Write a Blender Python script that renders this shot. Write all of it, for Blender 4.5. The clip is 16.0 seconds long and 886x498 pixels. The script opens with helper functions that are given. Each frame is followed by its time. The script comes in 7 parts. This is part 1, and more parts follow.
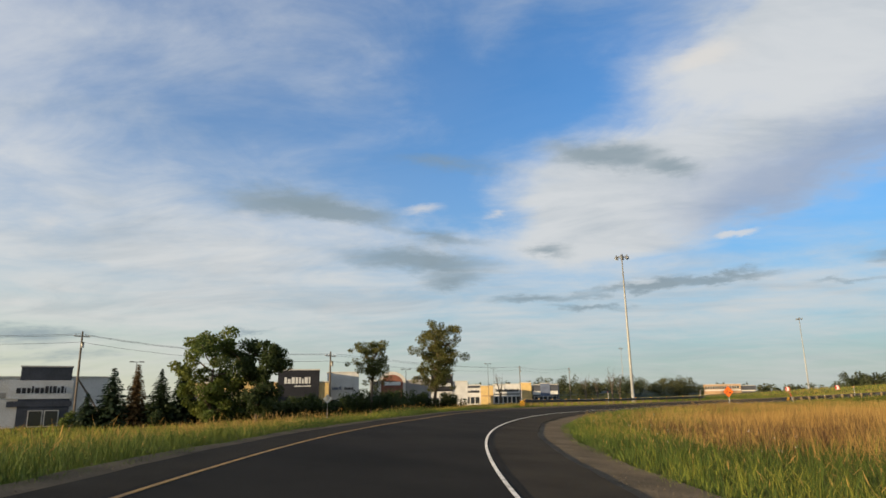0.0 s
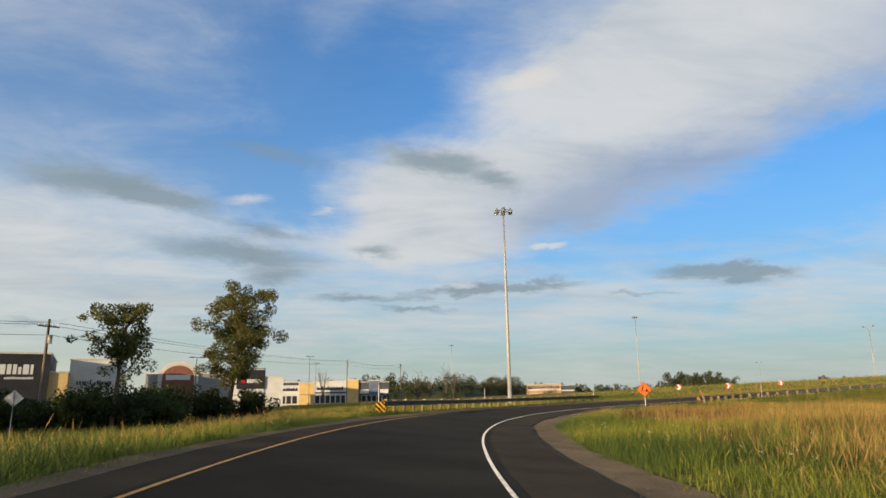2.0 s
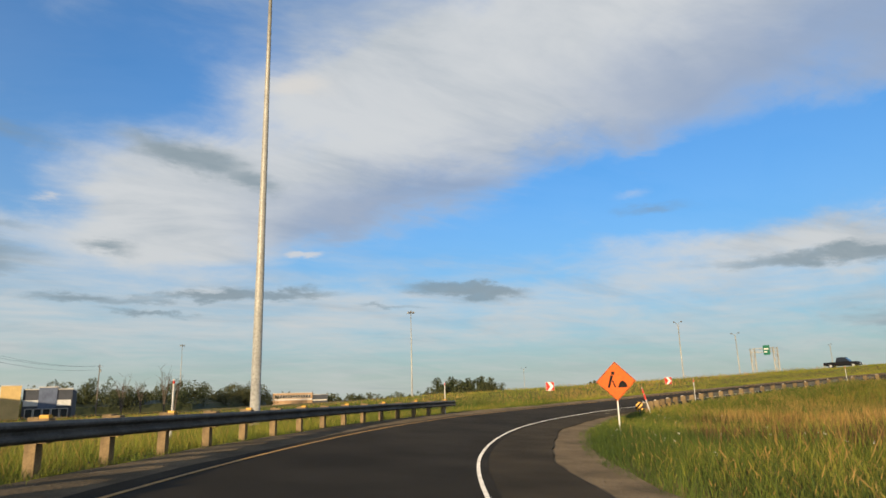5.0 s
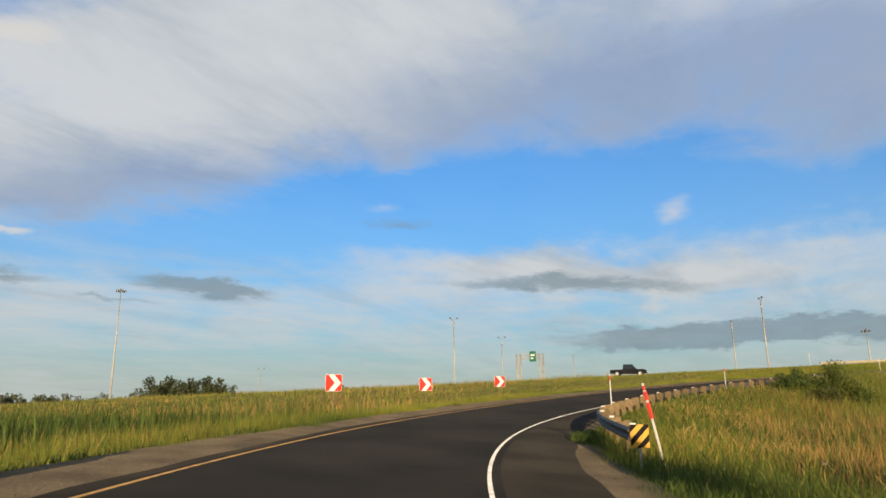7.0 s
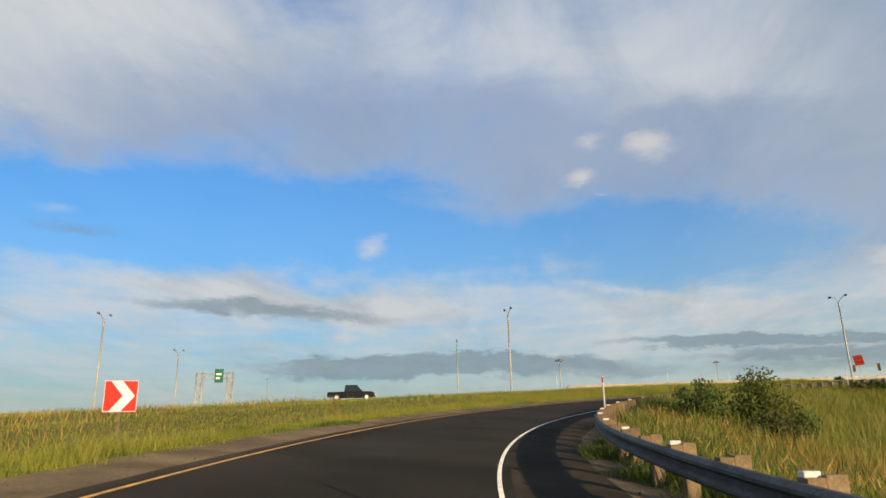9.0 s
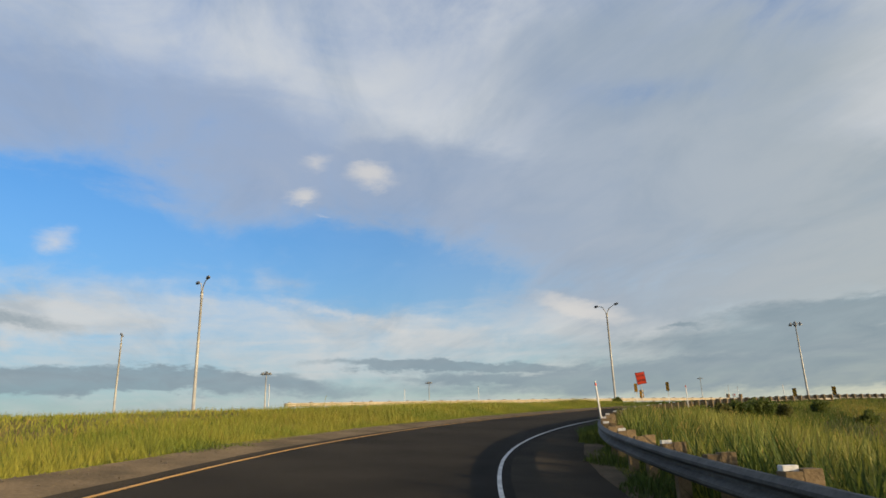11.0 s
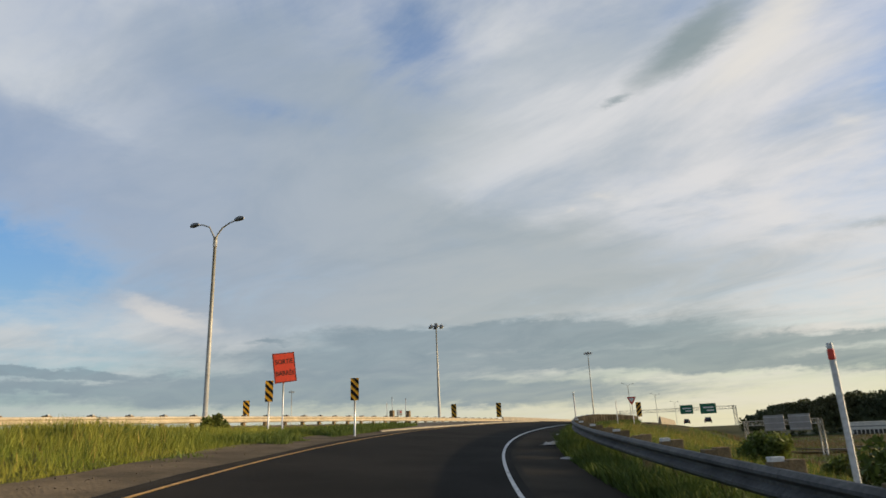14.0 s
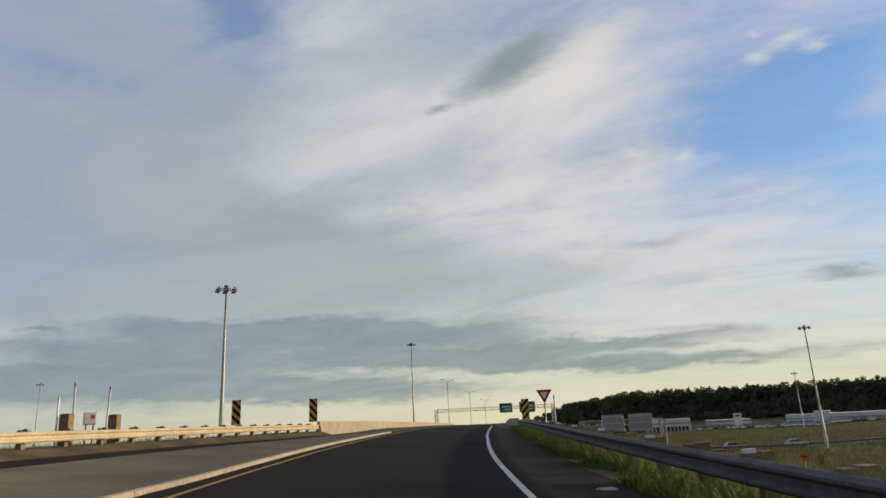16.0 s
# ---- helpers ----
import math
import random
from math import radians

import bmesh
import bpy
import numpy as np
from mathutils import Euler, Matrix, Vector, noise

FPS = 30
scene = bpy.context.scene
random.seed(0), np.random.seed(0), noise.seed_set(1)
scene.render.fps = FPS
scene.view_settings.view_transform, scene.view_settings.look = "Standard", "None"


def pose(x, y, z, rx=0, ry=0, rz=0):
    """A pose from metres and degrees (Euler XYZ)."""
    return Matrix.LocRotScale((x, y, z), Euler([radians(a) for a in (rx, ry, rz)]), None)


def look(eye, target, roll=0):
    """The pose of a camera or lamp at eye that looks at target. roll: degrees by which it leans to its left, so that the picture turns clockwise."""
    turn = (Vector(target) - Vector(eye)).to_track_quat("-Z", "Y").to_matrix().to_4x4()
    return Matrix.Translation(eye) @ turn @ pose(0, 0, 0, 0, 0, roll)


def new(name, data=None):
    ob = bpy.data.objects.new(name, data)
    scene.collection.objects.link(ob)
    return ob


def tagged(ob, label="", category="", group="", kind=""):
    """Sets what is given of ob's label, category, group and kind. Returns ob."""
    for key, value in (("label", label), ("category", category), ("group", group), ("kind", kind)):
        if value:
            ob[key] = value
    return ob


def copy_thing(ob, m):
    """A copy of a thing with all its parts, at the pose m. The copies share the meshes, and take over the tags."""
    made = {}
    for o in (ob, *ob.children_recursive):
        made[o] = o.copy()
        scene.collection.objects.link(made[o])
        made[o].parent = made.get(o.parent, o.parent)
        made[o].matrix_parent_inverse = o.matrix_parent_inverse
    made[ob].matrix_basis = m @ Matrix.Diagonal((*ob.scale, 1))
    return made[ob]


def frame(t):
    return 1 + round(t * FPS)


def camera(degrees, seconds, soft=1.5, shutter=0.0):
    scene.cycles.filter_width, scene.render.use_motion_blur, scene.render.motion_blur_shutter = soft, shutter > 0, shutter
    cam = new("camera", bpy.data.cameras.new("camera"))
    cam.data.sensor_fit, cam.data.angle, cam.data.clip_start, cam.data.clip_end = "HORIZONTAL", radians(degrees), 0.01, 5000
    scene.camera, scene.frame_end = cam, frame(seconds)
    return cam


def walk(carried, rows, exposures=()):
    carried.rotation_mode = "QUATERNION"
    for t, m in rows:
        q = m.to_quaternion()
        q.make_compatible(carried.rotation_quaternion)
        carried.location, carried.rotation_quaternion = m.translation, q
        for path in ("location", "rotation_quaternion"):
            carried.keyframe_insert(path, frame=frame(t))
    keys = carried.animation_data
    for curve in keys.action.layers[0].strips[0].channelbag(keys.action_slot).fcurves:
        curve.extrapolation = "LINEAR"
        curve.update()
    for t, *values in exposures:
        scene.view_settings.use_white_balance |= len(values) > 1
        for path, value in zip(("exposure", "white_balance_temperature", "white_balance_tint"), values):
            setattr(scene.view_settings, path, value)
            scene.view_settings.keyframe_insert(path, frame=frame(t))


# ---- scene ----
# A loop ramp that climbs to the right and joins a collector road, at low evening sun.
cam = camera(68.97, 16.0, soft=1.6, shutter=0.04)
walk(cam, [
    (0.0, pose(0.000, 0.000, 1.755, 103.14, 0.95, 6.47)),
    (0.5, pose(-1.442, 8.465, 1.798, 102.98, 0.83, 2.30)),
    (1.0, pose(-2.296, 17.015, 1.830, 102.96, 0.97, -1.49)),
    (1.5, pose(-2.565, 25.606, 1.830, 102.83, 1.03, -5.52)),
    (2.0, pose(-2.257, 34.175, 1.819, 102.83, 0.84, -9.19)),
    (2.5, pose(-1.388, 42.644, 1.817, 102.87, 1.07, -13.17)),
    (3.0, pose(0.064, 50.928, 1.803, 102.90, 1.23, -17.26)),
    (3.5, pose(2.007, 58.981, 1.753, 102.93, 1.16, -20.40)),
    (4.0, pose(4.352, 66.795, 1.693, 103.44, 1.39, -23.62)),
    (4.5, pose(7.099, 74.357, 1.638, 103.44, 1.52, -26.99)),
    (5.0, pose(10.282, 81.629, 1.594, 103.25, 1.58, -31.01)),
    (5.5, pose(13.965, 88.541, 1.569, 103.02, 1.52, -35.81)),
    (6.0, pose(18.195, 95.021, 1.576, 102.87, 1.22, -41.17)),
    (6.5, pose(23.002, 100.981, 1.643, 102.99, 1.14, -47.31)),
    (7.0, pose(28.388, 106.323, 1.729, 103.30, 0.68, -53.77)),
    (7.5, pose(34.280, 111.009, 1.783, 103.99, 0.99, -59.83)),
    (8.0, pose(40.604, 115.014, 1.861, 104.27, 0.81, -66.16)),
    (8.5, pose(47.327, 118.253, 2.004, 104.68, 0.92, -73.09)),
    (9.0, pose(54.408, 120.621, 2.210, 105.31, 1.29, -80.52)),
    (9.5, pose(61.749, 122.088, 2.501, 105.75, 1.56, -87.38)),
    (10.0, pose(69.230, 122.700, 2.845, 106.07, 1.75, -93.81)),
    (10.5, pose(76.742, 122.486, 3.226, 106.26, 1.84, -100.03)),
    (11.0, pose(84.196, 121.469, 3.626, 106.31, 1.73, -106.15)),
    (11.5, pose(91.493, 119.626, 4.025, 106.30, 1.90, -112.82)),
    (12.0, pose(98.531, 116.966, 4.424, 106.29, 1.97, -119.18)),
    (12.5, pose(105.211, 113.545, 4.817, 106.16, 2.26, -125.66)),
    (13.0, pose(111.437, 109.418, 5.206, 106.18, 2.34, -131.91)),
    (13.5, pose(117.185, 104.713, 5.585, 106.40, 2.07, -137.14)),
    (14.0, pose(122.491, 99.568, 5.959, 106.19, 2.39, -141.63)),
    (14.5, pose(127.371, 94.044, 6.344, 106.12, 2.71, -146.04)),
    (15.0, pose(131.805, 88.165, 6.697, 105.98, 3.48, -150.47)),
    (15.5, pose(135.801, 81.979, 6.966, 105.45, 3.35, -154.38)),
    (16.0, pose(139.360, 75.531, 7.207, 105.21, 2.78, -158.44)),
], exposures=[(0.0, 0.52), (8.0, 0.45), (13.0, 0.49), (16.0, 0.37)])

# ---------------------------------------------------------------- light
SUN_AZ, SUN_EL = radians(-130.0), radians(7.5)      # azimuth from +y, clockwise
SUN_DIR = Vector((math.sin(SUN_AZ) * math.cos(SUN_EL), math.cos(SUN_AZ) * math.cos(SUN_EL), math.sin(SUN_EL)))
sun_data = bpy.data.lights.new("sun", "SUN")
sun_data.energy, sun_data.angle, sun_data.color = 5.0, radians(0.6), (1.0, 0.77, 0.48)
sun = new("sun", sun_data)
sun.matrix_world = look(SUN_DIR * 200, (0, 0, 0))

# ---------------------------------------------------------------- sky
# cloud forms: azimuth, elevation, half width, half height, tilt (degrees), weight
WHITE_WEST = ((-36.5, 16.8, 10.4, 3.2, -20, 0.6), (-33.2, 11.8, 10.5, 2.7, 1, 0.6), (-22.4, 11.0, 10.6, 3.4, 2, 0.45), (-41.2, 26.0, 4.7, 3.7, -8, 0.35), (-24.3, 27.5, 6.6, 1.8, -5, 0.3), (24.0, 26.3, 6.6, 3.4, 13, 0.6), (20.7, 18.2, 9.6, 3.6, 3, 0.55), (9.4, 16.3, 8.8, 2.9, 3, 0.65), (4.8, 13.5, 6.8, 1.4, 1, 0.5), (-13.7, 21.6, 6.4, 2.9, 22, 0.4), (-2.3, 29.2, 1.9, 5.5, -22, 0.3), (-31.5, 6.5, 10.2, 1.3, 2, 0.4), (-0.6, 5.8, 14.5, 1.7, -2, 0.35), (-12.8, 27.9, 3.8, 2.3, 2, 0.25))
WHITE_NORTH = ((22.0, 27.0, 7.2, 2.8, 8, 0.55), (39.0, 29.2, 13.5, 3.6, 13, 0.75), (38.3, 23.4, 11.1, 3.2, 9, 0.6), (10.7, 17.0, 10.8, 4.0, 6, 0.6), (6.1, 12.9, 7.2, 3.0, -4, 0.4), (32.9, 28.5, 15.4, 4.1, 11, 0.65), (39.3, 23.4, 9.8, 2.9, 7, 0.45), (12.4, 16.8, 9.0, 3.1, 8, 0.35), (52.7, 30.6, 15.8, 3.6, -2, 0.45), (64.9, 10.9, 12.2, 1.5, -3, 0.75), (47.6, 16.5, 4.5, 1.4, -3, 0.35), (18.3, 6.8, 13.4, 2.3, 2, 0.3), (49.7, 7.7, 14.4, 1.5, 0, 0.4), (37.3, 29.8, 17.4, 4.7, 11, 0.45), (63.4, 11.0, 12.8, 1.3, -5, 0.6))
WHITE_EAST = ((74.2, 15.3, 1.7, 1.2, 26, 0.6), (47.5, 16.6, 3.8, 1.3, 8, 0.4), (68.6, 13.7, 3.9, 0.7, -11, 0.4), (61.2, 26.8, 12.1, 3.3, -2, 0.3), (102.4, 31.6, 19.5, 7.4, 0, 0.55), (81.0, 32.7, 13.0, 4.3, -3, 0.4), (128.1, 19.9, 17.3, 8.4, -10, 0.55), (97.2, 10.0, 12.5, 1.1, -10, 0.75), (75.8, 10.7, 7.2, 1.5, -5, 0.65), (120.6, 9.1, 6.5, 1.6, -19, 0.75), (74.3, 15.5, 2.0, 1.1, 19, 0.45), (105.2, 10.4, 2.0, 0.5, -16, 0.4), (102.2, 8.0, 27.4, 2.0, -1, 0.35), (119.6, 10.1, 6.0, 1.6, -17, 0.5), (105.6, 8.7, 4.0, 0.6, -2, 0.4))
WHITE_SOUTH = ((161.2, 23.2, 10.7, 7.7, -12, 0.6), (133.5, 24.5, 16.8, 5.9, 0, 0.4), (112.5, 30.4, 12.3, 4.8, 11, 0.4), (163.3, 24.9, 11.2, 7.3, -5, 0.7), (150.9, 32.8, 8.2, 3.7, -23, 0.5), (173.1, 29.6, 6.7, 2.6, 23, 0.6), (178.6, 21.4, 4.0, 1.2, -2, 0.55), (-169.6, 27.7, 3.5, 1.8, -2, 0.6), (-176.4, 14.6, 10.5, 3.7, -4, 0.35), (176.7, 8.0, 17.7, 1.9, -2, 0.5), (135.1, 20.2, 14.7, 6.8, 6, 0.35), (154.8, 13.4, 19.2, 3.5, -2, 0.45))
BLUE_WEST = ((-25.0, 23.2, 14.4, 3.3, -8, -0.55), (-3.5, 25.5, 8.3, 7.1, -2, -0.7), (6.3, 28.5, 5.9, 5.1, 13, -0.6), (-10.6, 19.5, 7.9, 1.9, 5, -0.5), (-3.8, 16.6, 4.0, 2.7, -22, -0.65), (-39.7, 14.4, 2.2, 1.4, -32, -0.6), (16.8, 23.4, 5.4, 1.3, 13, -0.5), (18.6, 30.1, 4.7, 1.3, 18, -0.45), (21.9, 11.2, 7.9, 1.2, -4, -0.4), (-36.9, 9.7, 4.1, 0.7, -1, -0.35), (-25.6, 32.1, 10.9, 2.6, 0, -0.3))
BLUE_NORTH = ((-5.0, 16.9, 4.7, 2.3, -11, -0.6), (-1.2, 24.5, 11.4, 2.8, -2, -0.45), (-9.6, 29.0, 12.8, 3.8, 2, -0.4), (31.5, 13.3, 15.3, 1.9, -5, -0.5), (47.3, 16.9, 6.9, 2.2, 5, -0.5), (20.8, 22.8, 2.5, 1.1, 17, -0.4), (55.3, 18.1, 15.3, 2.9, -2, -0.75), (65.8, 25.5, 8.2, 3.1, -2, -0.3), (37.1, 14.0, 13.7, 1.9, 0, -0.55), (7.6, 24.6, 4.5, 2.1, 3, -0.4), (61.2, 13.7, 13.3, 1.4, -4, -0.6), (61.0, 17.5, 26.1, 2.1, -1, -0.65), (42.9, 20.5, 13.6, 2.4, 5, -0.3), (70.7, 7.7, 11.9, 0.8, 1, -0.4))
BLUE_EAST = ((84.0, 17.2, 17.9, 2.8, -6, -0.8), (110.5, 14.2, 8.4, 2.5, -11, -0.75), (72.7, 17.2, 6.4, 2.5, 9, -0.6), (103.6, 31.6, 5.2, 3.3, -29, -0.3), (125.8, 27.8, 5.8, 2.1, -11, -0.3), (141.8, 34.2, 3.6, 4.1, -19, -0.45), (128.6, 28.3, 7.1, 1.2, -6, -0.3), (105.2, 15.1, 7.0, 2.4, 1, -0.7), (138.6, 17.2, 5.5, 1.2, -2, -0.25), (-172.2, 23.4, 5.5, 3.5, 24, -0.95), (-167.0, 20.7, 4.4, 3.7, -17, -0.8), (140.1, 33.8, 2.9, 2.7, -34, -0.5), (129.1, 27.4, 8.2, 2.2, -11, -0.4), (125.6, 14.8, 5.7, 2.5, 6, -0.3))
GREY_WEST = ((-18.8, 16.9, 6.7, 1.3, -5, 0.85), (-14.7, 15.9, 2.9, 0.8, -4, 0.5), (-8.5, 12.1, 6.2, 1.1, -5, 0.95), (-5.7, 10.2, 2.3, 0.6, 4, 0.7), (-6.7, 14.1, 3.8, 0.5, -9, 0.6), (-5.8, 20.7, 5.5, 0.7, -4, 0.5), (8.8, 20.5, 4.9, 1.0, -10, 0.9), (14.7, 18.5, 1.9, 0.7, -8, 0.7), (3.2, 12.6, 2.1, 0.5, -8, 0.7), (1.0, 8.5, 3.5, 0.4, 2, 0.8), (6.4, 7.7, 3.6, 0.2, -2, 0.6), (14.0, 9.2, 6.6, 0.5, 2, 0.7), (-22.9, 6.0, 1.9, 0.2, 1, 0.6), (-38.7, 5.2, 3.9, 0.6, 0, 0.6), (-36.3, 3.7, 4.8, 0.4, 1, 0.4))
GREY_NORTH = ((34.6, 9.4, 4.1, 0.7, -4, 0.7), (26.3, 8.3, 2.9, 0.2, -3, 0.5), (33.1, 9.7, 4.2, 0.6, -3, 0.8), (13.2, 9.0, 6.7, 0.4, 3, 0.5), (64.8, 10.0, 9.3, 0.6, -2, 0.5), (79.0, 5.1, 9.8, 0.7, 2, 0.95), (90.1, 4.7, 7.5, 0.8, -4, 0.9), (70.6, 5.4, 2.9, 0.2, -2, 0.7), (65.9, 9.9, 11.3, 0.6, -4, 0.45), (50.1, 15.7, 3.4, 0.5, -3, 0.4), (77.6, 5.2, 12.5, 0.7, 0, 0.85), (104.1, 6.1, 8.3, 0.4, -2, 0.95), (111.0, 4.7, 7.3, 0.4, -2, 0.5), (126.5, 8.3, 1.5, 0.2, -5, 0.6), (107.4, 6.0, 6.0, 0.4, -2, 0.8))
GREY_LOW = ((130.1, 3.9, 12.5, 1.3, -1, 0.8), (150.6, 3.3, 12.3, 0.9, -2, 0.5), (114.7, 4.6, 13.7, 1.2, 0, 0.6), (147.8, 3.6, 14.0, 1.1, -3, 0.5))
GREY_SOUTH = ((166.9, 30.8, 5.3, 1.6, 26, 0.9), (159.1, 27.4, 1.2, 0.4, 17, 0.5), (145.8, 8.2, 19.6, 1.2, 1, 0.8), (154.5, 5.5, 16.7, 0.8, -2, 0.6), (131.9, 5.6, 11.8, 1.3, 0, 0.5), (176.5, 6.1, 9.9, 0.7, -1, 0.7), (179.4, 4.2, 12.9, 0.6, 0, 0.6), (-168.3, 9.7, 3.3, 0.6, -2, 0.6), (177.6, 14.3, 5.0, 0.7, -1, 0.4), (155.2, 7.4, 18.9, 1.0, -5, 0.8), (161.5, 5.1, 12.3, 0.7, -5, 0.6), (138.2, 6.5, 12.2, 1.0, -2, 0.4))
VEILS = ((23.8, 18.2, 7.9, 3.0, 2, 0.35), (34.0, 18.4, 14.5, 3.0, 6, 0.5), (55.9, 25.2, 13.6, 4.2, 3, 0.45), (79.4, 23.4, 18.4, 6.0, -9, 0.7), (36.2, 16.5, 14.7, 2.3, 6, 0.5), (58.4, 21.5, 12.2, 2.0, 10, 0.3), (79.7, 23.6, 15.3, 4.0, 4, 0.7), (112.9, 19.1, 14.6, 3.0, -10, 0.6), (131.9, 14.6, 13.6, 5.0, -9, 0.6), (119.3, 31.1, 18.1, 4.1, -8, 0.35), (113.4, 21.0, 15.1, 4.1, 7, 0.6), (143.7, 14.1, 21.3, 4.0, -4, 0.55), (131.2, 29.0, 10.8, 4.8, -5, 0.75), (129.0, 15.6, 11.5, 4.8, 6, 0.6), (149.7, 14.5, 15.8, 3.0, -1, 0.4))
PUFFS_NORTH = ((-8.0, 16.5, 1.8, 0.5, 8, 0.7), (19.0, 12.8, 1.3, 0.4, 0, 0.7), (-23.6, 16.0, 1.4, 0.7, 4, 0.5), (-1.2, 16.0, 1.1, 0.3, 3, 0.6), (-38.9, 13.4, 2.2, 1.3, -22, 0.4), (18.8, 27.2, 2.9, 1.0, 8, 0.5), (19.0, 12.8, 1.3, 0.4, 4, 0.6), (17.2, 27.3, 2.1, 0.8, 15, 0.5), (74.5, 15.6, 1.2, 0.8, 36, 0.6), (48.5, 17.2, 1.7, 0.5, 7, 0.4), (99.9, 22.8, 1.7, 1.0, 1, 0.95), (93.7, 20.9, 1.3, 0.7, 3, 0.85), (94.7, 24.0, 1.2, 0.6, 3, 0.55), (95.6, 19.1, 0.7, 0.2, 2, 0.5))
PUFFS_SOUTH = ((97.2, 10.7, 7.3, 0.5, -12, 0.6), (119.3, 10.2, 3.3, 0.8, -16, 0.6), (118.2, 10.6, 3.2, 0.8, -19, 0.5), (174.3, 30.8, 4.0, 1.4, 25, 0.8), (169.5, 27.3, 5.2, 1.2, 17, 0.6), (157.1, 19.9, 1.3, 0.5, -7, 0.6), (154.3, 18.5, 0.6, 0.3, -1, 0.5), (-176.9, 10.3, 1.6, 0.5, -8, 0.6), (-171.5, 27.0, 1.0, 0.6, 5, 0.7), (-168.8, 27.7, 1.2, 0.7, -3, 0.7), (-166.9, 26.5, 1.1, 0.5, 3, 0.6), (-171.5, 29.2, 0.6, 0.4, -18, 0.5), (-178.6, 20.9, 1.1, 0.7, 21, 0.6), (177.2, 21.9, 1.2, 0.5, -30, 0.5), (174.3, 6.7, 6.9, 0.3, -2, 0.6))


def build_world():
    w = bpy.data.worlds.new("evening_sky")
    w.use_nodes = True
    scene.world = w
    n, l = w.node_tree.nodes, w.node_tree.links
    bg = n["Background"]
    bg.inputs["Strength"].default_value = 0.65

    def math_node(op, a, b=None, c=None, clamp=False):
        m = n.new("ShaderNodeMath")
        m.operation, m.use_clamp = op, clamp
        for i, v in enumerate((a, b, c)):
            if v is None:
                continue
            if isinstance(v, (int, float)):
                m.inputs[i].default_value = v
            else:
                l.new(v, m.inputs[i])
        return m.outputs[0]

    def step(v, lo, hi):
        m = n.new("ShaderNodeMapRange")
        m.interpolation_type = "SMOOTHSTEP"
        m.inputs["From Min"].default_value, m.inputs["From Max"].default_value = lo, hi
        l.new(v, m.inputs["Value"])
        return m.outputs["Result"]

    def mix(f, a, b):
        m = n.new("ShaderNodeMix")
        m.data_type = "RGBA"
        for s, v in (("Factor", f), ("A", a), ("B", b)):
            if isinstance(v, tuple):
                m.inputs[s].default_value = (*v, 1)
            elif isinstance(v, (int, float)):
                m.inputs[s].default_value = v
            else:
                l.new(v, m.inputs[s])
        return m.outputs["Result"]

    def noise_at(vec, scale, detail, rough=0.55, dist=0.0, out="Fac"):
        t = n.new("ShaderNodeTexNoise")
        l.new(vec, t.inputs["Vector"])
        for s, v in (("Scale", scale), ("Detail", detail), ("Roughness", rough), ("Distortion", dist)):
            t.inputs[s].default_value = v
        return t.outputs[out]

    def mapped(vec, loc=(0, 0, 0), rot=(0, 0, 0), scale=(1, 1, 1), kind="POINT"):
        m = n.new("ShaderNodeMapping")
        m.vector_type = kind
        l.new(vec, m.inputs["Vector"])
        m.inputs["Location"].default_value, m.inputs["Rotation"].default_value, m.inputs["Scale"].default_value = loc, rot, scale
        return m.outputs["Vector"]

    def vec(op, a, b):
        m = n.new("ShaderNodeVectorMath")
        m.operation = op
        for i, v in enumerate((a, b)):
            if isinstance(v, tuple):
                m.inputs[i].default_value = v
            elif isinstance(v, (int, float)):
                m.inputs["Scale"].default_value = v
            else:
                l.new(v, m.inputs[i])
        return m.outputs["Vector"] if op != "DOT_PRODUCT" else m.outputs["Value"]

    way = n.new("ShaderNodeTexCoord").outputs["Generated"]
    sep = n.new("ShaderNodeSeparateXYZ")
    l.new(way, sep.inputs[0])
    dz = sep.outputs["Z"]
    # a cloud sheet overhead: places on it, drawn out towards the horizon
    height = math_node("ADD", math_node("MAXIMUM", dz, 0.0), 0.16)
    comb = n.new("ShaderNodeCombineXYZ")
    l.new(math_node("DIVIDE", sep.outputs["X"], height), comb.inputs["X"])
    l.new(math_node("DIVIDE", sep.outputs["Y"], height), comb.inputs["Y"])
    sheet = comb.outputs["Vector"]
    broad = noise_at(sheet, 0.9, 7, 0.55, 0.5)
    streak = noise_at(mapped(sheet, rot=(0, 0, radians(35)), scale=(0.55, 2.6, 1)), 1.0, 8, 0.6, 0.9)
    fine = noise_at(mapped(sheet, rot=(0, 0, radians(-20)), scale=(1, 1.9, 1)), 4.2, 8, 0.62, 0.4)
    mid = noise_at(mapped(sheet, loc=(7.3, 2.2, 0), rot=(0, 0, radians(50)), scale=(1, 1.5, 1)), 2.1, 8, 0.62, 0.8)
    # ragged edges for the placed forms
    warp = vec("SUBTRACT", noise_at(mapped(way, scale=(1, 1, 2.6)), 5.0, 7, 0.62, 0.3, "Color"), (0.5, 0.5, 0.5))
    swing = vec("SUBTRACT", noise_at(mapped(way, scale=(1, 1, 1.6)), 2.2, 5, 0.6, 0.4, "Color"), (0.5, 0.5, 0.5))
    bent = vec("ADD", vec("ADD", way, vec("SCALE", warp, 0.11)), vec("SCALE", swing, 0.10))
    warp2 = vec("SUBTRACT", noise_at(mapped(way, scale=(1, 1, 3.0)), 11.0, 7, 0.65, 0.2, "Color"), (0.5, 0.5, 0.5))
    bent2 = vec("ADD", way, vec("SCALE", warp2, 0.05))

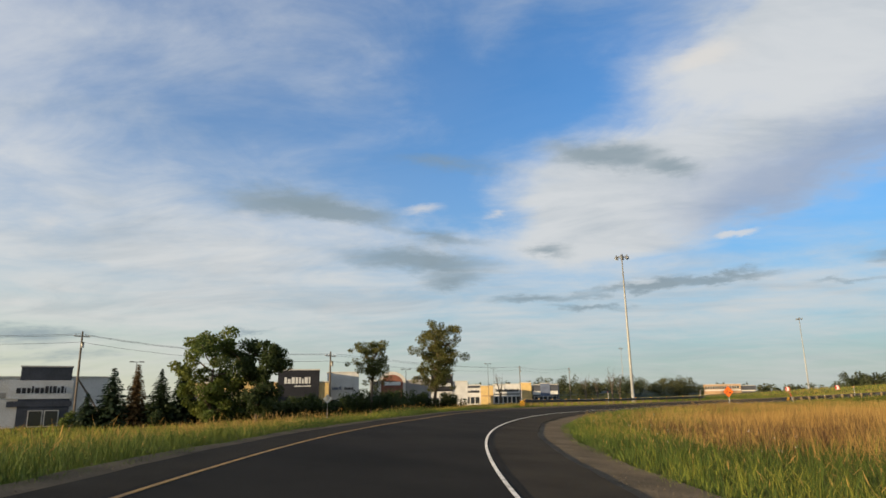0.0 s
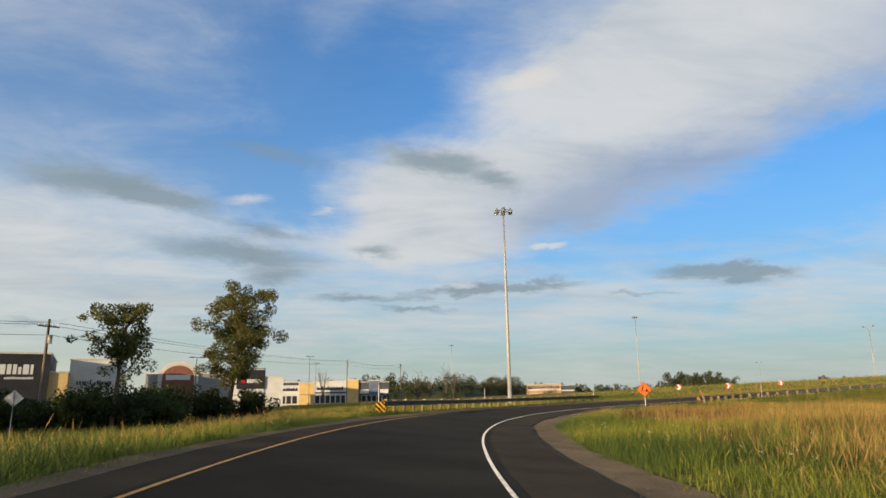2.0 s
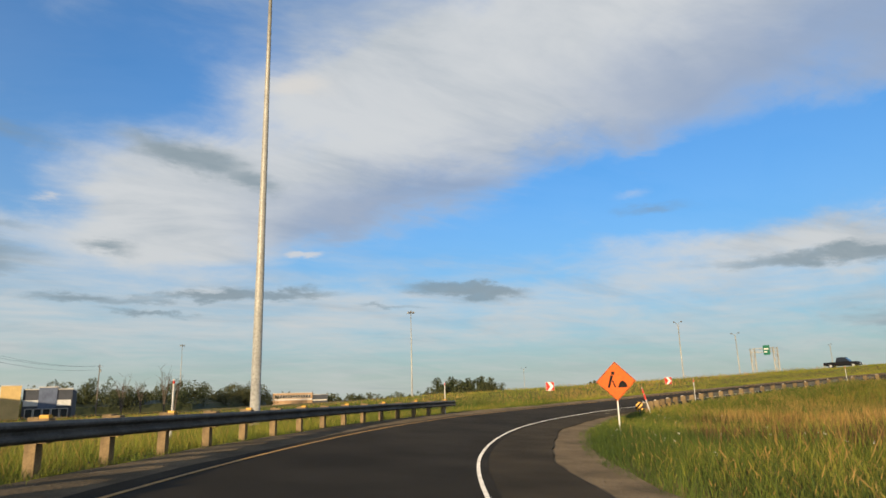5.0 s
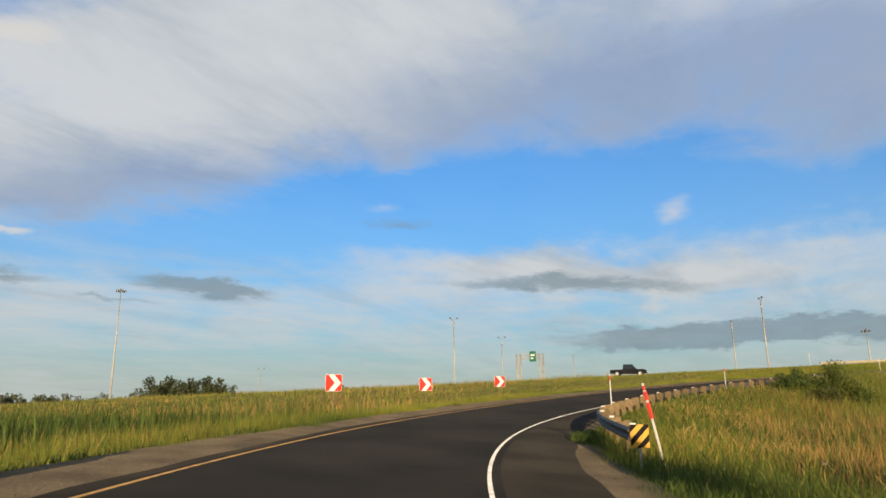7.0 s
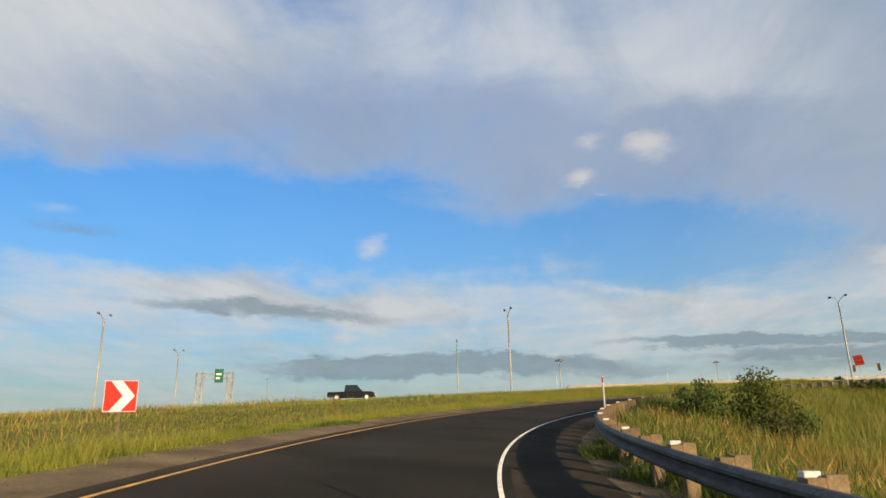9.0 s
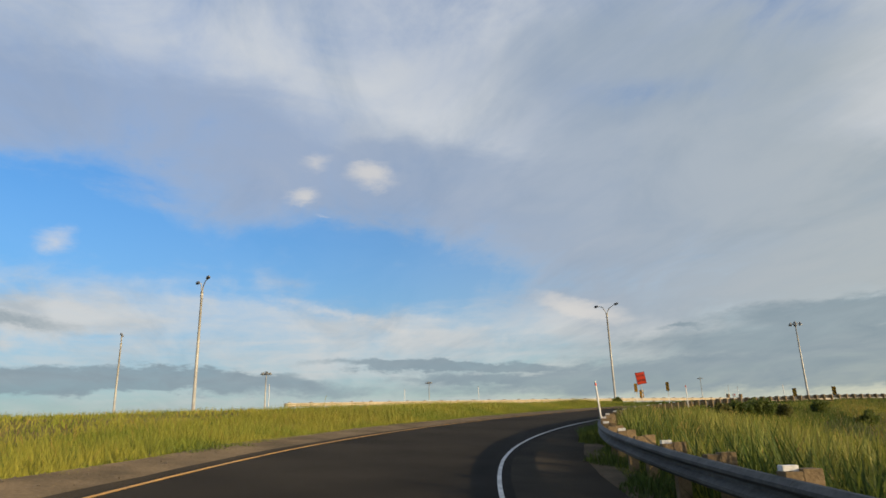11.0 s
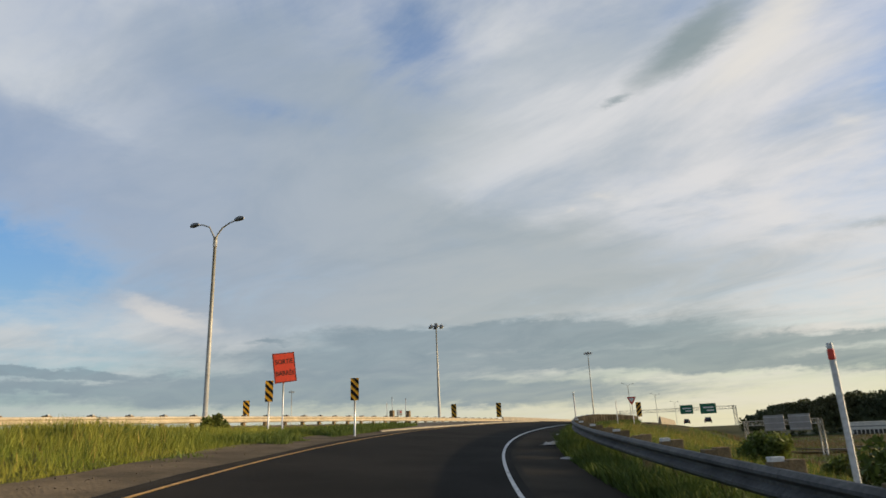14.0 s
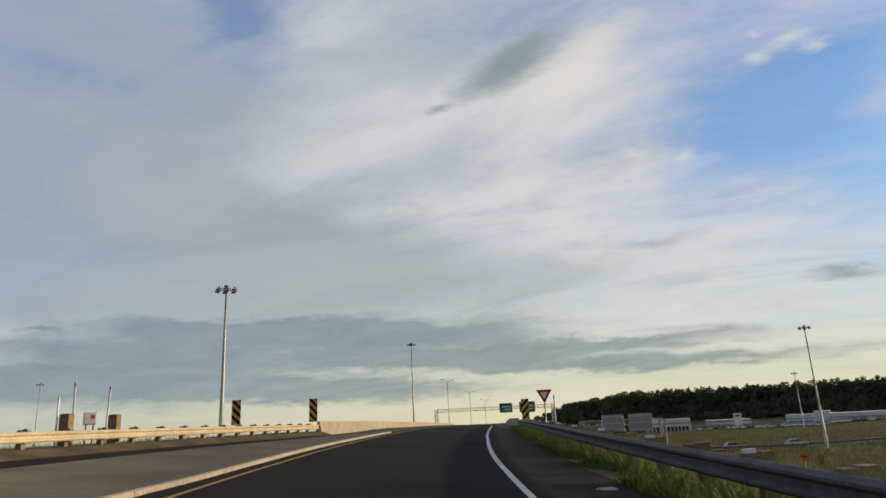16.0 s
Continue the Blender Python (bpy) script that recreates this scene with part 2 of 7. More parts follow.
    def forms(rows, base, coords, grow=1.7, share=1.0):
        total = base
        for az, el, hw, hh, tilt, weight in rows:
            a, e = radians(az), radians(el)
            d = Vector((math.sin(a) * math.cos(e), math.cos(a) * math.cos(e), math.sin(e)))
            right = Vector((math.cos(a), -math.sin(a), 0))
            up = Vector((-math.sin(a) * math.sin(e), -math.cos(a) * math.sin(e), math.cos(e)))
            c, s = math.cos(radians(tilt)), math.sin(radians(tilt))
            u, v = right * c + up * s, up * c - right * s
            m = Matrix((u, v, -d)).transposed()
            sc = (radians(hw) * grow, radians(hh) * grow, radians(max(hw, hh)) * grow * 1.5)
            local = mapped(coords, tuple(d), tuple(m.to_euler()), sc, "TEXTURE")
            g = n.new("ShaderNodeTexGradient")
            g.gradient_type = "SPHERICAL"
            l.new(local, g.inputs["Vector"])
            total = math_node("MULTIPLY_ADD", g.outputs["Fac"], weight * share, total)
        return total

    ease = lambda v, k: math_node("MULTIPLY", math_node("SUBTRACT", v, 0.5), k)
    cover = math_node("MULTIPLY_ADD", broad, 0.8, 0.05)
    for v, k in ((streak, 0.24), (fine, 0.34), (mid, 1.0)):
        cover = math_node("ADD", cover, ease(v, k))
    # long level bars low over the land
    bars = noise_at(mapped(way, loc=(2.3, 0.4, 0), scale=(1, 1, 15)), 2.4, 6, 0.55, 0.25)
    near_land = step(dz, 0.30, 0.10)
    bars = math_node("MULTIPLY", ease(bars, 1.5), near_land)
    cover = math_node("ADD", cover, bars)
    cover = forms(WHITE_EAST, cover, bent, 1.9, 0.46)
    cover = forms(WHITE_WEST + WHITE_NORTH + WHITE_SOUTH + BLUE_WEST + BLUE_NORTH + BLUE_EAST, cover, bent, 1.9, 0.58)
    grey = forms(GREY_WEST + GREY_NORTH + GREY_SOUTH + GREY_LOW, math_node("MULTIPLY_ADD", bars, -0.45, ease(fine, 0.5)), bent2, 1.6)
    dull = forms(VEILS, math_node("ADD", ease(mid, 0.4), ease(streak, 0.3)), bent, 1.9, 1.3)
    puff = forms(PUFFS_NORTH + PUFFS_SOUTH, ease(fine, 0.6), bent2, 1.7)

    sky = n.new("ShaderNodeTexSky")
    sky.sky_type, sky.sun_disc, sky.sun_elevation, sky.sun_rotation = "NISHITA", False, SUN_EL, SUN_AZ
    sky.air_density, sky.dust_density, sky.ozone_density = 1.0, 0.3, 4.0
    clear = vec("MULTIPLY", sky.outputs["Color"], SKY_TINT)
    low = math_node("POWER", math_node("SUBTRACT", 1.0, math_node("MAXIMUM", dz, 0.0), clamp=True), 5.0)
    sunward = step(vec("DOT_PRODUCT", way, (math.sin(SUN_AZ), math.cos(SUN_AZ), 0.0)), -0.15, 0.75)
    toward = vec("DOT_PRODUCT", way, (math.sin(SUN_AZ), math.cos(SUN_AZ), 0.0))
    glow, warmth = step(toward, -0.85, 0.55), step(toward, -0.75, 0.25)
    haze = mix(glow, HAZE, HAZE_SUN)
    clear = mix(math_node("MULTIPLY", low, 0.95), clear, haze)
    white = mix(sunward, CLOUD, CLOUD_SUN)
    tone = noise_at(mapped(sheet, loc=(3.1, 1.7, 0), rot=(0, 0, radians(25)), scale=(0.8, 1.7, 1)), 1.3, 8, 0.6, 0.6)
    white = mix(math_node("MULTIPLY", step(tone, 0.42, 0.75), 0.8), white, CLOUD_SHADE)
    clear = mix(math_node("MULTIPLY_ADD", warmth, 0.16, VEIL), clear, white)
    out = mix(step(cover, -0.12, 1.12), clear, white)
    out = mix(math_node("MULTIPLY", math_node("MULTIPLY", step(dull, 0.05, 0.95), 0.68), step(cover, 0.0, 0.8)), out, mix(warmth, DULL, DULL_SUN))
    out = mix(math_node("MULTIPLY", math_node("POWER", low, 1.7), 0.6), out, haze)
    out = mix(math_node("MULTIPLY", step(grey, 0.05, 0.72), math_node("MULTIPLY_ADD", mid, 0.6, 0.5)), out, mix(sunward, GREY, GREY_SUN))
    out = mix(math_node("MULTIPLY", step(puff, 0.06, 0.85), 0.68), out, mix(sunward, PUFF, PUFF_SUN))
    out = mix(math_node("MULTIPLY", math_node("POWER", low, 9.0), 0.42), out, haze)
    l.new(out, bg.inputs["Color"])


# colours of clear air, low haze and cloud; the second of each towards the sun
SKY_TINT = (0.046, 0.222, 0.292)
VEIL = 0.10
HAZE, HAZE_SUN = (0.465, 0.52, 0.455), (0.93, 0.84, 0.52)
CLOUD, CLOUD_SUN, CLOUD_SHADE = (0.70, 0.73, 0.76), (0.84, 0.82, 0.82), (0.43, 0.50, 0.575)
GREY, GREY_SUN = (0.255, 0.335, 0.39), (0.27, 0.335, 0.335)
DULL, DULL_SUN = (0.25, 0.355, 0.56), (0.355, 0.42, 0.455)
PUFF, PUFF_SUN = (0.80, 0.765, 0.72), (0.92, 0.87, 0.78)
build_world()

# ---------------------------------------------------------------- plan of the roads
# centre of travel on the ramp, one station a second: x, y, road height
RAMP = np.array([(38, -94, 0.5), (25, -63, 0.5), (11, -32.5, 0.5), (4.7, -16.4, 0.5),
    (0, 0, 0.52), (-2.3, 17.0, 0.59), (-2.26, 34.2, 0.58), (0.06, 50.9, 0.57), (4.35, 66.8, 0.46), (10.3, 81.6, 0.36),
    (18.2, 95.0, 0.34), (28.4, 106.3, 0.45), (40.6, 115.0, 0.62), (54.4, 120.6, 0.97), (69.2, 122.7, 1.61), (84.2, 121.5, 2.39),
    (98.5, 117.0, 3.19), (111.4, 109.4, 3.97), (122.5, 99.6, 4.72), (131.8, 88.2, 5.42), (139.4, 75.5, 5.97), (145.3, 62.0, 6.4),
    (150.2, 48.0, 6.65), (154.6, 34.0, 6.78), (158.9, 20.0, 6.8), (163.2, 6.0, 6.8), (176.3, -36.0, 6.7), (206, -131.5, 6.3)])
RT0 = -4.0
# edge of the collector road: the guardrail on its far side
COLL = np.array([(70, 420, 0.5), (96, 300, 2.2), (126, 178, 4.5), (139, 126, 5.9), (147, 99, 6.4), (153, 78, 6.7), (157.5, 63.5, 6.85), (162, 47, 6.9), (165.3, 34.6, 6.9),
    (170, 18, 6.9), (183, -24, 6.8), (213, -120, 6.4)])


def spline(points, step):
    """Catmull-Rom samples through control points, about step metres apart; with the control index of each."""
    out, idx = [], []
    n = len(points)
    for i in range(n - 1):
        a, b, c, d = points[max(i - 1, 0)], points[i], points[i + 1], points[min(i + 2, n - 1)]
        m = max(2, int(np.linalg.norm(c - b) / step))
        l0, l1, l2 = (max(np.linalg.norm(q), 1e-3) for q in (b - a, c - b, d - c))
        m1 = (c - a) / (l0 + l1) * l1 if i else c - b
        m2 = (d - b) / (l1 + l2) * l1 if i + 2 < n else c - b
        for k in range(m):
            s = k / m
            out.append((2 * s**3 - 3 * s**2 + 1) * b + (s**3 - 2 * s**2 + s) * m1 + (3 * s**2 - 2 * s**3) * c + (s**3 - s**2) * m2)
            idx.append(i + s)
    out.append(points[-1]), idx.append(n - 1.0)
    return np.array(out), np.array(idx)


class Way:
    """A road's line: samples, unit normals to the right, arc length."""
    def __init__(self, points, step=1.0):
        self.p, self.t = spline(points, step)
        d = np.gradient(self.p[:, :2], axis=0)
        d /= np.linalg.norm(d, axis=1)[:, None]
        self.d, self.r = d, np.stack([d[:, 1], -d[:, 0]], 1)
        self.s = np.concatenate([[0], np.cumsum(np.linalg.norm(np.diff(self.p[:, :2], axis=0), axis=1))])

    def near(self, xy):
        """Of each point: the nearest sample and how far it lies to the right of the line."""
        k = np.empty(len(xy), int)
        for i in range(0, len(xy), 20000):
            q = xy[i:i + 20000]
            k[i:i + 20000] = ((q[:, None, 0] - self.p[None, :, 0])**2 + (q[:, None, 1] - self.p[None, :, 1])**2).argmin(1)
        return k, ((xy - self.p[k, :2]) * self.r[k]).sum(1)

    def at(self, s, u=0.0, dz=0.0):
        x, y, z = (np.interp(s, self.s, self.p[:, i]) for i in range(3))
        rx, ry = (np.interp(s, self.s, self.r[:, i]) for i in range(2))
        return Vector((x + u * rx, y + u * ry, z + dz))

    def angle(self, s):
        return math.atan2(np.interp(s, self.s, self.d[:, 1]), np.interp(s, self.s, self.d[:, 0]))


ramp = Way(RAMP)
ramp.t = ramp.t + RT0
coll = Way(COLL, 2.0)


def ramp_s(t):
    """Arc length at a station of the ramp."""
    return float(np.interp(t, ramp.t, ramp.s))


ST = [-4, 0, 2, 4, 6, 8, 10, 12, 14, 16, 17, 18, 20, 23]
WHITE = np.interp(ramp.t, [-4, 0, 3, 6, 9, 12, 15, 18, 23], [1.5, 1.49, 1.42, 0.9, 0.9, 1.0, 1.55, 1.9, 1.9])
YELLOW = np.interp(ramp.t, ST, [-3.2, -3.2, -2.9, -3.7, -3.65, -3.65, -3.8, -3.9, -3.6, -3.35, -2.9, -2.7, -2.65, -2.65])
VERGE = np.interp(ramp.t, [3, 5, 11, 13.5, 15.5], [1.35, 1.6, 1.55, 1.9, 2.25])
INNER = np.interp(ramp.t, [5.5, 8], [3.15, 2.6])
BANK = -0.07


def ramp_z(k, u):
    """Height of the banked ramp u metres to the right of its line."""
    return ramp.p[k, 2] + BANK * np.clip(u, -7.5, 6.0)


def smooth(x):
    x = np.clip(x, 0, 1)
    return x * x * (3 - 2 * x)


def ground_z(xy):
    """Height of the land."""
    xy = np.asarray(xy, float).reshape(-1, 2)
    x, y = xy[:, 0], xy[:, 1]
    k, u = ramp.near(xy)
    off = np.linalg.norm(xy - ramp.p[k, :2], axis=1)
    kc, uc = coll.near(xy)
    zc = coll.p[kc, 2]
    # open land: low to the west and in the loop, an embankment under the collector road
    base = -1.2 + 1.6 * smooth((x + 60) / 90)
    base = np.where(y < 60, base - 1.6 * smooth((x - 60) / 70), base)
    far = smooth((np.hypot(x - 60, y - 60) - 400) / 900)
    west = base + (zc - 0.15 - base) * smooth(1 - (uc - 6) / 62)
    land = np.where(uc <= 0, base * 0 + (zc - 0.15) - 3.0 * smooth((-uc - 40) / 160), west)
    inside = -0.4 + 0.6 * smooth((60 - x) / 60) - 0.6 * smooth((60 - y) / 80)
    side = (u > 0) & (ramp.t[k] > -3.9)
    # the inner side of the loop and the low ground beyond it
    inner = inside
    land = np.where(side, inner, land)
    left_edge, right_edge = YELLOW[k] - VERGE[k], WHITE[k] + INNER[k]
    edge = np.where(u > 0, right_edge, left_edge)
    zr = ramp.p[k, 2] + BANK * np.clip(edge, -7.5, 6.0)
    out = np.maximum(off - np.abs(edge), 0)
    reach = np.where(side, 3.0 + 3.2 * np.maximum(ramp.p[k, 2] - inner, 0.5), 10.0 - 6.0 * smooth((ramp.t[k] - 11.5) / 2))
    z = zr - 0.1 + (land - zr) * smooth(out / reach)
    z = np.where((off < np.abs(edge)), ramp.p[k, 2] + BANK * np.clip(u, -7.5, 6.0) - 0.12, z)
    z = np.where((uc > 0) & (uc < 5.0) & (off > 6.5), zc - 0.12, z)
    bump = 0.10 * np.sin(x * 0.31 + 1.3 * np.sin(y * 0.17)) * np.sin(y * 0.27 + 1.1 * np.sin(x * 0.13))
    gap = (y < -4) & (y > -26) & (x > 120) & (x < 215)
    z = np.where(gap, -1.3, z)
    return z * (1 - far) + (-2.0) * far + bump * smooth((out - 3) / 8)

# ---------------------------------------------------------------- tools
def material(name, rough=0.8, metal=0.0):
    m = bpy.data.materials.new(name)
    m.use_nodes = True
    b = m.node_tree.nodes["Principled BSDF"]
    b.inputs["Roughness"].default_value, b.inputs["Metallic"].default_value = rough, metal
    return m, m.node_tree.nodes, m.node_tree.links, b


def mottled(name, c1, c2, scale=3.0, rough=0.8, metal=0.0, fine=40.0, bump=0.2, gloss=0.3, detail=6.0, ramp_at=(0.35, 0.65), coords="Object", vary=0.0, relief=0.02):
    """A surface of two colours in broad patches with fine grain and relief over it."""
    m, n, l, b = material(name, rough, metal)
    b.inputs["Specular IOR Level"].default_value = gloss
    b.inputs["Diffuse Roughness"].default_value = 1.0 if coords == "World" else 0.3
    tc = n.new("ShaderNodeTexCoord")
    big, small, mix, over = (n.new(t) for t in ("ShaderNodeTexNoise", "ShaderNodeTexNoise", "ShaderNodeMix", "ShaderNodeMix"))
    geo = n.new("ShaderNodeNewGeometry")
    src = geo.outputs["Position"] if coords == "World" else tc.outputs["Object"]
    for t, s in ((big, scale), (small, fine)):
        l.new(src, t.inputs["Vector"])
        t.inputs["Scale"].default_value, t.inputs["Detail"].default_value = s, detail
    rampn = n.new("ShaderNodeMapRange")
    rampn.inputs["From Min"].default_value, rampn.inputs["From Max"].default_value = ramp_at
    l.new(big.outputs["Fac"], rampn.inputs["Value"])
    mix.data_type = over.data_type = "RGBA"
    over.blend_type = "OVERLAY"
    mix.inputs["A"].default_value, mix.inputs["B"].default_value = (*c1, 1), (*c2, 1)
    l.new(rampn.outputs["Result"], mix.inputs["Factor"])
    over.inputs["Factor"].default_value = 0.55
    l.new(mix.outputs["Result"], over.inputs["A"])
    l.new(small.outputs["Fac"], over.inputs["B"])
    out = over.outputs["Result"]
    if vary:
        info, hsv, rng = n.new("ShaderNodeObjectInfo"), n.new("ShaderNodeHueSaturation"), n.new("ShaderNodeMapRange")
        rng.inputs["To Min"].default_value, rng.inputs["To Max"].default_value = 1 - vary, 1 + vary
        l.new(info.outputs["Random"], rng.inputs["Value"])
        l.new(rng.outputs["Result"], hsv.inputs["Value"])
        l.new(out, hsv.inputs["Color"])
        out = hsv.outputs["Color"]
    l.new(out, b.inputs["Base Color"])
    if bump:
        bp = n.new("ShaderNodeBump")
        bp.inputs["Strength"].default_value, bp.inputs["Distance"].default_value = bump, relief
        l.new(small.outputs["Fac"], bp.inputs["Height"])
        l.new(bp.outputs["Normal"], b.inputs["Normal"])
    return m


def mesh_from(name, verts, faces, mat=None, smooth_shade=False):
    me = bpy.data.meshes.new(name)
    verts, faces = np.asarray(verts, float), np.asarray(faces, int)
    nf, k = faces.shape
    me.vertices.add(len(verts)), me.loops.add(nf * k), me.polygons.add(nf)
    me.vertices.foreach_set("co", verts.ravel())
    me.loops.foreach_set("vertex_index", faces.ravel())
    me.polygons.foreach_set("loop_start", np.arange(0, nf * k, k))
    me.polygons.foreach_set("use_smooth", np.full(nf, smooth_shade))
    me.update(calc_edges=True)
    me.validate()
    if mat:
        me.materials.append(mat)
    return me


def part(name, bm, mat, parent=None, label="", m=None):
    """Links a bmesh as one mesh object under a thing or a part."""
    me = bpy.data.meshes.new(name)
    bm.to_mesh(me)
    bm.free()
    if mat:
        me.materials.append(mat)
    ob = new(name, me)
    if parent is not None:
        ob.parent = parent
    if m is not None:
        ob.matrix_basis = m
    if label:
        ob["label"] = label
    return ob


def thing(name, m, label, category, group="", kind=""):
    """An empty at a thing's base, which its parts hang on."""
    return tagged(place(new(name), m), label, category, group, kind)


def place(ob, m):
    ob.matrix_basis = m
    return ob


def box(bm, lo, hi, bevel=0.0, m=None):
    r = bmesh.ops.create_cube(bm, size=1.0)["verts"]
    s = Matrix.Translation([(a + b) / 2 for a, b in zip(lo, hi)]) @ Matrix.Diagonal((hi[0] - lo[0], hi[1] - lo[1], hi[2] - lo[2], 1))
    bmesh.ops.transform(bm, matrix=(m @ s) if m else s, verts=r)
    if bevel:
        es = list({e for v in r for e in v.link_edges})
        bmesh.ops.bevel(bm, geom=es, offset=bevel, segments=2, affect="EDGES", profile=0.7)
    return bm


def boxed(lo, hi, bevel=0.0, m=None):
    return box(bmesh.new(), lo, hi, bevel, m)


def tube(bm, pts, radii, n=10, cap=True):
    """A tapering tube through points."""
    pts = [Vector(p) for p in pts]
    if not hasattr(radii, "__len__"):
        radii = [radii] * len(pts)
    rings, side = [], None
    for i, p in enumerate(pts):
        d = (pts[min(i + 1, len(pts) - 1)] - pts[max(i - 1, 0)]).normalized()
        ref = Vector((1, 0, 0)) if abs(d.x) < 0.8 else Vector((0, 1, 0))
        if side is None:
            side = d.cross(ref).normalized()
        side = (side - d * side.dot(d)).normalized()
        up = d.cross(side)
        rings.append([bm.verts.new(p + (side * math.cos(a) + up * math.sin(a)) * radii[i]) for a in (2 * math.pi * j / n for j in range(n))])
    for a, b in zip(rings, rings[1:]):
        for j in range(n):
            f = bm.faces.new((a[j], a[(j + 1) % n], b[(j + 1) % n], b[j]))
            f.smooth = True
    if cap:
        bm.faces.new(rings[0]), bm.faces.new(list(reversed(rings[-1])))
    return bm


def tubed(pts, radii, n=10):
    return tube(bmesh.new(), pts, radii, n)


def slab(bm, outline, y0, y1):
    """A flat plate: an outline in x and z, from y0 to y1."""
    a = [bm.verts.new((x, y0, z)) for x, z in outline]
    b = [bm.verts.new((x, y1, z)) for x, z in outline]
    bm.faces.new(a), bm.faces.new(list(reversed(b)))
    for i in range(len(a)):
        j = (i + 1) % len(a)
        bm.faces.new((a[j], a[i], b[i], b[j]))
    bmesh.ops.recalc_face_normals(bm, faces=bm.faces)
    return bm


def plate(outline, y0, y1):
    return slab(bmesh.new(), outline, y0, y1)


def ribbon(name, way, s0, s1, us, mat, lift=0.0, skirt=0.25, zfun=None, step=1.0, ragged=0.0):
    """A strip of surfacing along a way, with thickness; us: functions or numbers for its crosswise edges."""
    ss = np.arange(s0, s1 + step * 0.5, step)
    verts, faces = [], []
    rng = np.random.default_rng(len(name) + int(abs(s0)))
    cols = len(us)
    jit = np.zeros(len(ss))
    if ragged:
        w = rng.normal(0, 1, len(ss) + 8)
        jit = np.convolve(w, np.ones(5) / 5, "same")[4:-4] * ragged
    x, y, z = (np.interp(ss, way.s, way.p[:, i]) for i in range(3))
    rx, ry = (np.interp(ss, way.s, way.r[:, i]) for i in range(2))
    rows = []
    for ci, u in enumerate(us):
        uu = np.array([u(s) for s in ss]) if callable(u) else np.full(len(ss), float(u))
        if ci in (0, cols - 1):
            uu = uu + jit * (1 if ci else -1)
        zz = z + (BANK * np.clip(uu, -7.5, 6.0) if zfun is None else zfun(ss, uu)) + lift
        rows.append(np.stack([x + uu * rx, y + uu * ry, zz], 1))
    low_a, low_b = rows[0] - [0, 0, skirt], rows[-1] - [0, 0, skirt]
    rows = [low_a] + rows + [low_b]
    V = np.stack(rows, 1)
    c = V.shape[1]
    i, j = np.meshgrid(np.arange(len(ss) - 1), np.arange(c - 1), indexing="ij")
    a = (i * c + j).ravel()
    F = np.stack([a, a + 1, a + c + 1, a + c], 1)[:, ::-1]
    return new(name, mesh_from(name, V.reshape(-1, 3), F, mat))

# ---------------------------------------------------------------- materials
asphalt = mottled("asphalt", (0.0130, 0.0119, 0.0099), (0.0222, 0.0202, 0.0166), 0.35, 0.9, fine=60, bump=0.4, gloss=0.05, coords="World")
asphalt_old = mottled("asphalt_worn", (0.05, 0.044, 0.036), (0.09, 0.078, 0.062), 0.5, 0.9, fine=40, bump=0.4, gloss=0.1, coords="World")
asphalt_edge = mottled("asphalt_dusty", (0.0205, 0.018, 0.0135), (0.036, 0.0305, 0.0225), 0.5, 0.92, fine=45, bump=0.5, gloss=0.05, coords="World")
paved_tan = mottled("worn_tan_paving", (0.10, 0.085, 0.06), (0.15, 0.125, 0.09), 0.6, 0.9, fine=40, bump=0.4, gloss=0.1, coords="World")
gravel = mottled("gravel", (0.062, 0.049, 0.031), (0.118, 0.091, 0.058), 0.8, 0.95, fine=16, bump=1.0, relief=0.025, gloss=0.1, coords="World")
soil = mottled("grassy_soil", (0.045, 0.05, 0.014), (0.10, 0.08, 0.03), 0.06, 0.95, fine=6, bump=0.8, gloss=0.05, coords="World")
white_paint = mottled("white_road_paint", (0.56, 0.55, 0.52), (0.26, 0.25, 0.23), 5, 0.7, fine=30, ramp_at=(0.45, 0.7), coords="World")
yellow_paint = mottled("yellow_road_paint", (0.33, 0.19, 0.045), (0.19, 0.115, 0.038), 4, 0.7, fine=30, coords="World")

# ---------------------------------------------------------------- ground and roads
def build_ground():
    def axis(lo, hi):
        mid = np.arange(lo, hi + 0.1, 2.5)
        out = np.geomspace(4, 3200, 34).cumsum()
        out = out[out < 4200]
        return np.concatenate([(lo - out)[::-1], mid, hi + out])
    gx, gy = axis(-110, 260), axis(-120, 260)
    X, Y = np.meshgrid(gx, gy, indexing="ij")
    xy = np.stack([X.ravel(), Y.ravel()], 1)
    z = ground_z(xy)
    nx, ny = len(gx), len(gy)
    i, j = np.meshgrid(np.arange(nx - 1), np.arange(ny - 1), indexing="ij")
    a = (i * ny + j).ravel()
    F = np.stack([a, a + ny, a + ny + 1, a + 1], 1)
    return new("ground", mesh_from("ground", np.column_stack([xy, z]), F, soil, True))


tagged(build_ground(), "open grassy land with a raised road embankment", "ground", kind="structure")

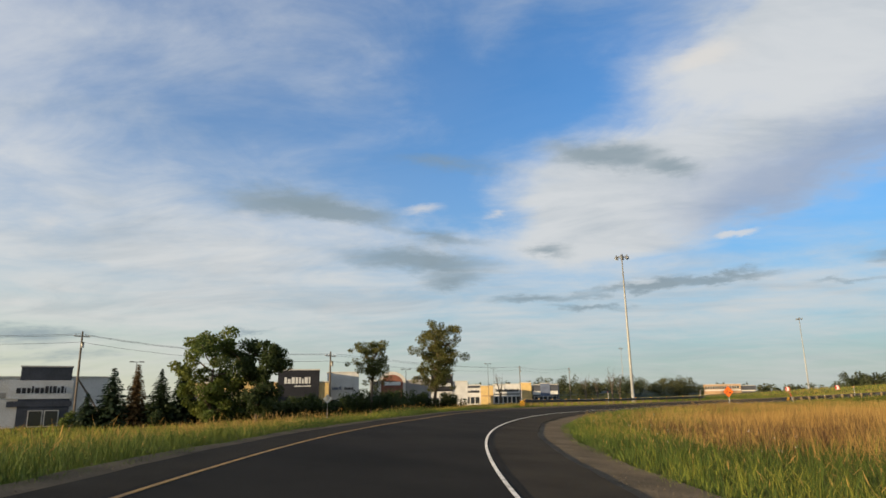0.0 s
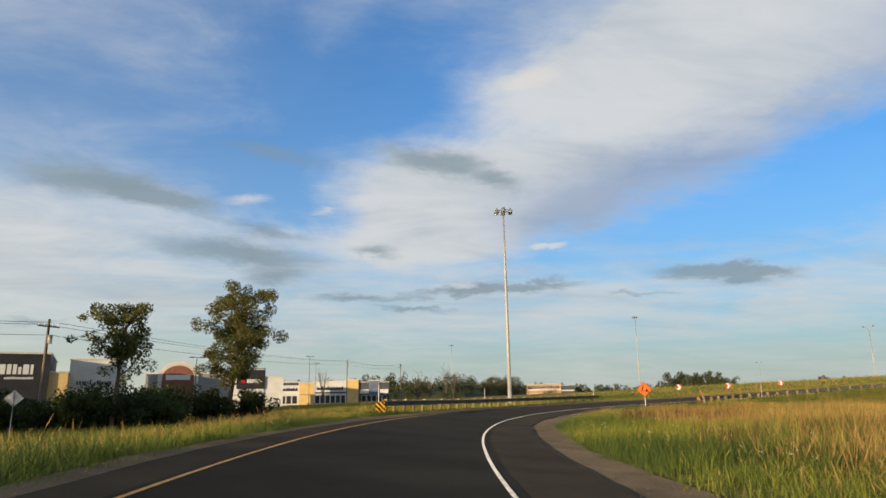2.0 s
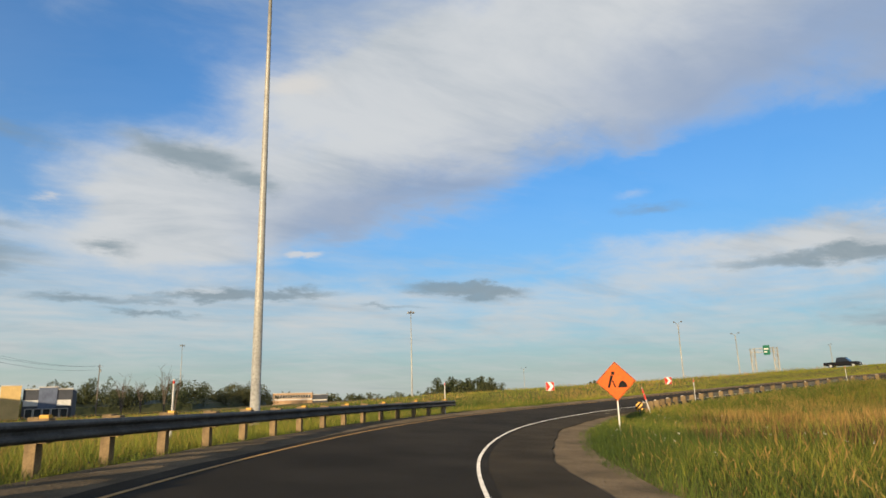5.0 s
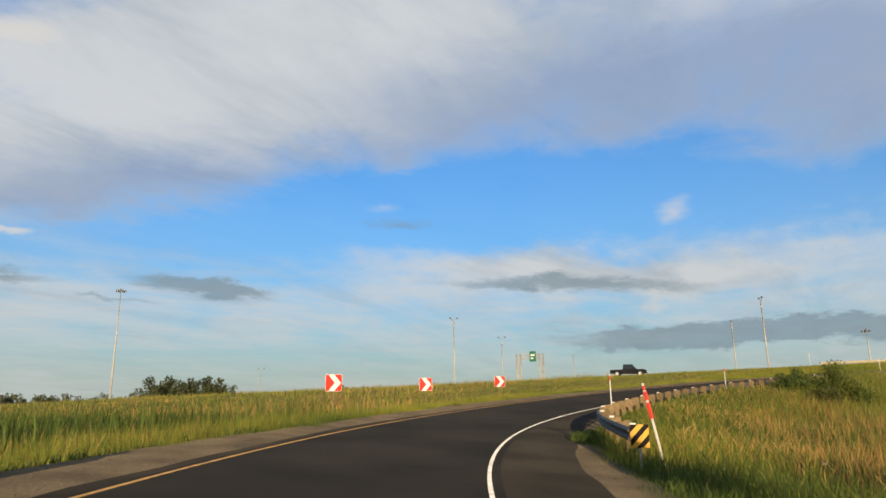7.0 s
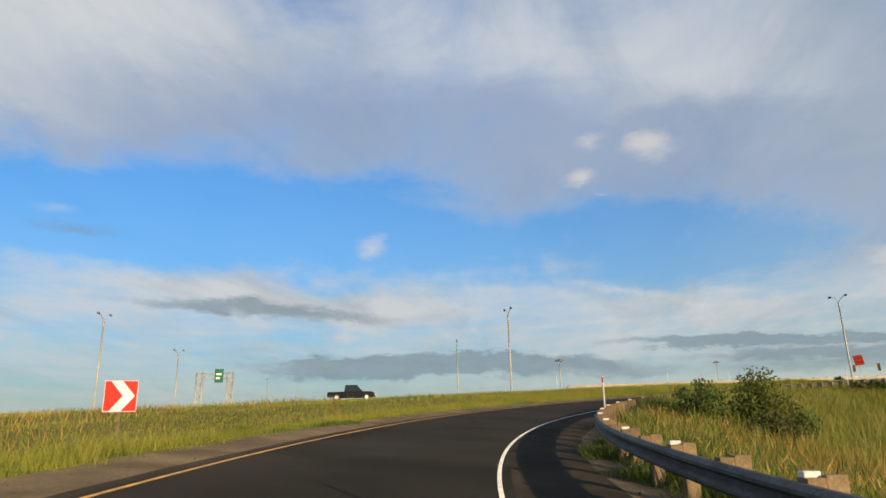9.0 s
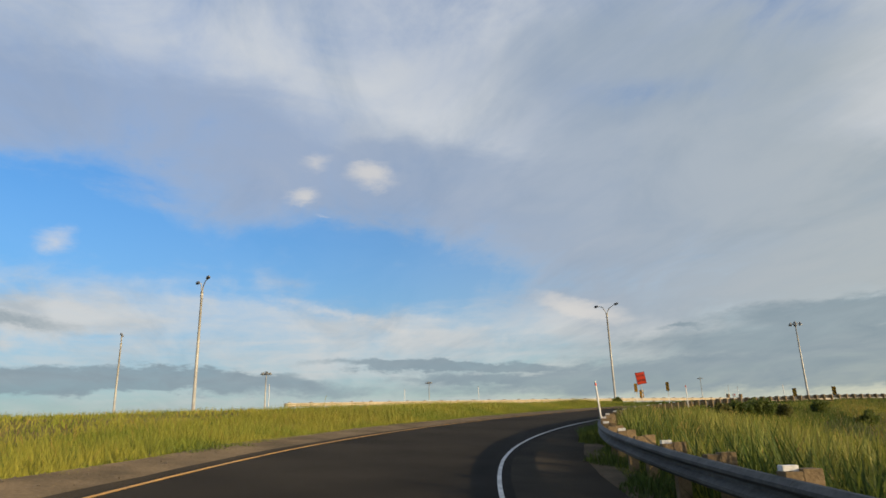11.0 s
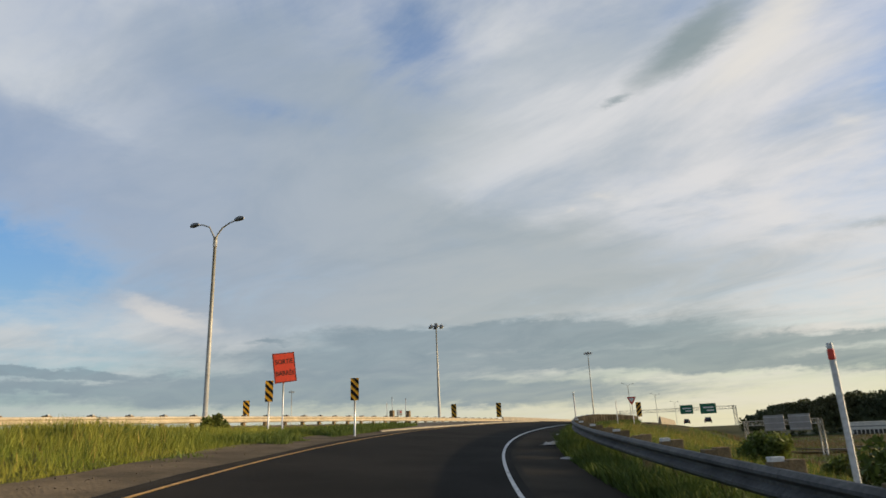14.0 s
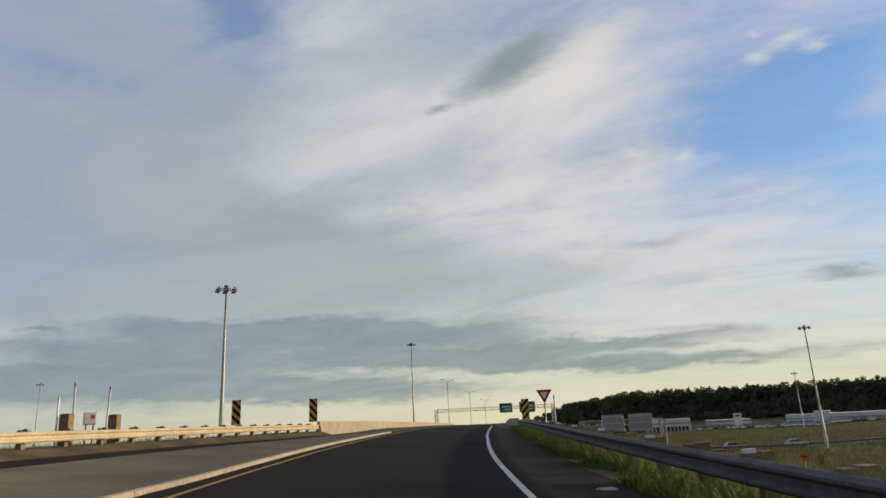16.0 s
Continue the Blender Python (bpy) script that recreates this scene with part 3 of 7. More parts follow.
S0, S1 = ramp.s[0], ramp.s[-1]
white_u = lambda s, d=0.0: float(np.interp(s, ramp.s, WHITE)) + d
verge = lambda s: float(np.interp(s, ramp.s, VERGE))
line_w = lambda s: float(np.interp(s, [ramp_s(15.2), ramp_s(17.0)], [0.036, 0.062]))
yellow_u = lambda s, d=0.0: float(np.interp(s, ramp.s, YELLOW)) + d
tagged(ribbon("road", ramp, S0, S1, [lambda s: yellow_u(s, -0.15), -1.5, 0.0, lambda s: white_u(s, 0.2)], asphalt), "dark asphalt lane of a banked loop ramp", "road", kind="structure")
tagged(ribbon("shoulder", ramp, S0, S1, [lambda s: white_u(s, -0.2), lambda s: white_u(s, 1.85)], asphalt_edge, lift=-0.004, ragged=0.12), "dusty brown asphalt shoulder beside the ramp", "road shoulder", kind="structure")
tagged(ribbon("shoulder", ramp, S0, S1, [lambda s: yellow_u(s, -float(np.interp(s, [ramp_s(3.0), ramp_s(4.6)], [1.05, 0.42]))), lambda s: yellow_u(s, 0.15)], asphalt_edge, lift=-0.006, ragged=0.1), "dusty asphalt strip outside the yellow line", "road shoulder", kind="structure")
tagged(ribbon("gravel_verge", ramp, S0, S1, [lambda s: yellow_u(s, -verge(s) - 0.2), lambda s: yellow_u(s, 0.3)], gravel, lift=-0.02, ragged=0.25), "brown gravel verge on the outer side of the ramp", "gravel verge", kind="structure")
tagged(ribbon("gravel_verge", ramp, S0, S1, [lambda s: white_u(s, 1.1), lambda s: white_u(s, 0.12) + float(np.interp(s, ramp.s, INNER))], gravel, lift=-0.03, ragged=0.25), "brown gravel verge on the inner side of the ramp", "gravel verge", kind="structure")
tagged(ribbon("edge_line", ramp, S0, S1, [lambda s: white_u(s, -line_w(s)), lambda s: white_u(s, line_w(s))], white_paint, lift=0.005, skirt=0.004), "white painted edge line on asphalt", "road marking", kind="structure")
tagged(ribbon("edge_line", ramp, S0, S1, [lambda s: yellow_u(s, -0.038), lambda s: yellow_u(s, 0.038)], yellow_paint, lift=0.005, skirt=0.004), "yellow painted edge line on asphalt", "road marking", kind="structure")
flat = lambda ss, uu: 0.0 * uu
tagged(ribbon("road", coll, 0, coll.s[-1], [0.7, 2.8, 5.2], asphalt, zfun=flat, lift=-0.02), "asphalt lane of the collector road above the ramp", "road", kind="structure")
tagged(ribbon("gravel_verge", coll, 0, float(coll.s[np.abs(coll.p[:, 1] - 34.6).argmin()]) + 0.5, [-2.2, -0.5, 0.35, 0.95], gravel, zfun=lambda ss, uu: 0.26 * smooth((0.95 - uu) / 0.8), lift=-0.01, ragged=0.06), "brown gravel verge under the collector guardrail", "gravel verge", kind="structure")

deck = ribbon("bridge_deck", ramp, ramp_s(20.3), ramp_s(22.4), [-14.0, 5.0], asphalt_old, lift=-0.2, skirt=1.3, zfun=flat)
tagged(deck, "concrete bridge deck over a lower road", "bridge", kind="structure")

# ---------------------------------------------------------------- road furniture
# one steel in two tones: shade put into the dark, sunlight into the pale
galvanised = mottled("galvanised_steel_shaded", (0.105, 0.105, 0.10), (0.065, 0.065, 0.062), 2.0, 0.6, 0.0, gloss=0.08, fine=18, bump=0.1)
galvanised_sunlit = mottled("galvanised_steel_sunlit", (0.50, 0.42, 0.29), (0.38, 0.315, 0.215), 2.0, 0.55, 0.0, gloss=0.2, fine=18, bump=0.1)
timber = mottled("weathered_timber", (0.22, 0.155, 0.08), (0.135, 0.095, 0.05), 4.0, 0.9, fine=35, bump=0.6, vary=0.25)
concrete = mottled("concrete", (0.42, 0.38, 0.31), (0.31, 0.28, 0.23), 0.7, 0.9, fine=12, bump=0.4)
kerb_stone = mottled("pale_concrete", (0.34, 0.29, 0.21), (0.25, 0.215, 0.16), 1.2, 0.9, fine=14, bump=0.4)
pole_grey = mottled("grey_pole_paint", (0.40, 0.385, 0.335), (0.31, 0.30, 0.265), 1.0, 0.5, 0.2, fine=8, bump=0.05)
lamp_head = mottled("lamp_housing", (0.24, 0.24, 0.23), (0.16, 0.16, 0.155), 5.0, 0.5, 0.3, bump=0.05)
lens_glass, _n, _l, _b = material("lamp_lens", 0.15)
_b.inputs["Base Color"].default_value = (0.55, 0.58, 0.6, 1)
sign_orange = mottled("orange_sheeting", (0.60, 0.115, 0.006), (0.50, 0.095, 0.006), 6.0, 0.5, gloss=0.12, fine=60, bump=0.05)
sign_red_orange = mottled("red_orange_sheeting", (0.33, 0.022, 0.007), (0.28, 0.019, 0.006), 6.0, 0.6, gloss=0.1, fine=60, bump=0.05)
sign_red = mottled("red_sheeting", (0.46, 0.022, 0.012), (0.38, 0.018, 0.010), 6.0, 0.5, gloss=0.12, fine=60, bump=0.05)
sign_yellow = mottled("yellow_sheeting", (0.66, 0.34, 0.018), (0.55, 0.28, 0.016), 6.0, 0.4, fine=60, bump=0.05)
sign_white = mottled("white_sheeting", (0.66, 0.66, 0.63), (0.58, 0.58, 0.55), 5.0, 0.45, fine=60, bump=0.05)
sign_green = mottled("green_sheeting", (0.01, 0.13, 0.07), (0.01, 0.10, 0.055), 6.0, 0.4, fine=60, bump=0.05)
sign_black = mottled("black_sheeting", (0.014, 0.013, 0.012), (0.024, 0.022, 0.02), 6.0, 0.85, gloss=0.03, fine=60, bump=0.05)
plastic_white = mottled("white_plastic", (0.62, 0.61, 0.58), (0.52, 0.51, 0.48), 5.0, 0.5, fine=30, bump=0.1)
plastic_red = mottled("red_reflective_film", (0.62, 0.06, 0.04), (0.5, 0.05, 0.035), 5.0, 0.4, fine=30, bump=0.1)
bare_metal = mottled("bare_aluminium", (0.55, 0.55, 0.53), (0.45, 0.45, 0.44), 3.0, 0.45, 0.6, fine=30, bump=0.05)


def on_ground(x, y, dz=0.0):
    return float(ground_z([(x, y)])[0]) + dz


# profile of a W beam: out from the post, height over the ground
W_BEAM = [(0.0, 0.405), (0.03, 0.41), (0.085, 0.455), (0.085, 0.49), (0.005, 0.545), (0.005, 0.585), (0.085, 0.64), (0.085, 0.675), (0.03, 0.72), (0.0, 0.725)]
_post = None


def post_mesh():
    """A square timber post with its spacer block; the rail side is +x."""
    bm = bmesh.new()
    box(bm, (-0.24, -0.09, -0.5), (-0.06, 0.09, 0.785), 0.012)
    box(bm, (-0.058, -0.09, 0.39), (0.10, 0.09, 0.765), 0.012)
    me = bpy.data.meshes.new("post")
    bm.to_mesh(me)
    bm.free()
    me.materials.append(timber)
    return me


def cap_mesh(mat):
    bm = boxed((-0.06, -0.085, 0.76), (0.085, 0.02, 0.815), 0.008)
    me = bpy.data.meshes.new("reflector")
    bm.to_mesh(me)
    bm.free()
    me.materials.append(mat)
    return me


POST, CAP_WHITE, CAP_YELLOW, CAP_DARK = post_mesh(), cap_mesh(plastic_white), cap_mesh(sign_yellow), cap_mesh(lamp_head)


def guardrail(way, s0, s1, u_at, face, label, z_at, cap, every=2, spacing=1.905, steel=None):
    """A W-beam guardrail on timber posts along a way. face: +1 when its beam faces the way's left."""
    a = way.at(s0, u_at(s0))
    root = thing("guardrail", Matrix.Translation((a.x, a.y, z_at(s0, u_at(s0)))), label, "guardrail")
    inv = root.matrix_basis.inverted()

    def put(s):
        u = u_at(s)
        p = way.at(s, u)
        d = way.angle(s)
        side = Vector((-math.sin(d), math.cos(d), 0)) * face
        return Vector((p.x, p.y, z_at(s, u))), side, d

    n = int((s1 - s0) / spacing)
    for i in range(n + 1):
        p, side, d = put(s0 + i * spacing)
        m = Matrix.Translation(p) @ Matrix.Rotation(math.atan2(side.y, side.x), 4, "Z") @ Matrix.Rotation(random.uniform(-0.03, 0.03), 4, "X")
        ob = new("post", POST)
        ob.parent = root
        ob.matrix_basis = inv @ m
        if i % every == 0:
            c = new("reflector", cap)
            c.parent = root
            c.matrix_basis = inv @ m
    s, k = s0 - 0.3, 0
    while s < s1 + 0.2:
        e = min(s + 3.81, s1 + 0.3)
        bm = bmesh.new()
        rings = []
        for q in np.linspace(s, e + 0.12, 9):
            p, side, d = put(q)
            out = 0.105 + (k % 2) * 0.005
            front = [p + side * (o + out) + Vector((0, 0, h)) for o, h in W_BEAM]
            back = [v - side * 0.004 for v in reversed(front)]
            rings.append([bm.verts.new(inv @ v) for v in front + back])
        for r0, r1 in zip(rings, rings[1:]):
            for j in range(len(r0)):
                f = bm.faces.new((r0[j], r0[(j + 1) % len(r0)], r1[(j + 1) % len(r0)], r1[j]))
        bm.faces.new(rings[0]), bm.faces.new(list(reversed(rings[-1])))
        bmesh.ops.recalc_face_normals(bm, faces=bm.faces)
        part("beam", bm, steel or galvanised, root, "grey galvanised W-shaped steel beam" if k == 0 else "")
        s, k = e, k + 1
    # a rounded end shoe at the near end
    p, side, d = put(s0 - 0.3)
    fw = Vector((math.cos(d), math.sin(d), 0))
    bm = bmesh.new()
    arc = [p + side * 0.11 + (-side * (1 - math.cos(t)) - fw * math.sin(t)) * 0.16 for t in np.linspace(0, math.pi, 9)]
    lo = [bm.verts.new(inv @ (v + Vector((0, 0, 0.41)))) for v in arc]
    hi = [bm.verts.new(inv @ (v + Vector((0, 0, 0.72)))) for v in arc]
    for j in range(8):
        bm.faces.new((lo[j], lo[j + 1], hi[j + 1], hi[j]))
    bmesh.ops.solidify(bm, geom=bm.faces[:], thickness=0.006)
    part("end_shoe", bm, steel or galvanised, root)
    return root


def z_ramp(s, u):
    return float(np.interp(s, ramp.s, ramp.p[:, 2])) + BANK * min(max(u, -7.5), 6.0)


inner_u = lambda s: white_u(s, 2.45) + 0.85 * float(smooth((ramp_s(9.0) - s) / 16))
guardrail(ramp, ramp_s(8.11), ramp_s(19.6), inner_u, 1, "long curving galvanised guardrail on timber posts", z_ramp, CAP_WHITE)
outer_u = lambda s: float(np.interp(s, [ramp_s(4.4), ramp_s(5.6), ramp_s(7.5)], [-6.4, -5.8, -5.1]))
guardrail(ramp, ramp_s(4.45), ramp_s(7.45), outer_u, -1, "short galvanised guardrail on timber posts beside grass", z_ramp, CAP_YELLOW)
z_coll = lambda s, u: float(np.interp(s, coll.s, coll.p[:, 2]))
coll_end = float(coll.s[np.abs(coll.p[:, 1] - 34.6).argmin()])
coll_start = float(coll.s[np.abs(coll.p[:, 1] - 119).argmin()])
# its steel colour is lightened and warmed to carry the low sun
guardrail(coll, coll_start, coll_end, lambda s: 0.0, -1, "sunlit galvanised guardrail along the collector road", z_coll, CAP_DARK, every=1, steel=galvanised_sunlit)

# bridge parapet beyond the guardrail, both sides
def parapet(name, way, s0, s1, u, z_at, label, height=0.95):
    root = thing(name, Matrix.Translation(way.at(s0, u)), label, "parapet")
    inv = root.matrix_basis.inverted()
    prof = [(-0.22, -1.6), (-0.22, 0.0), (-0.20, 0.28), (-0.10, height - 0.05), (-0.07, height), (0.07, height), (0.10, height - 0.05), (0.20, 0.28), (0.22, 0.0), (0.22, -1.6)]
    s = s0
    while s < s1:
        e = min(s + 6.0, s1)
        bm, rings = bmesh.new(), []
        for q in np.linspace(s, e - 0.02, 4):
            p = way.at(q, u)
            d = way.angle(q)
            side = Vector((math.sin(d), -math.cos(d), 0))
            rings.append([bm.verts.new(inv @ (Vector((p.x, p.y, z_at(q, u) + h)) + side * o)) for o, h in prof])
        for r0, r1 in zip(rings, rings[1:]):
            for j in range(len(prof)):
                bm.faces.new((r0[j], r0[(j + 1) % len(prof)], r1[(j + 1) % len(prof)], r1[j]))
        bm.faces.new(rings[0]), bm.faces.new(list(reversed(rings[-1])))
        bmesh.ops.recalc_face_normals(bm, faces=bm.faces)
        part("panel", bm, kerb_stone, root)
        s = e
    return root


parapet("bridge_parapet", coll, coll_end + 0.8, coll.s[-1], 0.0, z_coll, "pale concrete bridge parapet lit by evening sun")
parapet("bridge_parapet", ramp, ramp_s(21.2), ramp_s(22.3), 5.2, lambda s, u: z_ramp(s, 0) - 0.2, "pale concrete bridge parapet over a lower road")

# concrete gore between the ramp and the collector lane
GORE0, GORE1 = ramp_s(16.0), ramp_s(18.3)
gore_w = lambda s: float(np.interp(s, [GORE0, ramp_s(16.25), ramp_s(16.75), GORE1], [0.06, 0.1, 3.4, 0.1]))
kerb_at = lambda s: -0.8 * (1 - float(smooth((s - GORE0) / (ramp_s(16.8) - GORE0))))
gore = ribbon("gore_island", ramp, GORE0, GORE1, [lambda s: yellow_u(s, -0.42) + kerb_at(s) - gore_w(s), lambda s: yellow_u(s, -0.45) + kerb_at(s)], paved_tan, lift=0.06, skirt=0.3, step=0.8)
tagged(gore, "worn grey paved gore island between two lanes", "traffic island", kind="structure")
kerb = thing("kerb", Matrix.Translation(ramp.at(GORE0)), "sunlit pale concrete kerb round a paved gore", "kerb", kind="structure")
for i, s in enumerate(np.arange(GORE0, GORE1, 1.5)):
    inv = kerb.matrix_basis.inverted()
    bm, rings = bmesh.new(), []
    for q in np.linspace(s, s + 1.485, 3):
        row = []
        low = 0.35 + 0.65 * min(1.0, (q - GORE0) / 6)
        for o, h in ((-0.45, -0.1), (-0.45, 0.062), (-0.44, 0.068), (-0.375, 0.064), (-0.36, 0.052), (-0.35, -0.1)):
            u = yellow_u(q, o) + kerb_at(q)
            p = ramp.at(q, u)
            row.append(bm.verts.new(inv @ Vector((p.x, p.y, z_ramp(q, u) + h * (low if h > 0 else 1)))))
        rings.append(row)
    for r0, r1 in zip(rings, rings[1:]):
        for j in range(6):
            bm.faces.new((r0[j], r0[(j + 1) % 6], r1[(j + 1) % 6], r1[j]))
    bm.faces.new(rings[0]), bm.faces.new(list(reversed(rings[-1])))
    bmesh.ops.recalc_face_normals(bm, faces=bm.faces)
    part("kerb_stone", bm, kerb_stone, kerb)


def turned(x, y, z, towards):
    """A pose at x, y, z whose -y side faces the point towards."""
    return pose(x, y, z, 0, 0, math.degrees(math.atan2(towards[1] - y, towards[0] - x)) + 90)


# ---- lamps
def high_mast(x, y, top, z0=None, label="tall grey high-mast light pole with a ring of floodlights", lamps=6, thick=0.82):
    z0 = on_ground(x, y) if z0 is None else z0
    h = top - z0
    root = thing("high_mast", pose(x, y, z0), label, "light pole", "high masts")
    part("base_plate", boxed((-0.45, -0.45, -0.1), (0.45, 0.45, 0.06), 0.02), concrete, root)
    part("pole", tubed([(0, 0, 0), (0, 0, h * 0.33), (0, 0, h * 0.34), (0, 0, h * 0.66), (0, 0, h * 0.67), (0, 0, h)], [0.33 * thick, 0.26 * thick, 0.25 * thick, 0.19 * thick, 0.18 * thick, 0.11 * thick], 12), pole_grey, root)
    bm = bmesh.new()
    n = 24
    tube(bm, [(0.75 * math.cos(2 * math.pi * i / n), 0.75 * math.sin(2 * math.pi * i / n), h - 0.35) for i in range(n + 1)], 0.05, 6)
    tube(bm, [(0, 0, h - 0.7), (0, 0, h + 0.1)], 0.24, 10)
    for i in range(4):
        a = i * math.pi / 2
        tube(bm, [(0, 0, h - 0.3), (0.75 * math.cos(a), 0.75 * math.sin(a), h - 0.35)], 0.04, 6)
    part("ring", bm, lamp_head, root)
    for i in range(lamps):
        a = 2 * math.pi * i / lamps + 0.3
        m = Matrix.Translation((1.05 * math.cos(a), 1.05 * math.sin(a), h - 0.42)) @ Matrix.Rotation(a, 4, "Z") @ Matrix.Rotation(-0.18, 4, "Y")
        bm = tube(tubed([(0, 0, 0.32), (0, 0, 0.12), (0, 0, -0.02), (0, 0, -0.24)], [0.10, 0.12, 0.26, 0.33], 12), [(-0.34, 0, 0.1), (0, 0, 0.16)], 0.045, 6)
        flood = part("floodlight", bm, lamp_head, root, m=m)
        part("lens", tubed([(0, 0, -0.245), (0, 0, -0.30)], [0.30, 0.24], 12), lens_glass, flood)
    return root


for x, y, top in ((19.4, 115.2, 26.3), (113, 272, 31.2), (190, 15, 24.2), (215.4, -95, 30.2), (117.8, -77.2, 23.4), (104, -222, 20.5), (335, 54, 25.0), (252, 118, 20.6), (354, -87, 27.8), (64, 410, 31.0)):
    high_mast(x, y, top)


def twin_lamp(x, y, top, facing, z0=None):
    """A lamp post with two curved arms, one a little higher."""
    z0 = on_ground(x, y) if z0 is None else z0
    h = top - z0 - 1.3
    root = thing("street_lamp", pose(x, y, z0, 0, 0, facing), "grey lamp post with two curved arms and cobra heads", "street lamp", "collector lamps")
    part("base_plate", boxed((-0.3, -0.3, -0.1), (0.3, 0.3, 0.05), 0.02), concrete, root)
    part("pole", tubed([(0, 0, 0), (0, 0, h * 0.5), (0, 0, h)], [0.15, 0.125, 0.09], 10), pole_grey, root)
    part("collar", tubed([(0, 0, h - 0.35), (0, 0, h + 0.25)], [0.13, 0.12], 10), pole_grey, root)
    for sgn, rise in ((1, 1.30), (-1, 0.95)):
        arm = part("arm", tubed([(0, 0, h + 0.1), (0.22 * sgn, 0, h + 0.45), (0.6 * sgn, 0, h + 0.8 * rise), (1.2 * sgn, 0, h + 1.0 * rise), (1.75 * sgn, 0, h + 1.08 * rise)], [0.06, 0.055, 0.05, 0.045, 0.04], 8), pole_grey, root)
        bm = bmesh.new()
        tube(bm, [(1.6 * sgn, 0, h + 1.08 * rise), (1.75 * sgn, 0, h + 1.11 * rise), (2.05 * sgn, 0, h + 1.12 * rise), (2.3 * sgn, 0, h + 1.10 * rise), (2.42 * sgn, 0, h + 1.07 * rise)], [0.05, 0.13, 0.17, 0.12, 0.04], 8)
        head = part("lamp_head", bm, lamp_head, arm)
    return root


for x, y, top in ((130, 178, 17.4), (143, 126, 17.6), (156.8, 78.1, 19.4), (166, 189, 17.0), (176.5, 138, 17.8)):
    twin_lamp(x, y, top, 16 + (x > 150) * -8)
for x, y, top in ((226, -150, 23.0), (244, -226, 22.0), (262, -305, 20.5), (241, 205, 17.0), (205, 330, 16.0)):
    twin_lamp(x, y, top, 17)


# ---- signs
def rect(w, h, cx=0.0, cz=0.0):
    return [(cx - w / 2, cz - h / 2), (cx + w / 2, cz - h / 2), (cx + w / 2, cz + h / 2), (cx - w / 2, cz + h / 2)]


def clip_poly(poly, inside, cut):
    out = []
    for i, p in enumerate(poly):
        q = poly[(i + 1) % len(poly)]
        if inside(p):
            out.append(p)
        if inside(p) != inside(q):
            out.append(cut(p, q))
    return out


def stripes(w, h, step, lean, sign=1):
    """Slanting bars across a w by h panel, as outlines."""
    bars = []
    c = -h - w * lean
    while c < h + w * lean:
        poly = rect(w, h)
        for lo, flip in ((c, 1), (c + step / 2, -1)):
            f = lambda p: flip * (p[1] - sign * lean * p[0] - lo)
            poly = clip_poly(poly, lambda p: f(p) >= 0, lambda p, q: tuple(p[i] + (q[i] - p[i]) * f(p) / (f(p) - f(q)) for i in (0, 1)))
            if not poly:
                break
        if len(poly) > 2:
            bars.append(poly)
        c += step
    return bars


def sign_post(root, height, r=0.035, y=0.05):
    return part("post", tubed([(0, y, -0.4), (0, y, height)], r, 8), bare_metal, root)


def hazard_marker(x, y, zc, towards, label="hazard marker panel with slanting black and yellow stripes on a post", w=0.32, h=0.86, ground=None, lean=1.0, name="hazard_marker", post=True, group="hazard markers", sign=-1):
    g = on_ground(x, y) if ground is None else ground
    root = thing(name, turned(x, y, g, towards), label, "road sign", group)
    if post:
        sign_post(root, zc - g + h * 0.4)
    panel = part("panel", plate(rect(w, h, 0, zc - g), -0.004, 0.0), sign_yellow, root)
    for poly in stripes(w * 0.995, h * 0.995, 0.30 if w < 0.5 or h < 1 else 0.52, lean, sign):
        part("stripe", plate([(a, b + zc - g) for a, b in poly], -0.009, -0.0055), sign_black, panel)
    return root


back_at = lambda t: tuple(ramp.at(ramp_s(t)))[:2]
hazard_marker(141.2, 81.4, 7.88, back_at(13.9))
hazard_marker(145.0, 82.6, 8.05, back_at(13.5))
big = dict(w=0.58, h=1.62, label="large hazard marker panel with slanting black and yellow stripes")
hazard_marker(175, 62.5, 9.1, back_at(14), ground=7.0, **big)
hazard_marker(168.7, 39.0, 8.65, back_at(15), ground=6.9, **big)
hazard_marker(165.6, 34.4, 8.65, back_at(15), ground=6.9, **big)
hazard_marker(152.3, 25.3, 8.0, back_at(16), ground=6.3, sign=1, **big)
hazard_marker(0.45, 75.1, 1.20, back_at(1.5), "yellow end marker with black stripes on a guardrail", 0.55, 0.62, None, 1.0, "end_marker", True, "end markers")
hazard_marker(42.95, 111.6, 0.93, back_at(5.6), "yellow end marker with black stripes on a guardrail", 0.42, 0.5, None, 1.0, "end_marker", True, "end markers", 1)


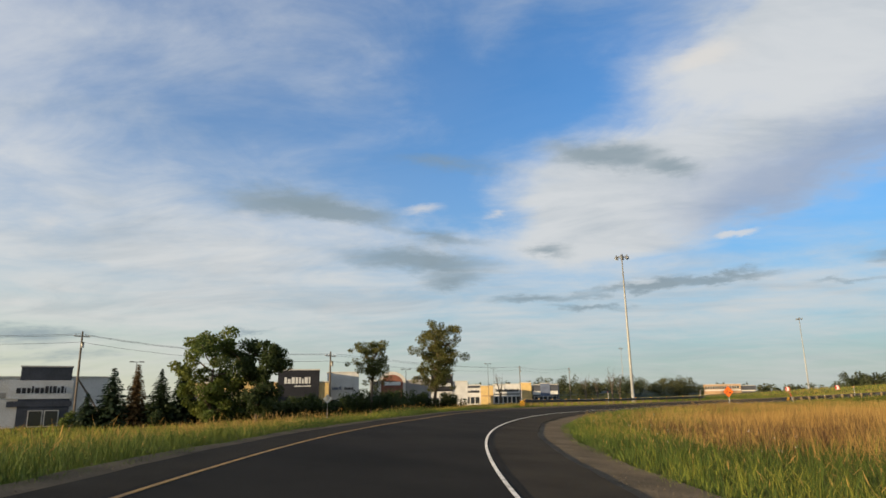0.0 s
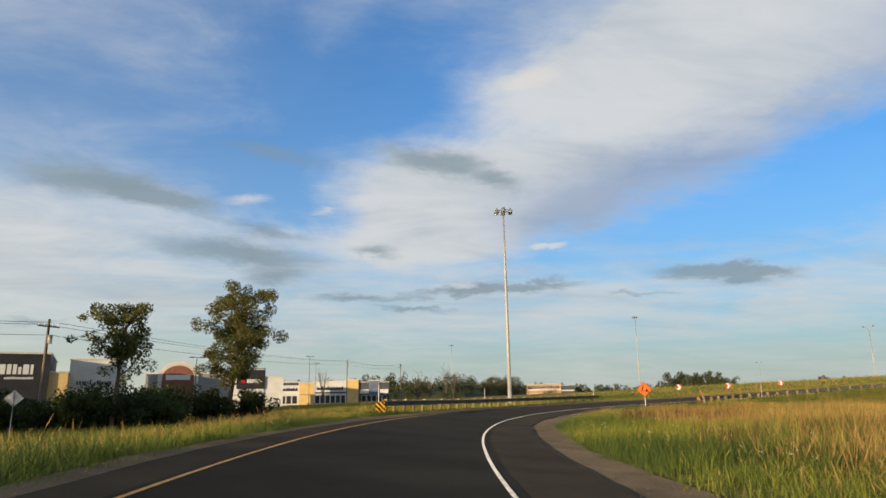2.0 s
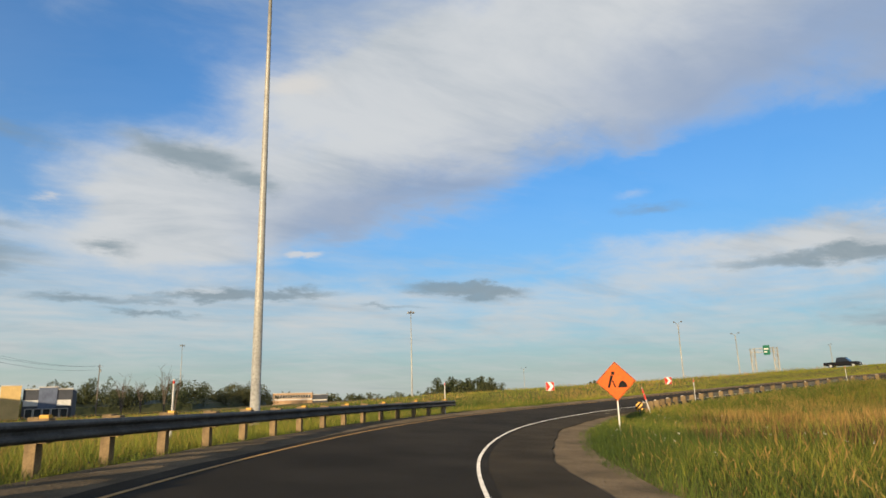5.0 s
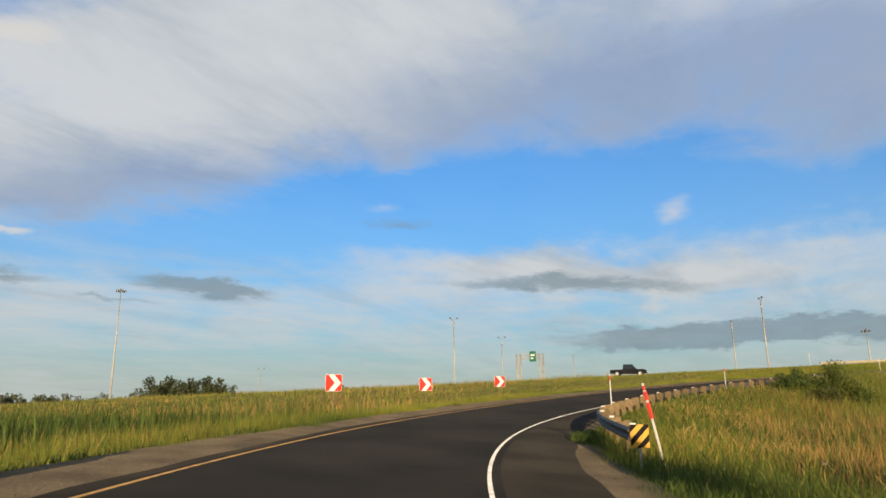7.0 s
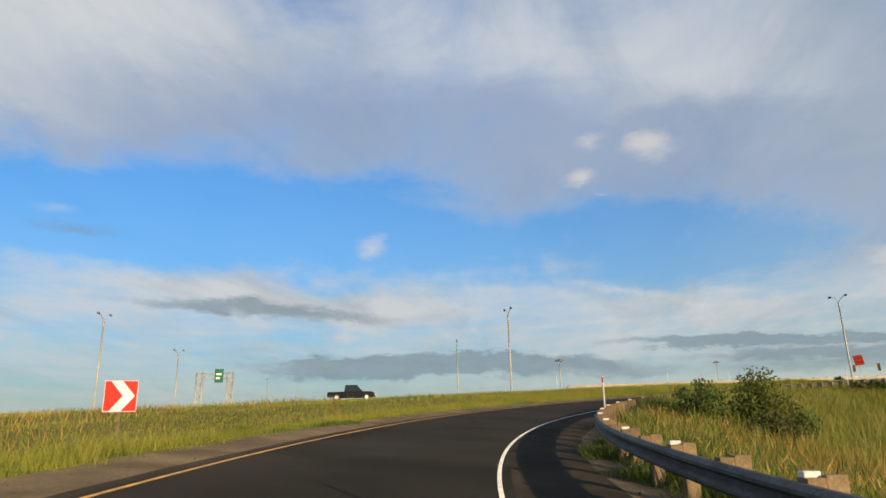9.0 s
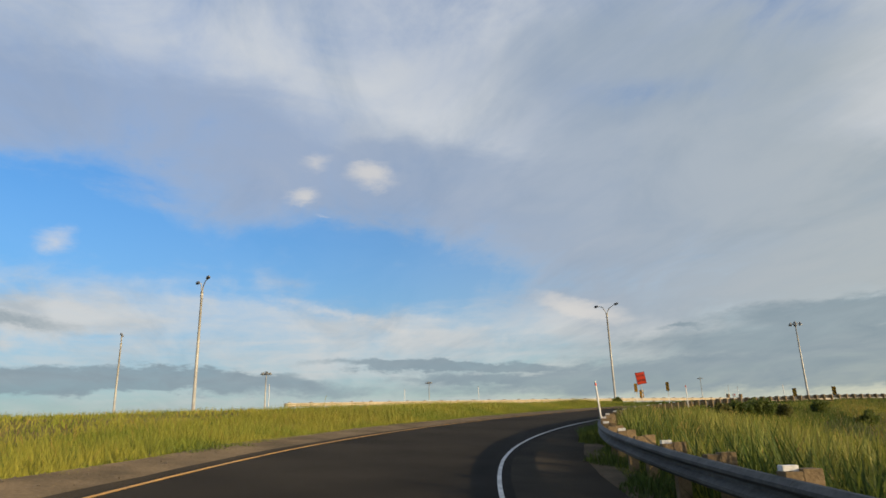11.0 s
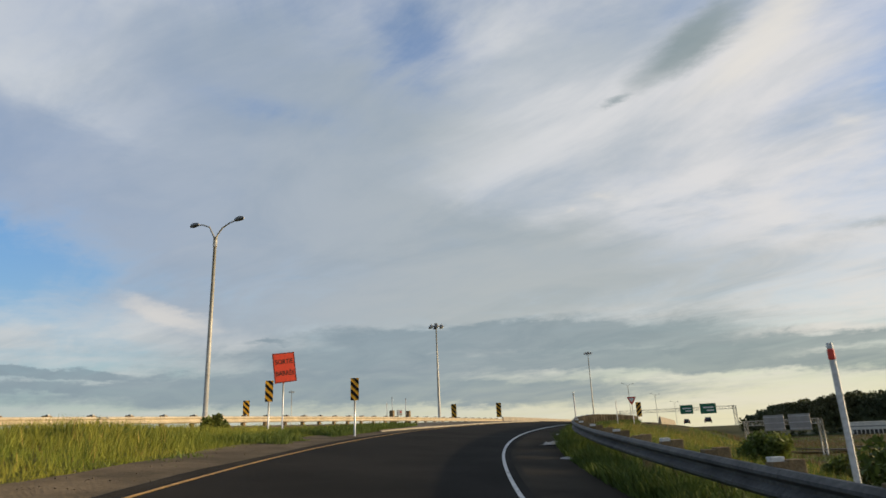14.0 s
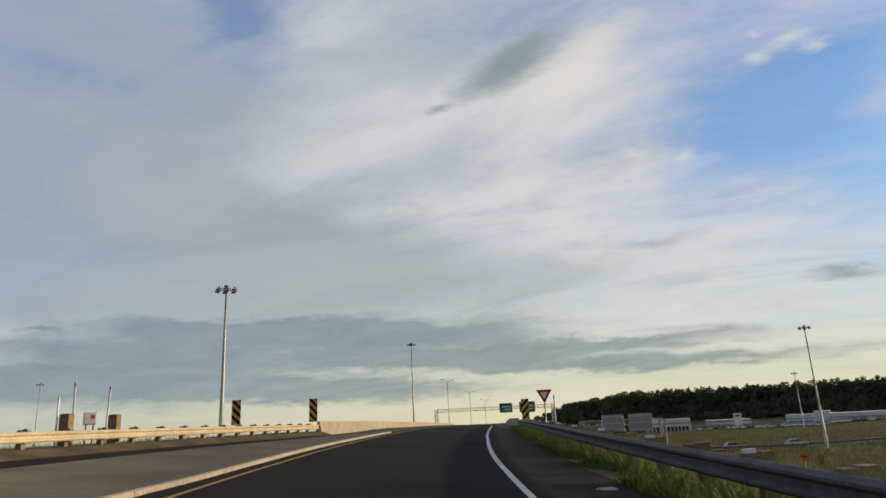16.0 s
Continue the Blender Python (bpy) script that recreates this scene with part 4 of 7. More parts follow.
def diamond_sign():
    x, y, zc = 30.9, 101.7, 2.2
    g = on_ground(x, y) - 0.1
    root = thing("roadwork_sign", turned(x, y, g, back_at(4.9)), "orange diamond roadwork sign on a white post in grass", "road sign")
    c = zc - g
    d = 0.82
    dia = lambda r: [(0, c - r), (r, c), (0, c + r), (-r, c)]
    part("post", boxed((-0.03, 0.006, -0.4), (0.03, 0.05, c + 0.4), 0.006), plastic_white, root, "white square post")
    panel = part("panel", plate(dia(d), -0.004, 0.004), sign_orange, root)
    bm = bmesh.new()
    for i in range(4):
        o, q = dia(d * 0.975), dia(d * 0.945)
        slab(bm, [o[i], o[(i + 1) % 4], q[(i + 1) % 4], q[i]], -0.009, -0.0055)
    part("border", bm, sign_black, panel)
    part("mound_symbol", plate([(0.06, c - 0.26), (0.46, c - 0.26), (0.42, c - 0.10), (0.30, c + 0.02), (0.20, c + 0.0), (0.12, c - 0.12)], -0.009, -0.0055), sign_black, panel)
    bm = slab(bmesh.new(), [(-0.36, c - 0.26), (-0.27, c - 0.26), (-0.10, c + 0.24), (-0.20, c + 0.26)], -0.009, -0.0055)
    slab(bm, [(-0.06, c - 0.26), (0.0, c - 0.26), (-0.12, c + 0.05), (-0.17, c + 0.02)], -0.009, -0.0055)
    slab(bm, rect(0.13, 0.13, -0.10, c + 0.34), -0.009, -0.0055)
    part("bar_symbol", bm, sign_black, panel)


diamond_sign()


def chevron_sign(x, y, zc, towards):
    g = on_ground(x, y)
    root = thing("chevron_sign", turned(x, y, g, towards), "red square chevron sign with a white arrow on a post", "road sign", "chevron signs")
    part("post", boxed((-0.028, 0.006, -0.4), (0.028, 0.045, zc - g + 0.25), 0.006), timber, root, "slim weathered post")
    s = 0.375
    c = zc - g
    panel = part("panel", plate([(-s, c - s + 0.05), (-s + 0.05, c - s), (s - 0.05, c - s), (s, c - s + 0.05), (s, c + s - 0.05), (s - 0.05, c + s), (-s + 0.05, c + s), (-s, c + s - 0.05)], -0.004, 0.004), sign_red, root)
    part("arrow", plate([(-s * 0.62, c - s * 0.95), (s * 0.06, c - s * 0.95), (s * 0.84, c), (s * 0.06, c + s * 0.95), (-s * 0.62, c + s * 0.95), (s * 0.12, c)], -0.009, -0.0055), sign_white, panel)
    bm = bmesh.new()
    for a, b in (((-s, -s), (s, -s)), ((s, -s), (s, s)), ((s, s), (-s, s)), ((-s, s), (-s, -s))):
        o = [(a[0] * 0.985, c + a[1] * 0.985), (b[0] * 0.985, c + b[1] * 0.985), (b[0] * 0.955, c + b[1] * 0.955), (a[0] * 0.955, c + a[1] * 0.955)]
        slab(bm, o, -0.0085, -0.0045)
    part("border", bm, sign_white, panel)


chevron_sign(49.3, 127.7, 2.6, back_at(5.8))
chevron_sign(59.0, 130.0, 2.72, back_at(6.4))
chevron_sign(69.0, 131.0, 3.08, back_at(7.2))


def letters(text, size, m, mat, parent, name="lettering"):
    """Words as a thin mesh, from the built-in font."""
    cu = bpy.data.curves.new(name, "FONT")
    cu.body, cu.size, cu.align_x, cu.align_y, cu.extrude, cu.offset = text, size, "CENTER", "CENTER", 0.0015, size * 0.016
    tmp = bpy.data.objects.new(name, cu)
    me = bpy.data.meshes.new_from_object(tmp)
    bpy.data.objects.remove(tmp)
    me.materials.clear()
    me.materials.append(mat)
    me.shade_flat()
    ob = new(name, me)
    ob.parent, ob.matrix_basis = parent, m
    return ob


def closed_exit_sign():
    x, y, zc = 144.8, 82.0, 9.03
    g = on_ground(x, y)
    c = zc - g
    root = thing("closed_exit_sign", turned(x, y, g, (x - 10, y + 1.3)), "orange-red sign with black capitals on a metal post", "road sign")
    tilt = Matrix.Translation((0, 0, c)) @ Matrix.Rotation(radians(-8), 4, "Y") @ Matrix.Translation((0, 0, -c))
    sign_post(root, c + 0.3, y=0.06)
    panel = part("panel", plate(rect(1.06, 1.24, 0, c), -0.004, 0.006), sign_red_orange, root, m=tilt)
    bm = bmesh.new()
    for w, h, cx, cz in ((1.04, 0.03, 0, 0.595), (1.04, 0.03, 0, -0.595), (0.03, 1.16, 0.505, 0), (0.03, 1.16, -0.505, 0)):
        slab(bm, rect(w, h, cx, c + cz), -0.009, -0.0055)
    part("border", bm, sign_black, panel)
    face = Matrix.Rotation(radians(90), 4, "X")
    letters("SORTIE", 0.27, Matrix.Translation((0, -0.008, c + 0.24)) @ face, sign_black, panel)
    letters("BARR\u00c9E", 0.27, Matrix.Translation((0, -0.008, c - 0.24)) @ face, sign_black, panel)


closed_exit_sign()


def yield_sign():
    x, y, zc = 147.9, 37.8, 8.6
    g = 6.2
    root = thing("yield_sign", turned(x, y, g, back_at(15.5)), "triangular yield sign with a red border on a post", "road sign")
    c = zc - g
    sign_post(root, c + 0.2)
    tri = lambda r: [(0, c - r), (r * 0.866, c + r * 0.5), (-r * 0.866, c + r * 0.5)]
    panel = part("panel", plate(tri(0.52), -0.004, 0.004), sign_red, root)
    part("centre", plate(tri(0.27), -0.009, -0.0055), sign_white, panel)


yield_sign()


def warning_back():
    x, y, zc = -25.6, 87.2, 2.1
    g = on_ground(x, y)
    root = thing("warning_sign", turned(x, y, g, (0, 0)), "bare metal back of a diamond warning sign on a post", "road sign")
    c = zc - g
    part("post", tubed([(0, -0.04, -0.4), (0, -0.04, c + 0.4)], 0.035, 8), bare_metal, root)
    part("panel", plate([(0, c - 0.62), (0.62, c), (0, c + 0.62), (-0.62, c)], -0.004, 0.004), bare_metal, root)


warning_back()


def delineator(x, y, z0, z1, tilt=(0, 0), cap=plastic_red, label="white plastic delineator post with a dark red tip", banded=False, red=0.1, turn=None):
    root = thing("delineator_post", pose(x, y, z0, tilt[0], tilt[1], random.uniform(0, 90) if turn is None else turn), label, "delineator post", "delineator posts")
    h = z1 - z0
    part("shaft", boxed((-0.028, -0.022, -0.3), (0.028, 0.022, h - 0.062 - red), 0.012), plastic_white, root)
    part("tip", boxed((-0.03, -0.024, h - 0.06 - red), (0.03, 0.024, h - 0.06), 0.012), cap, root, "dark red reflective band")
    part("cap", boxed((-0.028, -0.022, h - 0.058), (0.028, 0.022, h), 0.015), plastic_white, root)
    if banded:
        for lo, hi in ((0.56, 0.76), (0.79, 0.90)):
            part("band", boxed((-0.047, -0.032, h * lo), (0.047, 0.032, h * hi), 0.01), cap, root)
    return root


for x, y, z0, z1, tl in ((55.9, 117.43, 0.75, 2.8, (0, 0)), (81.6, 118.6, 2.0, 4.0, (0, 0)), (105.07, 109.59, 3.4, 5.4, (-3.5, 1.5)), (123.4, 92.45, 4.7, 6.66, (0, 0)), (136.9, 71.3, 5.7, 7.7, (0, 1)), (145.3, 47.5, 6.2, 8.2, (1, 0)),
                         (30.3, 114.7, 0.8, 2.65, (0, 1)), (14.1, 106.2, 0.7, 2.6, (0, 0)), (0.4, 76.1, 0.7, 2.75, (0, 1))):
    delineator(x, y, z0, z1, tl, lamp_head if x > 130 else plastic_red, "white plastic delineator post with a dark tip" if x > 130 else "white plastic delineator post with a dark red tip", red=0.2 if 50 < x < 83 else 0.1, turn=0 if x > 100 else None)
delineator(43.72, 111.36, 0.3, 2.15, (-5.9, -14.4), turn=0, label="leaning red and white banded marker stake by a rail", banded=True)
# thin marker rods on the far side of the collector road
for x, y, z1 in ((168, 92, 10.2), (161.2, 58.2, 8.9), (161.0, 57.7, 9.4), (160.3, 56.9, 9.25), (178, 100, 10.6), (141.5, 120, 8.4)):
    delineator(x, y, on_ground(x, y), z1, (0, random.uniform(-2, 2)), lamp_head, "slim white marker rod with a dark tip")


def bollard(x, y, z0):
    root = thing("timber_bollard", pose(x, y, z0, 0, 0, 20), "dark square timber bollard beside a guardrail", "bollard", "bollards")
    part("shaft", boxed((-0.17, -0.17, -0.3), (0.17, 0.17, 1.5), 0.02), timber, root)
    part("top", boxed((-0.15, -0.15, 1.502), (0.15, 0.15, 1.53), 0.01), timber, root)


for x, y in ((160.35, 58.5), (160.4, 56.4)):
    bollard(x, y, on_ground(x, y))


def control_box(x, y):
    root = thing("control_box", turned(x, y, on_ground(x, y), back_at(16)), "small white control box on two metal legs", "control box")
    part("box", boxed((-0.22, -0.14, 1.15), (0.22, 0.14, 1.6), 0.03), plastic_white, root)
    part("door", boxed((-0.18, -0.155, 1.19), (0.18, -0.142, 1.56), 0.005), plastic_white, root)
    part("label", boxed((0.02, -0.160, 1.36), (0.16, -0.157, 1.50), 0.001), plastic_red, root, "small red label")
    for sx in (-0.12, 0.12):
        part("leg", tubed([(sx, 0, -0.3), (sx, 0, 1.16)], 0.03, 6), lamp_head, root)


control_box(160.4, 57.5)


def litter(x, y, dz, size, seed):
    rng = random.Random(seed)
    bm = bmesh.new()
    n = 7
    rows = []
    for i in range(n):
        row = []
        for j in range(5):
            e = 1.0 if 0 < i < n - 1 and 0 < j < 4 else 0.15
            row.append(bm.verts.new(((i / (n - 1) - 0.5) * size + rng.uniform(-0.04, 0.04), (j / 4 - 0.5) * size * 0.45 + rng.uniform(-0.03, 0.03), dz + e * rng.uniform(0.03, 0.16) * size)))
        rows.append(row)
    for i in range(n - 1):
        for j in range(4):
            bm.faces.new((rows[i][j], rows[i + 1][j], rows[i + 1][j + 1], rows[i][j + 1]))
    bmesh.ops.solidify(bm, geom=bm.faces[:], thickness=0.008)
    ob = part("plastic_litter", bm, plastic_white, m=pose(x, y, 0, 0, 0, rng.uniform(0, 180)))
    tagged(ob, "crumpled white plastic lying on the asphalt shoulder", "litter", "litter")


for x, y, size, seed in ((133.6, 79.6, 0.95, 1), (130.5, 84.6, 0.4, 2), (137.4, 72.2, 0.3, 3), (141.0, 64.5, 0.35, 4), (118.8, 98.6, 0.45, 5)):
    k, u = ramp.near(np.array([(x, y)]))
    litter(x, y, float(ramp_z(k, u)[0]), size, seed)

# ---------------------------------------------------------------- buildings
wall_white = mottled("white_cladding", (0.62, 0.61, 0.58), (0.52, 0.51, 0.48), 0.4, 0.8, fine=6, bump=0.1)
wall_grey = mottled("grey_render", (0.30, 0.29, 0.27), (0.24, 0.23, 0.22), 0.4, 0.85, fine=6, bump=0.1)
wall_tan = mottled("tan_stucco", (0.66, 0.47, 0.20), (0.55, 0.39, 0.16), 0.4, 0.85, fine=6, bump=0.1)
wall_slate = mottled("dark_slate_cladding", (0.045, 0.05, 0.06), (0.065, 0.07, 0.085), 0.5, 0.7, fine=6, bump=0.1)
wall_black = mottled("black_cladding", (0.015, 0.016, 0.02), (0.025, 0.025, 0.03), 0.5, 0.6, fine=6, bump=0.1)
wall_brick = mottled("red_brown_brick", (0.24, 0.10, 0.065), (0.18, 0.075, 0.05), 0.5, 0.9, fine=8, bump=0.3)
wall_blue = mottled("blue_grey_cladding", (0.12, 0.15, 0.22), (0.09, 0.11, 0.17), 0.5, 0.7, fine=6, bump=0.1)
wall_buff = mottled("buff_brick", (0.42, 0.27, 0.15), (0.34, 0.22, 0.12), 0.4, 0.9, fine=8, bump=0.3)
trim_pale = mottled("pale_coping", (0.60, 0.57, 0.50), (0.50, 0.47, 0.42), 1.0, 0.7, fine=10, bump=0.1)
window_glass, _n, _l, _b = material("window_glass", 0.08)
_b.inputs["Base Color"].default_value = (0.03, 0.035, 0.04, 1)
_b.inputs["Specular IOR Level"].default_value = 0.8


def store(left, right, z0, depth, label, blocks):
    """A retail building. left, right: the ends of its front on the ground. blocks: (kind, x0, x1, z0, z1, material, front, name) in metres along the front."""
    l, r = Vector((*left, 0)), Vector((*right, 0))
    d = r - l
    m = Matrix.Translation((l.x, l.y, z0)) @ Matrix.Rotation(math.atan2(d.y, d.x), 4, "Z")
    root = thing("store_building", m, label, "building", "retail stores")
    for kind, x0, x1, a, b, mat, front in blocks:
        if kind == "wall":
            w = part("wall", boxed((x0, 0.0 - front, a - 0.5), (x1, depth, b)), mat, root)
            part("coping", boxed((x0 - 0.12, -0.14 - front, b), (x1 + 0.12, depth + 0.12, b + 0.22), 0.03), trim_pale, w)
        elif kind == "sign":
            part("sign_panel", boxed((x0, -front - 0.12, a), (x1, -front - 0.003, b), 0.02), mat, root)
        elif kind == "bars":
            x = x0
            rng = random.Random(int(x0 * 10 + b * 7))
            while x < x1:
                w = min(rng.uniform(0.25, 0.55) * (b - a), x1 - x)
                part("sign_bar", boxed((x, -front - 0.16, a), (x + w, -front - 0.125, b * 0.5 + (a + b) * 0.25 if rng.random() < 0.5 else b)), mat, root)
                x += w + 0.14 * (b - a)
        elif kind == "windows":
            n = max(1, int((x1 - x0) / 1.6))
            w = (x1 - x0) / n
            for i in range(n):
                win = part("window", boxed((x0 + i * w + 0.08, -front - 0.06, a), (x0 + (i + 1) * w - 0.08, -front - 0.002, b)), trim_pale, root)
                part("pane", boxed((x0 + i * w + 0.2, -front - 0.075, a + 0.1), (x0 + (i + 1) * w - 0.2, -front - 0.062, b - 0.1)), window_glass, win)
        elif kind == "band":
            part("band", boxed((x0, -front - 0.08, a), (x1, -front - 0.004, b), 0.01), mat, root)
        elif kind == "arch":
            bm = bmesh.new()
            cx, rad = (x0 + x1) / 2, (x1 - x0) / 2
            pts = [(cx + rad * math.cos(t), a + (b - a) * math.sin(t)) for t in np.linspace(0, math.pi, 17)]
            slab(bm, pts + [(x0, a - 5.5), (x1, a - 5.5)], -front - 0.3, 6.0)
            arch = part("arch_front", bm, mat, root)
            pts2 = [(cx + rad * 0.78 * math.cos(t), a + (b - a) * 0.74 * math.sin(t)) for t in np.linspace(0, math.pi, 17)]
            slab_bm = slab(bmesh.new(), pts2 + [(cx - rad * 0.78, a - 5.3), (cx + rad * 0.78, a - 5.3)], -front - 0.36, -front - 0.303)
            part("arch_infill", slab_bm, wall_brick, arch, "red-brown infill under the arch")
            part("sign_bar", boxed((cx - rad * 0.6, -front - 0.42, a - 0.4), (cx + rad * 0.6, -front - 0.365, a + 0.5)), sign_white, arch)
        elif kind == "unit":
            u = part("rooftop_unit", boxed((x0, 2.5, b + 0.2), (x1, 4.5, b + 1.2), 0.05), wall_grey, root)
            part("vent_grille", boxed((x0 + 0.2, 2.46, b + 0.4), (x1 - 0.2, 2.497, b + 1.0)), lamp_head, u)
        elif kind == "door":
            dr = part("door", boxed((x0, -front - 0.07, a), (x1, -front - 0.003, b)), wall_grey, root)
            part("handle", boxed((x1 - 0.2, -front - 0.12, a + 0.9), (x1 - 0.14, -front - 0.072, a + 1.3)), bare_metal, dr)
    return root


store((-82.0, 78.2), (-61.3, 93.8), -1.2, 22, "white retail store with a dark slate parapet and sign", [
    ("wall", 0, 25.9, 0, 7.0, wall_white, 0), ("wall", 14.2, 20.6, 0, 8.5, wall_slate, 0.35), ("sign", 12.9, 20.9, 4.0, 6.6, wall_white, 0.36), ("bars", 13.9, 20.0, 4.8, 5.8, wall_black, 0.36),
    ("band", 12.9, 20.9, 2.9, 3.7, wall_slate, 0.36), ("band", 0, 12.7, 4.2, 4.9, wall_grey, 0.0), ("windows", 15.5, 19.5, 0.1, 2.4, None, 0.36), ("door", 22.6, 23.6, 0, 2.2, None, 0.0), ("unit", 6, 9, 0, 7.0, None, 0)])
store((-61.0, 116.2), (-36.2, 125.0), -1.0, 22, "tan retail store with a tall black sign wall", [
    ("wall", 0, 26.3, 0, 6.4, wall_tan, 0), ("wall", 16.4, 24.2, 0, 8.7, wall_black, 0.4), ("bars", 17.6, 22.6, 6.2, 7.4, sign_white, 0.3), ("bars", 19.5, 22.6, 5.6, 5.9, sign_white, 0.3), ("wall", 8, 12, 0, 7.4, wall_tan, 0.3),
    ("windows", 1, 15, 0.1, 2.6, None, 0), ("band", 0, 16.3, 3.2, 3.9, wall_grey, 0), ("unit", 2, 5, 0, 6.4, None, 0)])
store((-39.6, 134.4), (-33.2, 136.1), -0.6, 20, "white stucco retail store with flat cornice", [
    ("wall", 0, 6.6, 0, 8.2, wall_white, 0), ("sign", 0.8, 5.8, 4.4, 5.6, wall_white, 0), ("bars", 1.0, 3.0, 4.7, 5.4, wall_blue, 0.02), ("bars", 3.6, 5.4, 4.7, 5.3, wall_black, 0.02), ("windows", 0.6, 6.0, 0.1, 2.8, None, 0)])
store((-36.5, 160.9), (-21.5, 163.8), -0.4, 20, "brown retail store with an arched pale front", [
    ("wall", 0, 15.3, 0, 6.9, wall_grey, 0), ("arch", 2.0, 9.0, 6.2, 9.2, trim_pale, 0.1), ("windows", 10, 14.8, 0.1, 2.8, None, 0), ("unit", 11, 13, 0, 6.9, None, 0)])
store((-36.0, 217.2), (-16.6, 220.3), -0.4, 24, "pale grey retail store with a raised dark sign", [
    ("wall", 0, 19.6, 0, 7.9, wall_white, 0), ("wall", 7.6, 14.4, 0, 9.9, wall_white, 0.3), ("sign", 7.3, 14.7, 4.8, 10.3, wall_black, 0.3), ("bars", 8.4, 9.6, 6.4, 7.4, sign_red, 0.3), ("bars", 10.0, 14.0, 6.4, 7.4, sign_white, 0.3), ("band", 0, 7.2, 3.0, 3.4, wall_grey, 0.0), ("windows", 1, 6.5, 0.1, 2.6, None, 0), ("windows", 8.2, 14.0, 0.1, 2.8, None, 0.3)])
store((-21.4, 264.9), (5.4, 265.9), -0.2, 24, "tan stucco store row with white sign bands", [
    ("wall", 0, 6.6, 0, 7.4, wall_white, 0), ("wall", 6.6, 11.6, 0, 7.0, wall_tan, 0.2), ("wall", 11.6, 22.8, 0, 7.5, wall_white, 0.1), ("wall", 22.8, 26.8, 0, 7.9, wall_tan, 0.5),
    ("band", 0.2, 6.4, 6.3, 7.2, wall_slate, 0.0), ("bars", 0.8, 6.0, 4.4, 5.4, wall_black, 0.0), ("band", 11.9, 22.6, 3.4, 3.9, wall_slate, 0.1), ("bars", 12.6, 21.8, 4.6, 5.7, wall_black, 0.1),
    ("windows", 0.4, 6.2, 0.1, 2.8, None, 0), ("windows", 12, 22.4, 0.1, 2.8, None, 0.1), ("band", 6.7, 11.5, 2.9, 3.3, wall_buff, 0.2)])
store((5.8, 266.2), (16.0, 265.4), 0.0, 22, "dark blue-grey store with pale bands", [
    ("wall", 0, 10.2, 0, 6.8, wall_slate, 0), ("band", 0.2, 10.0, 3.0, 4.4, wall_white, 0), ("wall", 3.2, 7.0, 0, 7.3, wall_blue, 0.25), ("windows", 0.6, 9.6, 0.2, 2.4, None, 0.26)])


def brick_block():
    root = store((134.6, 498.6), (158.2, 491.0), -0.4, 30, "long buff brick building with pale bands", [
        ("wall", 0, 24.7, 0, 9.4, wall_buff, 0), ("band", 0, 24.7, 0.6, 2.6, trim_pale, 0), ("band", 0, 24.7, 5.0, 5.9, trim_pale, 0), ("windows", 1, 23.6, 6.3, 8.4, None, 0), ("wall", 24.7, 34.5, 0, 8.2, wall_slate, -1.0), ("band", 25, 34, 4.4, 5.2, trim_pale, -1.0)])
    return root


brick_block()
store((98.0, -342.5), (50.0, -335.0), -4.0, 40, "low white car dealership building", [
    ("wall", 0, 48.5, 0, 6.6, wall_white, 0), ("wall", 14, 22, 0, 8.0, wall_white, 0.4), ("windows", 1, 13, 0.4, 3.6, None, 0), ("windows", 24, 47, 0.4, 3.6, None, 0), ("band", 0, 48.5, 4.4, 5.0, wall_grey, 0)])
store((166.4, -253.4), (146.4, -254.4), -1.5, 26, "low cream commercial building", [
    ("wall", 0, 20, 0, 5.6, trim_pale, 0), ("windows", 1, 19, 0.4, 2.6, None, 0), ("band", 0, 20, 3.6, 4.2, wall_grey, 0)])
store((139.0, -300.0), (118.0, -301.0), -3.0, 26, "low grey commercial building", [
    ("wall", 0, 21, 0, 5.2, wall_grey, 0), ("windows", 1, 20, 0.4, 2.6, None, 0), ("band", 0, 21, 3.4, 4.0, trim_pale, 0)])


def pylon_sign(x, y, z0, h):
    root = thing("pylon_sign", turned(x, y, z0, (139, 75)), "tall white pylon sign before a low building", "sign")
    part("panel", boxed((-1.9, -0.4, 0.6), (1.9, 0.4, h), 0.05), sign_white, root)
    part("plinth", boxed((-1.6, -0.35, -0.5), (1.6, 0.35, 0.598), 0.03), concrete, root)
    part("sign_bar", boxed((-1.2, -0.46, h - 1.6), (1.2, -0.405, h - 0.8)), wall_slate, root)


pylon_sign(124.5, -296.0, -3.0, 8.4)


# ---- wooden utility poles and wires
pole_wood = mottled("weathered_pole_wood", (0.20, 0.16, 0.12), (0.13, 0.105, 0.08), 2.0, 0.9, fine=20, bump=0.4)
wire_black = mottled("black_cable", (0.02, 0.02, 0.02), (0.03, 0.03, 0.03), 2.0, 0.6, bump=0.0)
UTILITY = [(-95, 62, 12.4), (-61.0, 85.5, 12.0), (-29.0, 99.9, 9.4), (1.0, 240.9, 13.3), (23.3, 299.8, 14.9)]


